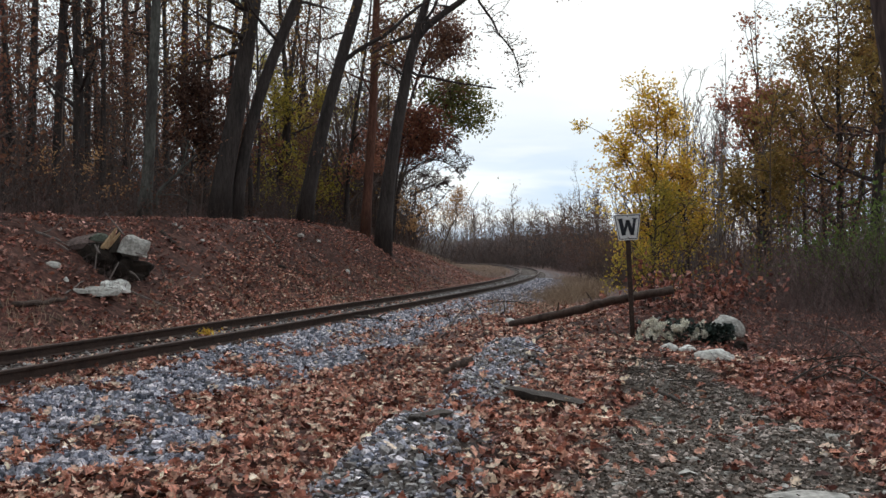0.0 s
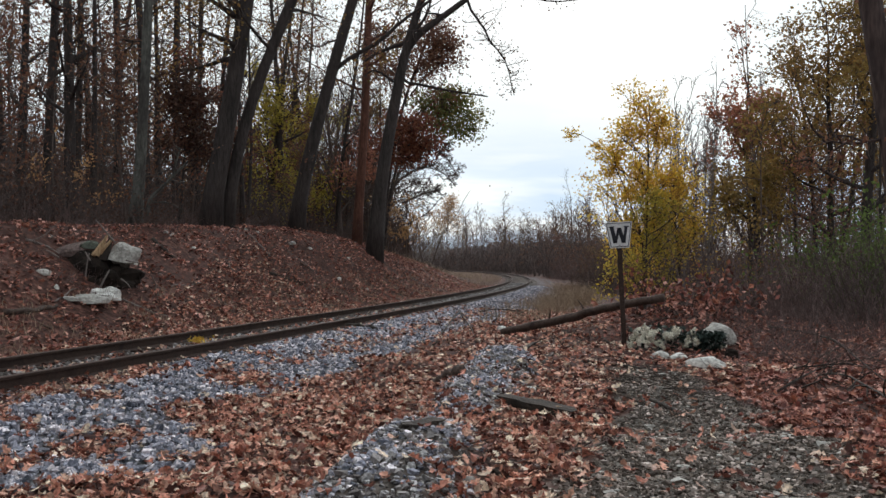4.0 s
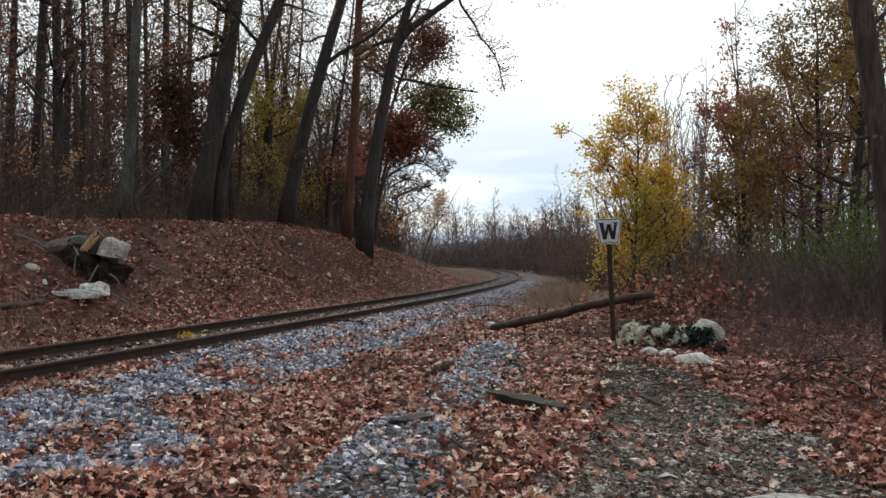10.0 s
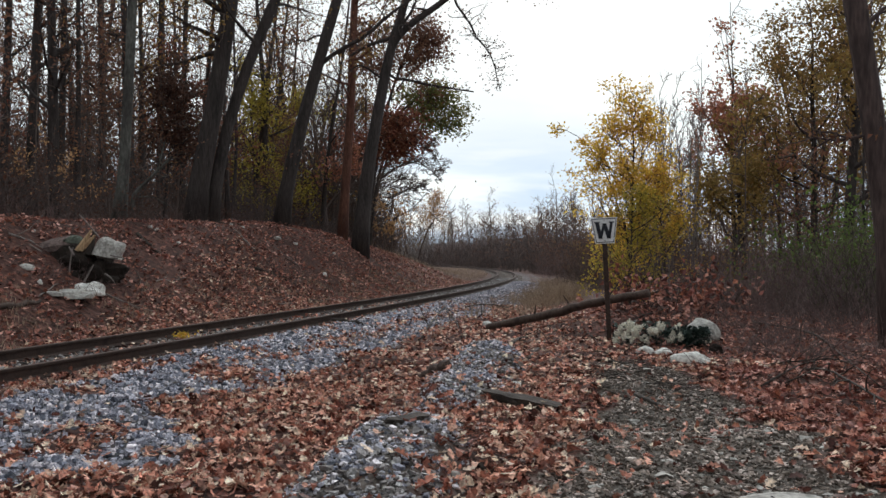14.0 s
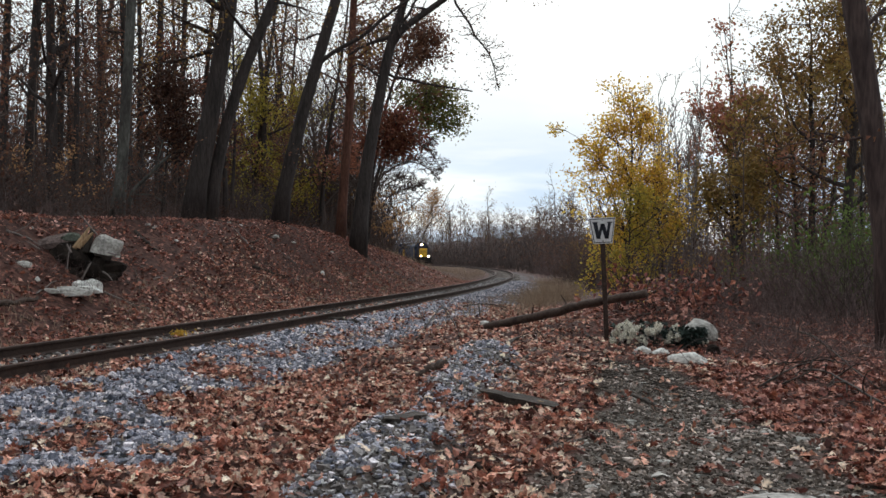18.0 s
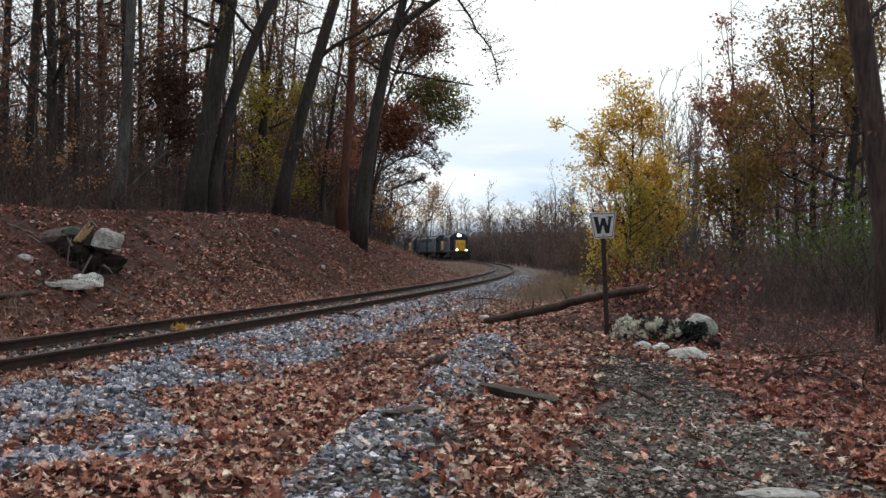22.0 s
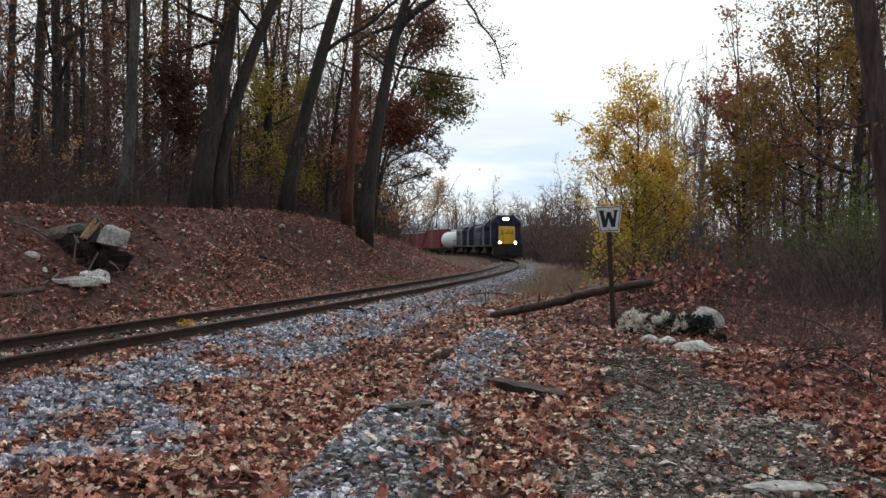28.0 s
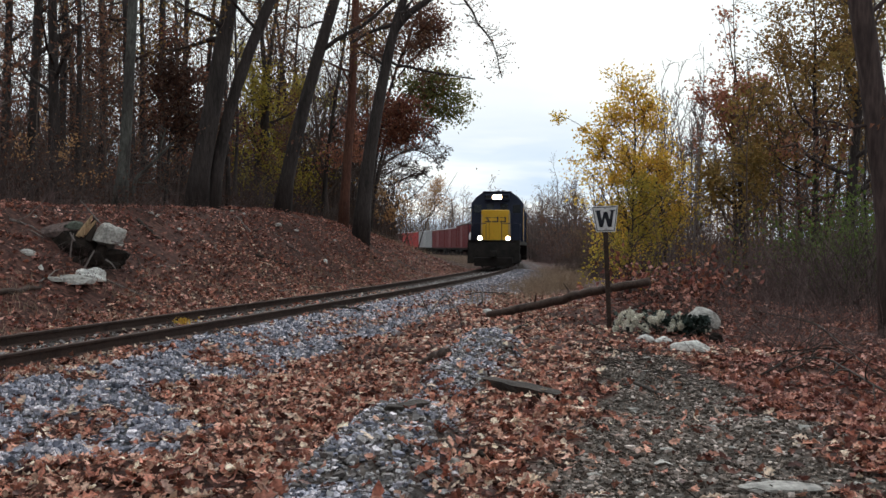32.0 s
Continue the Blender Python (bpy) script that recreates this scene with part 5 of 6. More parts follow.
bank_tree(308, 62, [(656, 456), (668, 330), (690, 260), (715, 210), (735, 180)], 6, 4, BARK, "tree with olive-green leaves over the bend", LEAF_MOSS, 4, top=False,
          count=0, bushy=4, leaf_r=0.42, leaf_size=0.18, share=0.95, fine=0.012, limbs=(
              ([(705, 230), (750, 195), (788, 186), (812, 200), (820, 222)], 3.5, 2, 15, 1.5), ([(712, 200), (745, 168), (780, 164), (802, 168)], 3.5, 2, 12, 1.5),
              ([(715, 215), (760, 212), (792, 224), (810, 232)], 3.5, 2, 12, 1.4)))
bank_tree(311, 57, [(646, 452), (656, 330), (672, 262)], 6, 4, BARK, "small oak with dense rust-red leaves", LEAF_RED, 4, top=False,
          count=0, bushy=4, leaf_r=0.4, leaf_size=0.17, share=0.95, fine=0.012, limbs=(
              ([(672, 265), (700, 246), (728, 250), (742, 262)], 3.5, 2, 12, 1.4), ([(672, 262), (690, 226), (712, 212), (732, 216)], 3.5, 2, 12, 1.4),
              ([(668, 280), (696, 268), (722, 272)], 3, 1.5, 10, 1.1), ([(665, 270), (640, 262), (615, 254), (600, 240)], 3.5, 2, 8, 1.2)))
bank_tree(313, 64, [(656, 456), (668, 350), (690, 280)], 6, 4, TWIG, "bare grey tree with drooping boughs over the bend", None, 0, top=False,
          count=0, bushy=5, fine=0.013, limbs=(
              ([(684, 300), (722, 258), (755, 256), (776, 276), (790, 306)], 3.5, 1.6, 42, 1.3), ([(680, 315), (716, 288), (748, 288), (772, 304), (786, 322)], 3.5, 1.6, 40, 1.3),
              ([(685, 332), (716, 314), (745, 322), (766, 340)], 3, 1.5, 22, 1.1), ([(690, 280), (724, 248), (756, 238), (780, 252)], 3.5, 1.6, 34, 1.3),
              ([(700, 388), (728, 374), (746, 358), (760, 340)], 3, 1.2, 10, 0.9), ([(690, 352), (726, 334), (758, 330)], 3, 1.4, 28, 1.2)))
put(forked(314, 3.8, 0.06, TWIG, TWIG, LEAF_ORANGE, (0.03, 0), 0.2, 6, 3, 0.5, 0.03, 0.8, 0.01, 4, 0.2, 0.16, 0.8, "orange-brown leafed sapling at the bend"),
    *far_point(697, 450, 62)[:2], 10)
for k, (px, dep, hh) in enumerate(((455, 54, 9.0), (525, 57, 8.5))):
    put(tree(320 + k, hh, 0.09, BARK, TWIG, LEAF_GOLD, (0.02, 0), 20, 0.15, 0.85, 0.6, 2.6, 5, 4, 5, 0.3, 0.16, 0.85,
             "yellow-olive leafed understory tree", group="understory trees"), *far_point(px, 400, dep)[:2], 40 * k)
put(tree(312, 17.5, 0.2, TWIG, TWIG_PALE, LEAF_ORANGE, (0.0, 0), 26, 0.5, 0.8, 0.6, 5.5, 5, 5, 3, 0.8, 0.34, 0.6,
         "distant tree with a few orange leaves", fine=0.03), *far_point(768, 462, 250)[:2], 30)


# ---- the whistle sign ----
def whistle_sign():
    x, y, z = far_point(1083, 599, 18.2)
    z = ground_at(x, y)
    t = thing("whistle_sign", "white keystone-shaped whistle board with black W on a leaning rusty post", "railway sign", at=pose(x, y, z, 0, -2.6, 0))
    h = 2.28
    post = bmesh.new()
    box(post, (0.085, 0.05, h + 0.3), (0, 0.035, h / 2 - 0.35), 0.006)
    part("post", post, POST, t, "rusty steel post")
    top, bot, hh = 0.25, 0.175, 0.48
    def plate(k, d, y0, zc=h - 0.24):
        bm = extrude_outline([(-bot * k, -hh / 2 * k), (bot * k, -hh / 2 * k), (top * k, hh / 2 * k), (-top * k, hh / 2 * k)], d)
        bmesh.ops.translate(bm, verts=bm.verts, vec=(0, y0, zc))
        return bm
    part("board", plate(1.0, 0.012, 0.0), SIGN_WHITE, t, "weathered white enamelled board")
    part("border", plate(0.93, 0.004, -0.008), SIGN_DARK, t, "thin black border line")
    part("panel", plate(0.87, 0.004, -0.0115), SIGN_WHITE, t)
    w = bmesh.new()
    zc = h - 0.24
    for (x0, z0), (x1, z1) in (((-0.135, 0.155), (-0.078, -0.15)), ((-0.078, -0.15), (0.0, 0.13)), ((0.0, 0.13), (0.078, -0.15)), ((0.078, -0.15), (0.135, 0.155))):
        a, b = Vector((x0, 0, z0)), Vector((x1, 0, z1))
        hw = 0.037 if z0 > z1 else 0.026
        vs = [w.verts.new((p.x + o, yy, p.z + zc)) for yy in (-0.0185, -0.0145) for p, o in ((a, -hw), (a, hw), (b, hw), (b, -hw))]
        for f in ((0, 1, 2, 3), (7, 6, 5, 4), (0, 4, 5, 1), (1, 5, 6, 2), (2, 6, 7, 3), (3, 7, 4, 0)):
            w.faces.new([vs[i] for i in f])
    for x0 in (-0.135, 0.135):
        box(w, (0.1, 0.0042, 0.02), (x0, -0.0165, zc + 0.15))
    bmesh.ops.recalc_face_normals(w, faces=w.faces)
    part("letter", w, SIGN_DARK, t, "black letter W")
    for zz in (zc + 0.19, zc - 0.19):
        part("bolt", rod(bmesh.new(), (0, -0.024, zz), (0, 0.02, zz), 0.011), POST, t)
    return t


whistle_sign()

# ---- the train ----
BLUE = material("dark_blue_loco_paint", [(0.012, 0.017, 0.038), (0.024, 0.031, 0.06)], 1.5, 0.6, bump=0.03, mottle=0.25)
GREYBLUE = material("grey_loco_paint", [(0.03, 0.037, 0.055), (0.055, 0.062, 0.082)], 1.2, 0.6, bump=0.03, mottle=0.25)
YELLOW = material("yellow_loco_paint", [(0.62, 0.34, 0.02), (0.74, 0.44, 0.04)], 1.5, 0.4, bump=0.03, mottle=0.15)
BLACK = material("sooty_black_steel", [(0.012, 0.011, 0.011), (0.035, 0.03, 0.027)], 3, 0.8, 0.2, bump=0.2)
WHITECAR = material("white_tank_paint", [(0.5, 0.51, 0.53), (0.68, 0.69, 0.7)], 1.0, 0.5, bump=0.03, mottle=0.15)
REDCAR = material("oxide_red_car_paint", [(0.12, 0.02, 0.024), (0.19, 0.036, 0.04)], 1.2, 0.65, bump=0.05, mottle=0.2)
GREYCAR = material("pale_grey_car_paint", [(0.27, 0.28, 0.29), (0.38, 0.385, 0.39)], 1.2, 0.6, bump=0.05, mottle=0.2)
BRIGHTRED = material("bright_red_car_paint", [(0.34, 0.035, 0.035), (0.45, 0.06, 0.055)], 1.2, 0.6, bump=0.05, mottle=0.2)
ROOF = material("galvanised_roof", [(0.3, 0.31, 0.32), (0.45, 0.46, 0.47)], 1.5, 0.45, 0.4, bump=0.05)
GLASS = material("dark_cab_glass", [(0.01, 0.012, 0.014), (0.02, 0.024, 0.028)], 2, 0.08, bump=0, spec=0.6)
HEADLAMP = lamp_glass("headlamp_glass", (1.0, 0.84, 0.55), 90)
# orange glow added round the lenses to imitate the lamps' glare
GLARE_RIM = lamp_glass("lamp_glare_glow", (1.0, 0.55, 0.16), 5)
DITCHLAMP = lamp_glass("ditch_lamp_glass", (1.0, 0.86, 0.6), 70)

WHEEL = as_mesh("wheel", rod(rod(bmesh.new(), (-0.07, 0, 0), (0.0, 0, 0), 0.49, segs=20), (0.0, 0, 0), (0.035, 0, 0), 0.53, segs=20))
WHEEL.materials.append(BLACK)


def truck(parent, y, axles, gap, frame_label="cast steel truck frame"):
    n = axles
    ln = gap * (n - 1) + 1.0
    fr = bmesh.new()
    for sx in (-1, 1):
        box(fr, (0.14, ln, 0.26), (sx * 1.0, 0, 0.62), 0.03)
        for k in range(n):
            box(fr, (0.2, 0.36, 0.36), (sx * 1.02, (k - (n - 1) / 2) * gap, 0.52), 0.04)
    box(fr, (2.0, 0.5, 0.3), (0, 0, 0.66), 0.03)
    f = part("truck", fr, BLACK, parent, frame_label, pose(0, y, 0))
    for k in range(n):
        for sx in (-1, 1):
            part("wheel", WHEEL, BLACK, f, at=pose(sx * 0.77, (k - (n - 1) / 2) * gap, 0.53, 0, 0, 0 if sx < 0 else 180))


def locomotive(label, side, lit):
    """Nose towards +y; the walkway stands 1.6 m above the rails."""
    L = 18.0
    t = thing("locomotive", label, "locomotive", "locomotives of the train")
    fy = L / 2
    fr = boxes(((3.0, L - 0.6, 0.22), (0, 0, 1.5), 0.03), ((2.3, 5.2, 0.75), (0, 0, 0.95), 0.12))
    part("frame", fr, BLACK, t, "black underframe with fuel tank")
    for sy in (-1, 1):
        pil = bmesh.new()
        box(pil, (3.0, 0.12, 1.2), (0, sy * (fy - 0.2), 0.92), 0.03)
        box(pil, (2.2, 0.1, 0.5), (0, sy * (fy - 0.02), 0.42), 0.03, rx=sy * -12)
        for sx in (-1, 1):
            for k in range(3):
                box(pil, (0.45, 0.3, 0.05), (sx * 1.3, sy * (fy - 0.45), 0.55 + 0.35 * k), 0.01)
        box(pil, (0.35, 0.7, 0.35), (0, sy * (fy + 0.15), 0.88), 0.04)
        part("pilot", pil, BLACK, t, "black pilot with steps and coupler")
    hood = extrude_outline([(-0.92, 1.61), (0.92, 1.61), (0.92, 4.15), (0.62, 4.5), (-0.62, 4.5), (-0.92, 4.15)], 11.0)
    bmesh.ops.translate(hood, verts=hood.verts, vec=(0, -2.9, 0))
    part("long_hood", hood, side, t)
    door = as_mesh("hood_door", boxes(((0.05, 0.95, 1.3), (0, 0, 0), 0.015)))
    grille = as_mesh("radiator_grille", boxes(((0.06, 1.5, 0.7), (0, 0, 0), 0.02)))
    for sx in (-1, 1):
        for k in range(9):
            part("hood_door", door, side, t, at=pose(sx * 0.93, -7.7 + k * 1.12, 2.45))
        for k in range(3):
            part("radiator_grille", grille, BLACK, t, at=pose(sx * 0.93, -7.2 + k * 1.8, 3.75))
    for k in range(3):
        part("roof_fan", rod(bmesh.new(), (0, -7.2 + k * 1.8, 4.45), (0, -7.2 + k * 1.8, 4.66), 0.6, segs=18), BLACK, t)
    part("exhaust_housing", boxes(((1.0, 1.3, 0.25), (0, -1.6, 4.58), 0.05), ((0.5, 0.9, 0.3), (0, 0.8, 4.6), 0.04)), BLACK, t)
    cab = extrude_outline([(-1.58, 1.61), (1.58, 1.61), (1.58, 3.95), (1.3, 4.3), (0.85, 4.62), (-0.85, 4.62), (-1.3, 4.3), (-1.58, 3.95)], 2.5)
    bmesh.ops.translate(cab, verts=cab.verts, vec=(0, 3.85, 0))
    c = part("cab", cab, BLUE, t, "dark blue cab")
    part("cab_roof", boxes(((1.75, 2.7, 0.06), (0, 3.85, 4.64), 0.02)), BLUE, c)
    part("cab_stripe", boxes(((0.02, 0.22, 2.0), (1.587, 4.9, 2.65)), ((0.02, 0.22, 2.0), (-1.587, 4.9, 2.65))), YELLOW, c, "yellow cab side band")
    part("nose", box(bmesh.new(), (1.75, 2.1, 1.86), (0, 6.05, 2.54), 0.1, taper=(0.94, 0.96)), BLUE, t, "dark blue short hood")
    front = part("nose_panel", boxes(((1.76, 0.1, 1.84), (0, 7.075, 2.54), 0.045, -1.2, 0, 0, (0.94, 1.0))), YELLOW, t, "bright yellow nose front")
    for k in (-1, 0, 1):
        part("nose_mark", boxes(((0.36, 0.02, 0.075), (k * 0.44, 7.125, 3.02)), ((0.36, 0.02, 0.075), (k * 0.44, 7.13, 2.76)),
                                ((0.08, 0.02, 0.33), (k * 0.44 - 0.14 * (k < 1), 7.128, 2.89), 0.0, 0, 0 if k < 1 else 35)), BLUE, front, "dark blue painted mark")
    part("door_seam", boxes(((0.02, 0.012, 1.35), (0.36, 7.126, 2.4)), ((0.02, 0.012, 1.35), (-0.36, 7.126, 2.4))), BLACK, front)
    for sx in (-1, 1):
        for sz, at_ in (((0.5, 0.05, 0.5), (sx * 1.2, 5.105, 3.6)), ((0.46, 0.05, 0.36), (sx * 0.42, 5.105, 3.72)), ((0.05, 0.8, 0.55), (sx * 1.585, 4.0, 3.35))):
            part("cab_window", boxes((sz, at_, 0.02)), GLASS, c, "dark cab window")
        part("grab_iron", rod(bmesh.new(), (sx * 0.8, 7.16, 1.9), (sx * 0.8, 7.16, 3.2), 0.018, segs=6), GREYCAR, t)
        part("window_awning", boxes(((0.3, 0.9, 0.03), (sx * 1.7, 4.0, 3.72), 0.0, 0, sx * 20)), BLUE, c)

    hs = part("headlight_housing", boxes(((1.5, 0.3, 0.42), (0, 5.2, 4.3), 0.05)), BLUE, t)
    for sx in (-1, 1):
        # on the lit engine this rim glows as the headlight's glare
        part("lamp_rim", rod(bmesh.new(), (sx * 0.15, 5.3, 4.3), (sx * 0.15, 5.36, 4.3), 0.145, segs=16), GLARE_RIM if lit else BLACK, hs, "added glowing rim for the headlight's glare" if lit else "")
        part("headlight", rod(bmesh.new(), (sx * 0.15, 5.34, 4.3), (sx * 0.15, 5.385, 4.3), 0.12, segs=16), HEADLAMP if lit else GLASS, hs, "lit headlight" if lit else "")
        part("number_board", boxes(((0.32, 0.02, 0.2), (sx * 0.54, 5.36, 4.3))), GLASS, hs)
    part("platform", boxes(((3.0, 1.7, 0.06), (0, 7.95, 1.64), 0.01)), BLACK, t)
    part("platform", boxes(((3.0, 1.2, 0.06), (0, -8.3, 1.64), 0.01)), BLACK, t)
    part("bell_and_horn", rod(rod(bmesh.new(), (-0.25, 3.0, 4.62), (-0.25, 3.5, 4.74), 0.04, 0.09, 10), (0.0, 3.0, 4.62), (0.0, 3.5, 4.74), 0.04, 0.09, 10), BLACK, t)
    for sx in (-1, 1):
        d = part("ditch_light", boxes(((0.32, 0.26, 0.32), (sx * 0.8, 8.45, 1.77), 0.04)), BLACK, t)
        part("lamp_rim", rod(bmesh.new(), (sx * 0.8, 8.57, 1.77), (sx * 0.8, 8.59, 1.77), 0.135, segs=14), GLARE_RIM if lit else BLACK, d)
        part("lens", rod(bmesh.new(), (sx * 0.8, 8.58, 1.77), (sx * 0.8, 8.61, 1.77), 0.115, segs=14), DITCHLAMP if lit else GLASS, d, "lit ditch light" if lit else "")
        rail = bmesh.new()
        for k in range(8):
            rod(rail, (sx * 1.46, -8.3 + k * 1.5, 1.6), (sx * 1.46, -8.3 + k * 1.5, 2.6), 0.02, segs=6)
        rod(rail, (sx * 1.46, -8.3, 2.6), (sx * 1.46, 2.2, 2.6), 0.02, segs=6)
        rod(rail, (sx * 1.46, 5.4, 2.6), (sx * 1.46, 8.6, 2.6), 0.02, segs=6)
        for yy in (5.4, 6.9, 8.6):
            rod(rail, (sx * 1.46, yy, 1.6), (sx * 1.46, yy, 2.6), 0.02, segs=6)
        rod(rail, (sx * 0.45, 8.65, 2.62), (sx * 1.46, 8.65, 2.62), 0.02, segs=6)
        rod(rail, (sx * 0.45, 8.65, 1.6), (sx * 0.45, 8.65, 2.62), 0.02, segs=6)
        part("handrail", rail, BLUE, t)
    for y in (5.2, -5.2):
        truck(t, y, 2, 2.75)
    return t


def coupler_gear(t, L):
    g = bmesh.new()
    for sy in (-1, 1):
        box(g, (0.3, 0.8, 0.3), (0, sy * (L / 2 + 0.2), 0.88), 0.04)
    part("coupler", g, BLACK, t)
    for sy in (-1, 1):
        truck(t, sy * (L / 2 - 2.2), 2, 1.75)


def boxcar(label, paint, roof, L=15.5, H=4.5):
    t = thing("boxcar", label, "freight car", "freight cars of the train")
    part("body", boxes(((2.95, L, H - 1.2), (0, 0, 1.15 + (H - 1.2) / 2), 0.04)), paint, t)
    part("roof", boxes(((3.02, L + 0.06, 0.14), (0, 0, H), 0.05), ((0.9, L, 0.1), (0, 0, H + 0.08), 0.03)), roof, t)
    side_rib = as_mesh("rib", boxes(((0.07, 0.1, H - 1.4), (0, 0, 0))))
    end_rib = as_mesh("rib", boxes(((2.8, 0.06, 0.08), (0, 0, 0))))
    n = int(L / 1.1)
    for sx in (-1, 1):
        for k in range(n + 1):
            yy = -L / 2 + 0.1 + k * (L - 0.2) / n
            if abs(yy) > 1.6:
                part("rib", side_rib, paint, t, at=pose(sx * 1.5, yy, 1.2 + (H - 1.2) / 2))
    for sy in (-1, 1):
        for k in range(6):
            part("rib", end_rib, paint, t, at=pose(0, sy * (L / 2 + 0.02), 1.5 + k * 0.5))
    for sx in (-1, 1):
        part("door", boxes(((0.09, 3.0, H - 1.5), (sx * 1.51, 0, 1.2 + (H - 1.2) / 2), 0.02)), paint, t)
    part("underframe", boxes(((2.4, L, 0.3), (0, 0, 1.02), 0.03)), BLACK, t)
    coupler_gear(t, L)
    return t


def tank_car(L=15.0):
    t = thing("tank_car", "white cylindrical tank car with black running gear", "freight car", "freight cars of the train")
    acc = Acc()
    yy = np.array([-7.2, -7.1, -6.8, -6.3, 6.3, 6.8, 7.1, 7.2])
    rr = np.array([0.2, 0.75, 1.2, 1.5, 1.5, 1.2, 0.75, 0.2])
    tube(acc, np.stack([0 * yy, yy, 0 * yy + 2.75], 1), rr, 28)
    part("tank", acc, WHITECAR, t, "white tank barrel", smooth=True)
    part("dome", rod(rod(bmesh.new(), (0, 0, 4.1), (0, 0, 4.55), 0.5, segs=18), (0, 0, 4.5), (0, 0, 4.62), 0.55, segs=18), WHITECAR, t)
    part("underframe", boxes(((2.6, 1.6, 0.3), (0, 6.6, 1.05), 0.03), ((2.6, 1.6, 0.3), (0, -6.6, 1.05), 0.03), ((0.6, L, 0.35), (0, 0, 1.0), 0.03)), BLACK, t)
    walk_ = boxes(((0.7, 3.2, 0.06), (0, 0, 4.2), 0.01))
    part("walkway", walk_, BLACK, t)
    coupler_gear(t, L)
    return t


TRAIN = []


def couple(ob, length, backwards=False):
    """Adds a vehicle behind the last one; its front lies so far behind the engine's nose."""
    front = TRAIN[-1][1] + TRAIN[-1][2] + 0.8 if TRAIN else 0.0
    TRAIN.append((ob, front, length, 180.0 if backwards else 0.0))


couple(locomotive("leading diesel locomotive with yellow nose and lit headlights", BLUE, True), 18.0)
couple(locomotive("second diesel locomotive with yellow nose and grey hood", GREYBLUE, False), 18.0)
unit = locomotive("trailing dark blue diesel locomotive with yellow nose", BLUE, False)
couple(unit, 18.0, True)
couple(copy_thing(unit, pose(0, 0, 0)), 18.0)
couple(tank_car(), 15.6)
couple(boxcar("tall oxide-red boxcar with a dark roof", REDCAR, BLACK, 17.0, 4.75), 17.0)
red = boxcar("oxide-red boxcar with a pale metal roof", REDCAR, ROOF, 15.2)
couple(red, 15.2)
couple(copy_thing(red, pose(0, 0, 0)), 15.2)
grey = boxcar("pale grey boxcar with ribbed sides", GREYCAR, ROOF, 15.2)
couple(grey, 15.2)
couple(boxcar("bright red boxcar with ribbed sides", BRIGHTRED, ROOF, 17.0), 17.0)
couple(copy_thing(red, pose(0, 0, 0)), 15.2)
couple(copy_thing(grey, pose(0, 0, 0)), 15.2)


def motions():
    """The train rounds the bend at about 11 m/s."""
    for ob, front, length, turned in TRAIN:
        rows = []
        for k in range(33):
            left = 32 - k
            s = 51.88 + 11.05 * left - 0.00334 * left ** 2 + front - 0.4
            x1, y1, _ = track_at(s + 4)
            x2, y2, _ = track_at(s + length - 4)
            a = turned + math.degrees(math.atan2(-(x1 - x2), y1 - y2))
            rows.append((float(k), pose((x1 + x2) / 2, (y1 + y2) / 2, 0, 0, 0, a)))
        walk(ob, rows)


# ---- the far hill ----
def far_hill():
    acc = Acc()
    n = 120
    x = np.linspace(-700, 900, n)
    r = np.random.RandomState(9)
    top = 12 + 9 * np.sin(x / 60 + 0.6) + r.normal(0, 1.2, n)
    v = np.stack([np.stack([x, 0 * x + 760, 0 * x - 2], 1), np.stack([x, 0 * x + 830, top * 0.75], 1), np.stack([x, 0 * x + 900, top], 1),
                  np.stack([x, 0 * x + 1000, 0 * x - 2], 1)])
    i, j = np.meshgrid(np.arange(3), np.arange(n - 1), indexing="ij")
    acc.add(v, quad=np.stack([i * n + j, i * n + j + 1, (i + 1) * n + j + 1, (i + 1) * n + j], -1))
    # the distance haze is put into the hill's blue-grey base colour
    solid("backdrop_hill", acc, material("painted_haze_hill", [(0.12, 0.125, 0.16), (0.18, 0.185, 0.22)], 0.05, 1.0, bump=0, fine=0.4, spec=0),
          "low wooded hill with blue haze painted into its colour", "hill", kind="structure")


far_hill()


# ---- loose things on the ground ----
def spot(u, v):
    """Where a sight line from the standpoint meets the ground."""
    d = np.concatenate([np.arange(4, 30, 0.02), np.arange(30, 120, 0.2)])
    p = np.stack([(u - 784) / 1750 * d, d, 1.249 + (459.3 - v) / 1750 * d], 1)
    i = int(np.argmax(p[:, 2] < ground(p[:, 0], p[:, 1])))
    return p[i]


def lump(seed, size, rough=0.18, sub=3, flat_base=0.35):
    """An uneven boulder of that size, standing on z = 0."""
    bm = bmesh.new()
    bmesh.ops.create_icosphere(bm, subdivisions=sub, radius=1.0)
    r = random.Random(seed)
    off = Vector((r.uniform(-50, 50), r.uniform(-50, 50), r.uniform(-50, 50)))
    for v in bm.verts:
        k = 1 + rough * noise.noise(v.co * 1.1 + off) * 1.6 + rough * 0.5 * noise.noise(v.co * 3 + off)
        c = v.co * k
        if rough < 0.45:
            c.x, c.y = max(-0.85, min(0.85, c.x)), max(-0.85, min(0.85, c.y))
        c.z = max(c.z, -flat_base)
        v.co = Vector((c.x * size[0] / 1.7, c.y * size[1] / 1.7, (c.z + flat_base) * size[2] / (1 + flat_base)))
    return bm


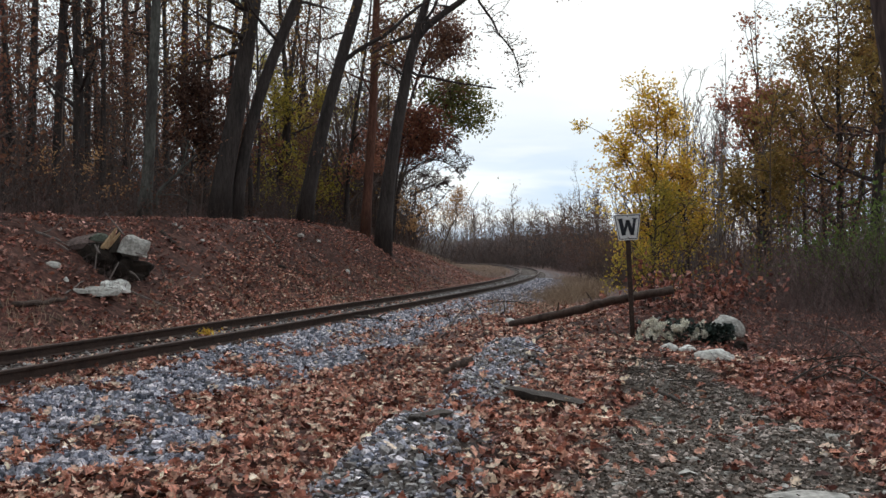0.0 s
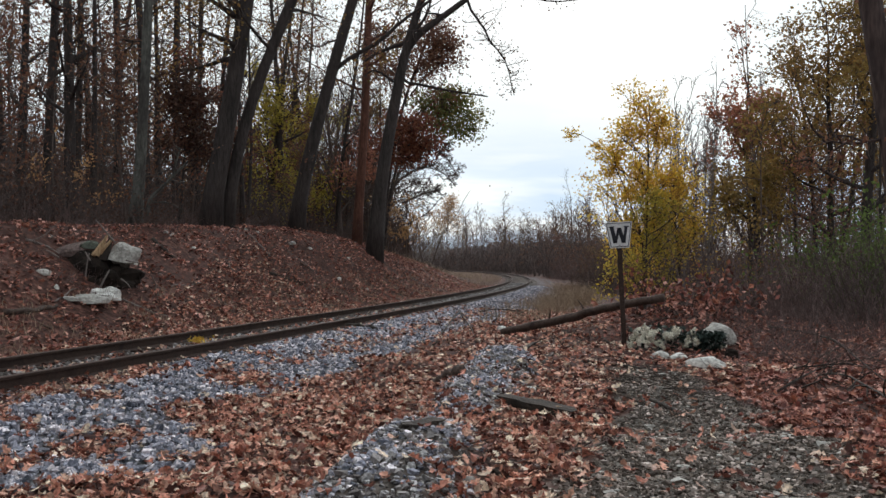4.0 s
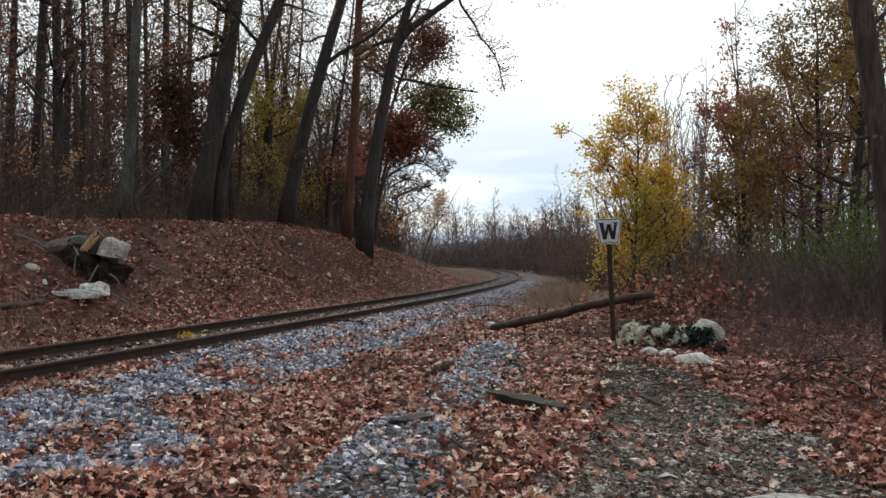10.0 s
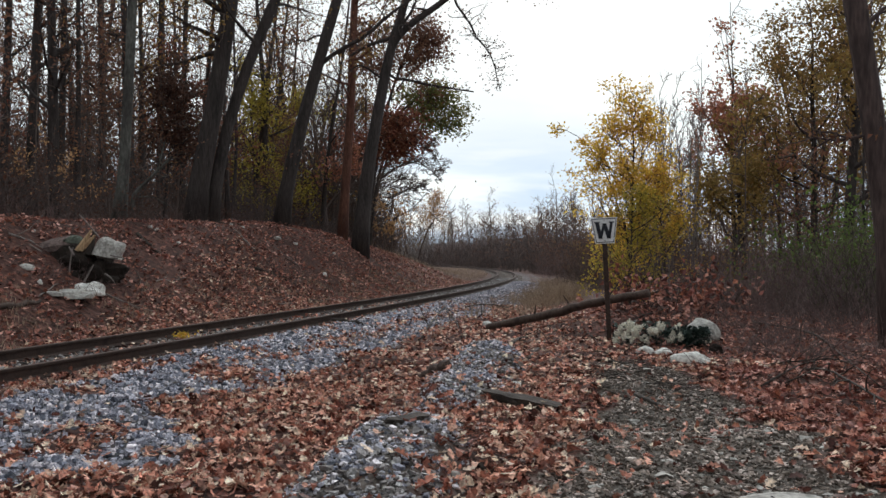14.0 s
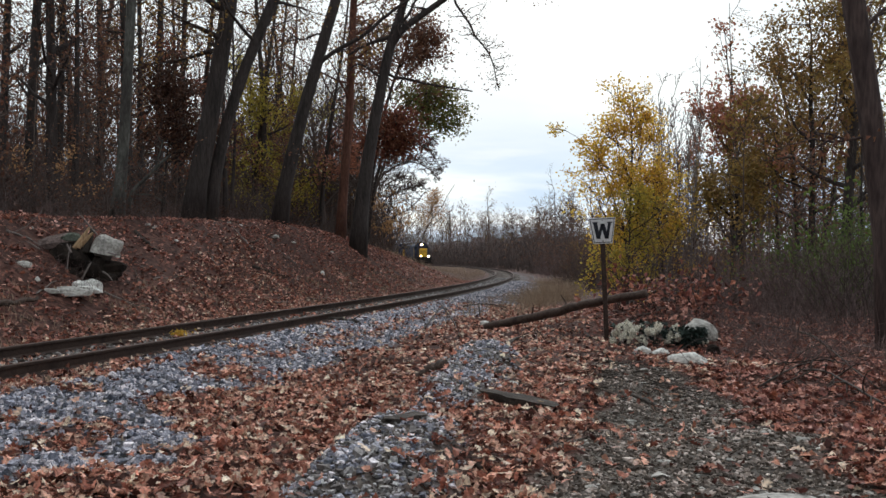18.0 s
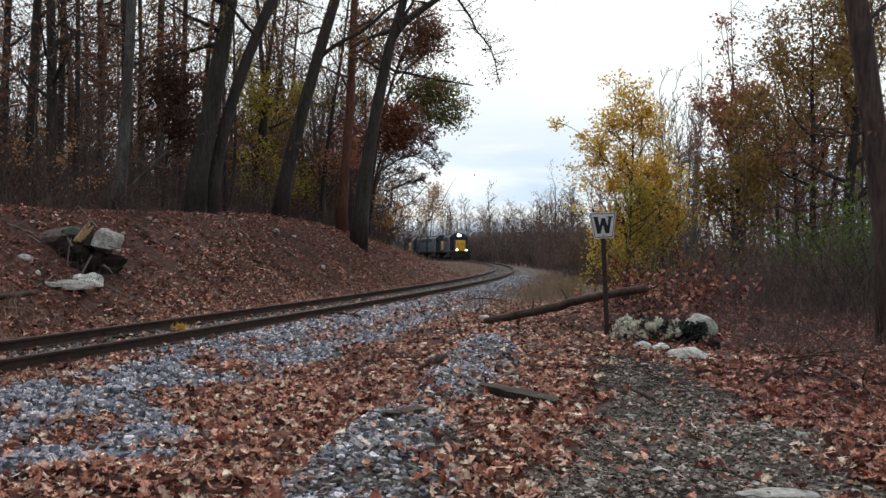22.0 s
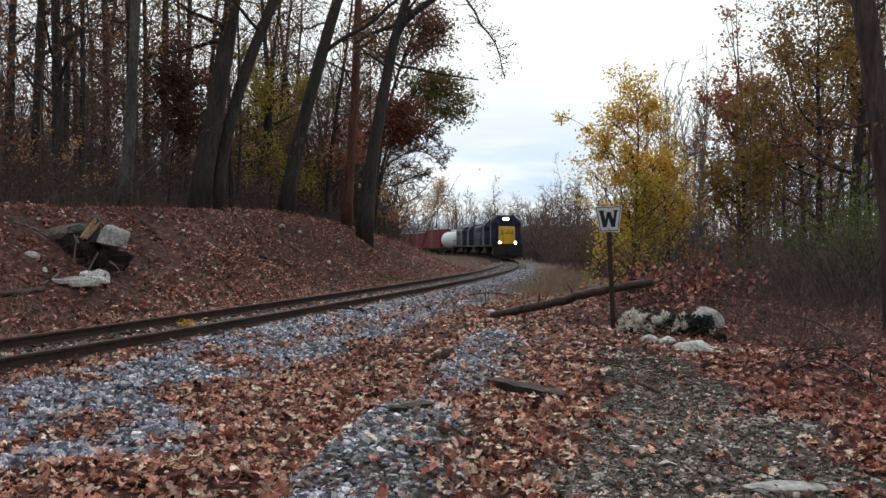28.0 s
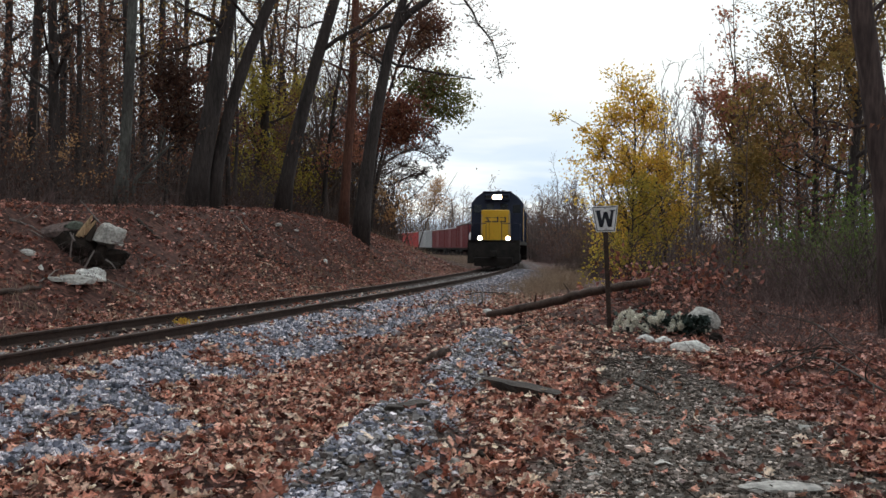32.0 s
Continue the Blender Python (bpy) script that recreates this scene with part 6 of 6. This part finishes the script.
def rock(seed, u, v, w, h, mat, label, depth_=0.7, turn=0.0, name="rock", sink=0.03, rough=0.22):
    p = spot(u, v)
    k = p[1] / 1750
    return solid(name, lump(seed, (w * k, w * k * depth_, h * k), rough), mat, label, "rock", at=pose(p[0], p[1] + w * k * depth_ * 0.3, p[2] - sink, 0, 0, turn))


def limb(name, sights, r0, r1, mat, label, category="branch", lift=0.0, lifts=None, sides=7, forks=0, seed=1, group=""):
    """A fallen branch through points on the ground, its bark uneven; forks: side shoots."""
    rng = np.random.RandomState(seed)
    pts = np.array([spot(a, b) for a, b in sights])
    rr = np.linspace(r0, r1, len(pts))
    pts[:, 2] += rr * 0.8 + lift
    if lifts is not None:
        pts[:, 2] += np.array(lifts)
    path = smooth_path(pts, 14)
    path[:, 2] = np.maximum(path[:, 2], ground(path[:, 0], path[:, 1]) + 0.3 * np.linspace(r0, r1, 14))
    path[1:-1] += rng.normal(0, r0 * 0.25, path[1:-1].shape)
    acc = Acc()
    base = path[0].copy()
    tube(acc, path - base, np.linspace(r0, r1, 14), sides, True, 0.12, rng)
    shoots = []
    for _ in range(forks):
        i = rng.randint(2, 12)
        d = path[i + 1] - path[i - 1]
        d = d / np.linalg.norm(d) + rng.normal(0, 0.55, 3) + np.array([0, 0, 0.04])
        q = bend(path[i] - base, d, rng.uniform(0.3, 1.0) * 0.9, 5, rng, 0.18, -0.05)
        q[:, 2] = np.maximum(q[:, 2], ground(q[:, 0] + base[0], q[:, 1] + base[1]) - base[2])
        shoots.append(q)
    ob = solid(name, acc, mat, label, category, group, at=pose(*base), smooth=True)
    for q in shoots:
        sh = Acc()
        tube(sh, q, np.linspace(max(r1 * 0.9, 0.006), 0.003, 6), 5, True)
        part("shoot", sh, mat, ob, smooth=True)
    return ob


def timber(u0, v0, u1, v1, w, h, mat, label, roll=8, lift=0.0):
    """A rotten squared timber lying between two points."""
    a, b = spot(u0, v0), spot(u1, v1)
    d = b - a
    L = float(np.linalg.norm(d))
    bm = bmesh.new()
    n = 9
    rng = random.Random(int(u0))
    rings = []
    for i in range(n):
        x = -L / 2 + L * i / (n - 1)
        e = 0.95 if i in (0, n - 1) else 1.0
        rings.append([bm.verts.new((x + rng.uniform(-0.02, 0.02) * (i in (0, n - 1)) * 3, sy * w / 2 * e * rng.uniform(0.85, 1.08), sz * h / 2 * e * rng.uniform(0.8, 1.1)))
                      for sy, sz in ((-1, -1), (0, -1.05), (1, -1), (1.05, 0), (1, 1), (0, 1.05), (-1, 1), (-1.05, 0))])
    for i in range(n - 1):
        for k in range(8):
            bm.faces.new((rings[i][k], rings[i][(k + 1) % 8], rings[i + 1][(k + 1) % 8], rings[i + 1][k]))
    bm.faces.new(rings[0][::-1])
    bm.faces.new(rings[-1])
    bmesh.ops.recalc_face_normals(bm, faces=bm.faces)
    m = (a + b) / 2
    yaw = math.degrees(math.atan2(d[1], d[0]))
    tip = -math.degrees(math.atan2(d[2], math.hypot(d[0], d[1])))
    return solid("timber", bm, mat, label, "timber", at=pose(m[0], m[1], m[2] + h * 0.3 + lift, roll, tip, yaw))


# the uprooted stump on the bank
st = spot(150, 492)
sk = st[1] / 1750
stump = thing("tree_stump", "uprooted rotten stump with hollow painted dark and split pale wood", "tree stump", at=pose(st[0], st[1] + 0.3, st[2] - 0.05))


def st_at(u, v, dy=0.0):
    """A place on the stump, across and up from its foot."""
    return ((u - 150) * sk, dy, (492 - v) * sk)


def bm_moved(bm, at):
    bmesh.ops.translate(bm, verts=bm.verts, vec=at)
    return bm


# no cavity is modelled; the near-black colour gives the hollow's shade
part("root_mass", bm_moved(lump(5, (112 * sk, 0.95, 50 * sk), 0.55, 4), st_at(144, 495, 0.1)), SOIL, stump, "earthy root mass with the hollow's shade in its colour")
part("root_mass", bm_moved(lump(25, (46 * sk, 0.5, 30 * sk), 0.5, 4), st_at(178, 497, -0.1)), SOIL, stump, "earthy root lobe with the hollow's shade in its colour")
rotten = Acc()
tube(rotten, [st_at(68, 436, 0.1), st_at(92, 432, 0.05), st_at(120, 428, 0.0), st_at(152, 430, 0.05)], (11 * sk, 16 * sk, 17 * sk, 13 * sk), 12, True, 0.14, np.random.RandomState(4))
part("trunk", rotten, ROCK_DULL, stump, "grey-brown rotten trunk")
part("moss_cap", bm_moved(lump(26, (46 * sk, 0.36, 13 * sk), 0.4, 3), st_at(131, 427, -0.06)), ROCK_MOSS, stump, "grey-green moss on the rotten trunk")
sp = bmesh.new()
for (u0, v0), (u1, v1), r0_, r1_ in (((146, 438), (166, 402), 8, 1.5), ((141, 440), (154, 420), 5, 2), ((152, 434), (172, 412), 6, 2)):
    rod(sp, st_at(u0, v0, -0.3), st_at(u1, v1, -0.26), r0_ * sk, r1_ * sk, 5)
part("splinter", sp, RAWWOOD, stump, "split tan wood splinter")
part("bark_slab", rod(rod(bmesh.new(), st_at(158, 446, -0.22), st_at(170, 404, -0.18), 9 * sk, 3 * sk, 6), st_at(150, 446, -0.2), st_at(166, 430, -0.2), 10 * sk, 6 * sk, 6), DARKWOOD, stump, "dark bark behind the splinter")
for pts_, r_ in (([(186, 416), (172, 400), (162, 388), (151, 376)], 1.6), ([(133, 496), (134, 470), (137, 446), (140, 434)], 1.7), ([(158, 498), (166, 482), (176, 464)], 2.2),
                 ([(141, 448), (136, 438), (133, 432)], 2.4), ([(86, 442), (74, 434), (62, 428)], 1.6), ([(205, 447), (216, 450), (229, 452)], 1.5), ([(92, 470), (80, 482), (66, 488)], 1.5), ([(196, 480), (206, 486), (214, 497)], 1.6)):
    ra = Acc()
    tube(ra, smooth_path([st_at(u, v, -0.5) for u, v in pts_], 7), np.linspace(r_ * sk, r_ * sk * 0.5, 7), 6, True)
    part("root", ra, TWIG_PALE, stump, "pale dead root", smooth=True)
solid("rock", lump(7, (52 * sk, 0.5, 36 * sk), 0.3), ROCK, "pale grey lichened boulder beside the stump", "rock", at=pose(st[0] + 40 * sk, st[1] + 0.2, st[2] + 37 * sk, 0, 12, 10))
rock(12, 98, 446, 34, 26, ROCK_DULL, "dull brownish rock beside the stump", 0.7, -10, sink=0.03, rough=0.3)
rock(8, 160, 521, 52, 24, ROCK_WHITE, "flat whitish rock lying below the stump", 0.6, 6, rough=0.3)
rock(9, 126, 526, 74, 15, ROCK, "low grey rock half buried in leaves", 0.6, -8, rough=0.3)
rock(13, 96, 521, 32, 9, ROCK, "low grey rock half buried in leaves", 0.6, 14, rough=0.3)
rock(10, 50, 476, 26, 12, ROCK, "small grey rock on the bank", 0.7)
rock(31, 75, 502, 9, 8, ROCK_WHITE, "small white stone on the bank", 0.7, sink=0.01)
limb("log", [(-20, 548), (20, 546), (48, 541), (76, 535)], 0.06, 0.045, LOG, "short mossy log at the foot of the bank", "log", seed=3)
limb("branch", [(248, 416), (262, 430), (272, 440), (288, 450)], 0.06, 0.04, DARKWOOD, "dark fallen branch on the bank", forks=2, seed=4)
limb("branch", [(455, 478), (480, 486), (500, 492), (515, 500)], 0.05, 0.03, DARKWOOD, "dark fallen branch on the bank", forks=3, seed=5)
limb("branch", [(275, 500), (310, 497), (345, 494)], 0.02, 0.01, TWIG_PALE, "pale thin stick on the bank", forks=2, seed=6)
limb("branch", [(20, 415), (60, 428), (85, 442)], 0.03, 0.015, TWIG_PALE, "pale stick on the bank", forks=2, seed=7)
for k, (u, v, w, h) in enumerate(((578, 489, 9, 7), (527, 433, 8, 5), (434, 403, 6, 4), (320, 431, 8, 4), (495, 424, 16, 6), (270, 404, 12, 6), (412, 400, 10, 5))):
    rock(40 + k, u, v, w, h, ROCK_WHITE if k < 4 else ROCK, "small pale stone among leaves", 0.7, 20 * k, sink=0.0)
rs = np.random.RandomState(19)
for i in range(40):
    # sticks dropped on the bank
    s_, d_ = rs.uniform(5, 44), rs.uniform(-8.8, -2.6)
    x_, y_ = beside(s_, d_)
    turn_, ln_ = rs.uniform(0, np.pi), rs.uniform(0.5, 1.9)
    sx_, sy_ = np.linspace(-0.5, 0.5, 7) * ln_ * np.cos(turn_) + x_, np.linspace(-0.5, 0.5, 7) * ln_ * np.sin(turn_) + y_
    r_ = rs.uniform(0.008, 0.026)
    sz_ = ground(sx_, sy_) + r_ + rs.uniform(0.0, 0.05)
    path_ = np.stack([sx_, sy_, sz_], 1) + rs.normal(0, 0.025, (7, 3)) * np.array([1, 1, 0.4])
    stick = Acc()
    tube(stick, path_ - path_[3], np.linspace(r_, r_ * 0.5, 7), 6, True, 0.1, rs)
    pale = rs.uniform() < 0.35
    solid("branch", stick, TWIG_PALE if pale else LOG, "pale dead stick on the bank's leaves" if pale else "dark dead stick on the bank's leaves", "branch", "sticks on the bank", at=pose(*path_[3]), smooth=True)
for i in range(26):
    # stones showing through the bank's leaves
    s_, d_ = rs.uniform(6, 46), rs.uniform(-8.5, -2.4)
    x_, y_ = beside(s_, d_)
    w_ = rs.uniform(0.06, 0.2)
    solid("rock", lump(130 + i, (w_, w_ * 0.8, w_ * 0.5), 0.35, 2), (ROCK, ROCK_DULL)[i % 2], ("grey", "dull brown")[i % 2] + " stone showing through the bank's leaves", "rock",
          "stones on the bank", at=pose(float(x_), float(y_), ground_at(x_, y_) - 0.01, 0, 0, rs.uniform(0, 360)))
# between the rails and beside them
limb("branch", [(575, 573), (610, 571), (640, 574), (672, 582)], 0.055, 0.03, DARKWOOD, "dark stick beside the rail", forks=2, seed=8)
limb("branch", [(283, 692), (310, 682), (335, 671), (352, 664)], 0.02, 0.01, DARKWOOD, "thin dark stick on the ballast", forks=2, seed=9)
limb("branch", [(258, 640), (300, 634), (340, 628), (405, 622)], 0.02, 0.012, DARKWOOD, "dark stick along the ballast shoulder", seed=10)
wd = spot(328, 603)
weed = thing("weed", "small yellow-green weed between the rails", "weed", at=pose(*wd))
wa = Acc()
scatter_leaves(wa, np.random.RandomState(2).normal(0, 0.045, (70, 3)) * np.array([1.8, 0.8, 0.8]) + np.array([0, 0, 0.1]), np.full(70, 0.055), np.random.RandomState(2), 1.0, False)
tagged(part("foliage", wa, LEAF_YELLOW, weed), kind="stuff")
part("stem", rod(bmesh.new(), (0, 0, -0.05), (0.02, 0, 0.2), 0.008, 0.004, 5), LEAF_GOLD, weed)
limb("branch", [(745, 603), (760, 588), (776, 570), (792, 553)], 0.02, 0.012, DARKWOOD, "forked dead branch propped up on the leaves", lifts=(0, 0.08, 0.12, 0.2), forks=3, seed=11)
limb("branch", [(822, 600), (812, 580), (798, 562), (788, 552)], 0.02, 0.012, DARKWOOD, "forked dead branch propped up on the leaves", lifts=(0, 0.1, 0.15, 0.2), forks=3, seed=12)
limb("branch", [(857, 562), (857, 561), (856, 560)], 0.022, 0.018, DARKWOOD, "short upright dead twig", lifts=(0, 0.14, 0.34), seed=13)
limb("branch", [(828, 562), (850, 560), (880, 562), (905, 566)], 0.02, 0.01, DARKWOOD, "dead twig lying across an upright one", lifts=(0.28, 0.34, 0.36, 0.3), forks=3, seed=14)
limb("branch", [(540, 640), (600, 632), (655, 640)], 0.015, 0.01, DARKWOOD, "thin dark stick on the leaves", seed=15)

# the long log and what lies by it
lg = Acc()
lp = smooth_path([far_point(u, v, dd) for u, v, dd in ((868, 580, 22.3), (905, 574, 22.0), (960, 560, 21.5), (1010, 548, 21.0), (1060, 535, 20.5), (1105, 526, 20.1), (1152, 519, 19.7))], 18)
lp[:, 2] = np.maximum(lp[:, 2], ground(lp[:, 0], lp[:, 1]) + 0.05)
lp[1:-1] += np.random.RandomState(6).normal(0, 0.02, (16, 3))
tube(lg, lp - lp[0], np.linspace(0.1, 0.085, 18), 10, True, 0.1, np.random.RandomState(16))
for i_, d_ in ((5, (0.2, -0.5, 0.5)), (9, (-0.2, 0.4, 0.7)), (13, (0.5, -0.3, 0.6))):
    tube(lg, bend(lp[i_] - lp[0], d_, 0.35, 4, np.random.RandomState(i_), 0.15), np.linspace(0.03, 0.008, 5), 5, False)
solid("log", lg, LOG, "long fallen log propped on a heap of leaves", "log", at=pose(*lp[0]), smooth=True)
rock(60, 866, 576, 16, 8, ROCK_WHITE, "white stone at the end of the log", 0.6, sink=0.0)
for k, pts in enumerate(([(905, 612), (925, 600), (960, 590), (1000, 583)], [(935, 640), (970, 612), (1010, 596)], [(1100, 590), (1130, 566), (1165, 552), (1190, 545)],
                         [(1010, 633), (1080, 640), (1140, 650)], [(1020, 585), (1060, 600), (1090, 612)], [(950, 572), (985, 588), (1015, 598)])):
    limb("branch", pts, 0.035 - 0.003 * k, 0.012, DARKWOOD, "dark fallen branch in the leaves", forks=4, seed=20 + k, group="fallen branches")

# rotten timbers and rubble on the gravel ridge
timber(868, 702, 990, 728, 0.16, 0.10, DARKWOOD, "dark rotten railway timber lying on the ridge")
timber(690, 755, 752, 744, 0.10, 0.07, DARKWOOD, "short dark rotten timber end")
timber(748, 742, 788, 736, 0.07, 0.035, TWIG_PALE, "pale weathered board end on gravel")
timber(868, 622, 905, 640, 0.10, 0.06, DARKWOOD, "dark broken timber at the ridge end")
timber(900, 632, 946, 664, 0.09, 0.05, LOG, "weathered broken timber at the ridge end")
timber(905, 684, 942, 708, 0.06, 0.04, DARKWOOD, "dark wood splinter on the ridge")
limb("log", [(748, 674), (765, 668), (780, 662), (796, 658)], 0.055, 0.075, LOG, "short brown log end by the ridge", "log", seed=33)
limb("branch", [(735, 705), (760, 698), (792, 688)], 0.02, 0.014, DARKWOOD, "dark stick by the ridge", seed=34)
limb("branch", [(748, 655), (775, 648), (800, 642), (830, 636)], 0.018, 0.01, DARKWOOD, "dark stick by the ridge", forks=1, seed=35)
rock(61, 915, 684, 22, 9, ROCK_WHITE, "white flat stone on the ridge", 0.7, 20, sink=0.0)
for k, (u, v, w) in enumerate(((745, 786, 18), (762, 778, 12), (790, 772, 14), (720, 850, 20), (738, 862, 16), (690, 868, 22), (640, 872, 18), (775, 848, 16), (805, 842, 24),
                               (610, 850, 14), (700, 820, 16), (660, 838, 15), (835, 742, 14), (850, 695, 12), (875, 678, 13))):
    rock(70 + k, u, v, w, w * 0.6, (ROCK, ROCK_WHITE, ROCK)[k % 3], "fist-sized grey stone on the gravel ridge", 0.8, 30 * k, "stone", 0.015, 0.3)

# the pale slab and stones by the drive
sl = spot(1385, 884)
solid("slab", lump(90, (0.5, 0.22, 0.05), 0.12), ROCK, "flat pale stone slab sunk in the gravel", "slab", at=pose(sl[0], sl[1], sl[2] - 0.015, 0, 0, 4))
rock(91, 1470, 795, 30, 14, ROCK_WHITE, "pale stone at the drive's edge", 0.7, 10)
rock(92, 1502, 792, 18, 12, ROCK, "grey stone at the drive's edge", 0.7, 40)
rock(93, 1368, 764, 34, 10, ROCK, "flat grey stone at the drive's edge", 0.6, 10)
for k, pts in enumerate(([(1335, 575), (1400, 590), (1450, 606), (1482, 640), (1510, 668), (1568, 715)], [(1430, 662), (1470, 672), (1520, 712), (1572, 745)],
                         [(1352, 692), (1390, 680), (1430, 665), (1450, 662)], [(1368, 652), (1420, 656), (1480, 658), (1515, 670)], [(1385, 690), (1420, 690), (1450, 676)])):
    limb("branch", pts, 0.015 - 0.001 * k, 0.006 + 0.006 * (k == 1), DARKWOOD, "long thin dead branch sprawling over the leaves", lifts=[0.12 * math.sin(2.6 * i / len(pts)) + 0.05 for i in range(len(pts))],
         forks=9, seed=50 + k, group="sprawling branches")
limb("branch", [(1195, 682), (1220, 690), (1250, 706)], 0.012, 0.008, TWIG_PALE, "pale thin stick on the leaves", seed=60)
limb("branch", [(1128, 702), (1160, 716), (1198, 730)], 0.03, 0.018, DARKWOOD, "dark stick at the drive's edge", seed=61)
limb("branch", [(845, 822), (880, 840), (910, 850)], 0.02, 0.012, DARKWOOD, "dark stick among the leaves", forks=1, seed=62)

# ---- the flowers and painted stones by the sign ----
PETAL = material("white_artificial_petal", [(0.55, 0.53, 0.43), (0.84, 0.82, 0.73), (0.7, 0.68, 0.58)], 8, 0.8, bump=0.2, island=0.8)
SPRIG = material("dark_green_sprig", [(0.012, 0.022, 0.02), (0.03, 0.05, 0.04)], 8, 0.7, bump=0.1, island=0.7)


def bouquet(seed, u, v, w, h, label, green, dense=10):
    rng = np.random.RandomState(seed)
    p = spot(u, v)
    k = p[1] / 1750
    t = thing("bouquet", label, "flowers", "bouquets by the sign", at=pose(p[0], p[1], p[2]))
    n = int(w * h / dense)
    heads = Acc()
    m = max(3, n // 14)
    b = np.stack([rng.uniform(-0.46, 0.46, m) * w * k, rng.uniform(-0.16, 0.2, m), np.zeros(m)], 1)
    b[:, 2] = np.sqrt(np.clip(1 - (2 * b[:, 0] / (w * k)) ** 2, 0.2, 1)) * h * k * rng.uniform(0.3, 0.95, m)
    c = b[rng.randint(0, m, n)] + rng.normal(0, 0.026, (n, 3))
    for q in c:
        m = 10
        a = rng.normal(0, 0.014, (m, 3))
        scatter_leaves(heads, q + a, np.full(m, 0.038), rng, 1.0, False)
    scatter_stones(heads, c, np.full(n, 0.034), rng, 1.0)
    tagged(part("blossom", heads, PETAL, t, "white artificial flower heads"), kind="stuff")
    sprigs = Acc()
    g = np.stack([rng.uniform(-0.55, 0.55, green) * w * k, rng.uniform(-0.15, 0.3, green), rng.uniform(0.02, 0.95, green) * h * k], 1)
    scatter_leaves(sprigs, g, rng.uniform(0.06, 0.13, green), rng, 1.0, False)
    tagged(part("foliage", sprigs, SPRIG, t, "dark green leaves"), kind="stuff")
    stems = bmesh.new()
    for i in range(7):
        q = c[i]
        rod(stems, (q[0] * 0.5, 0, -0.02), tuple(q), 0.006, 0.004, 4)
    part("stem_bundle", stems, SPRIG, t)
    return t


bouquet(1, 1122, 612, 58, 44, "round bunch of cream-white artificial flowers", 45)
bouquet(2, 1166, 610, 44, 42, "cream-white flowers with dark green leaves", 110)
bouquet(3, 1204, 612, 40, 36, "cream-white flowers with dark green leaves", 110)
bouquet(4, 1236, 614, 44, 36, "bunch of dark green leaves with few white flowers", 420, 120)
rock(95, 1250, 604, 62, 44, ROCK, "grey boulder behind the flowers", 0.7, 8, sink=0.05)
rock(96, 1146, 626, 32, 15, ROCK_WHITE, "rounded white-painted stone before the flowers", 0.7, 4)
rock(97, 1180, 629, 32, 15, ROCK_WHITE, "flat white-painted stone before the flowers", 0.7, -6)
rock(98, 1228, 646, 68, 25, ROCK_WHITE, "long white-painted stone before the flowers", 0.5, -24)
rock(99, 1272, 628, 22, 24, SOIL, "dark wet stone beside the flowers", 0.8, 0)
# a dead oak bough with its leaves behind the flowers
bough = shrub(91, 16, 1.0, 0.6, DARKWOOD, LITTER_DARK, 3, 0.5, 0.15, 3, 0.012, "dead oak bough with curled brown leaves")
bp = spot(1215, 560)
bough.matrix_basis = pose(bp[0], bp[1] + 0.5, bp[2])
b2 = copy_thing(bough, pose(bp[0] + 0.9, bp[1] + 1.2, ground_at(bp[0] + 0.9, bp[1] + 1.2), 0, 0, 130))
b3 = copy_thing(bough, pose(bp[0] - 0.8, bp[1] + 1.6, ground_at(bp[0] - 0.8, bp[1] + 1.6), 0, 0, 250))


motions()
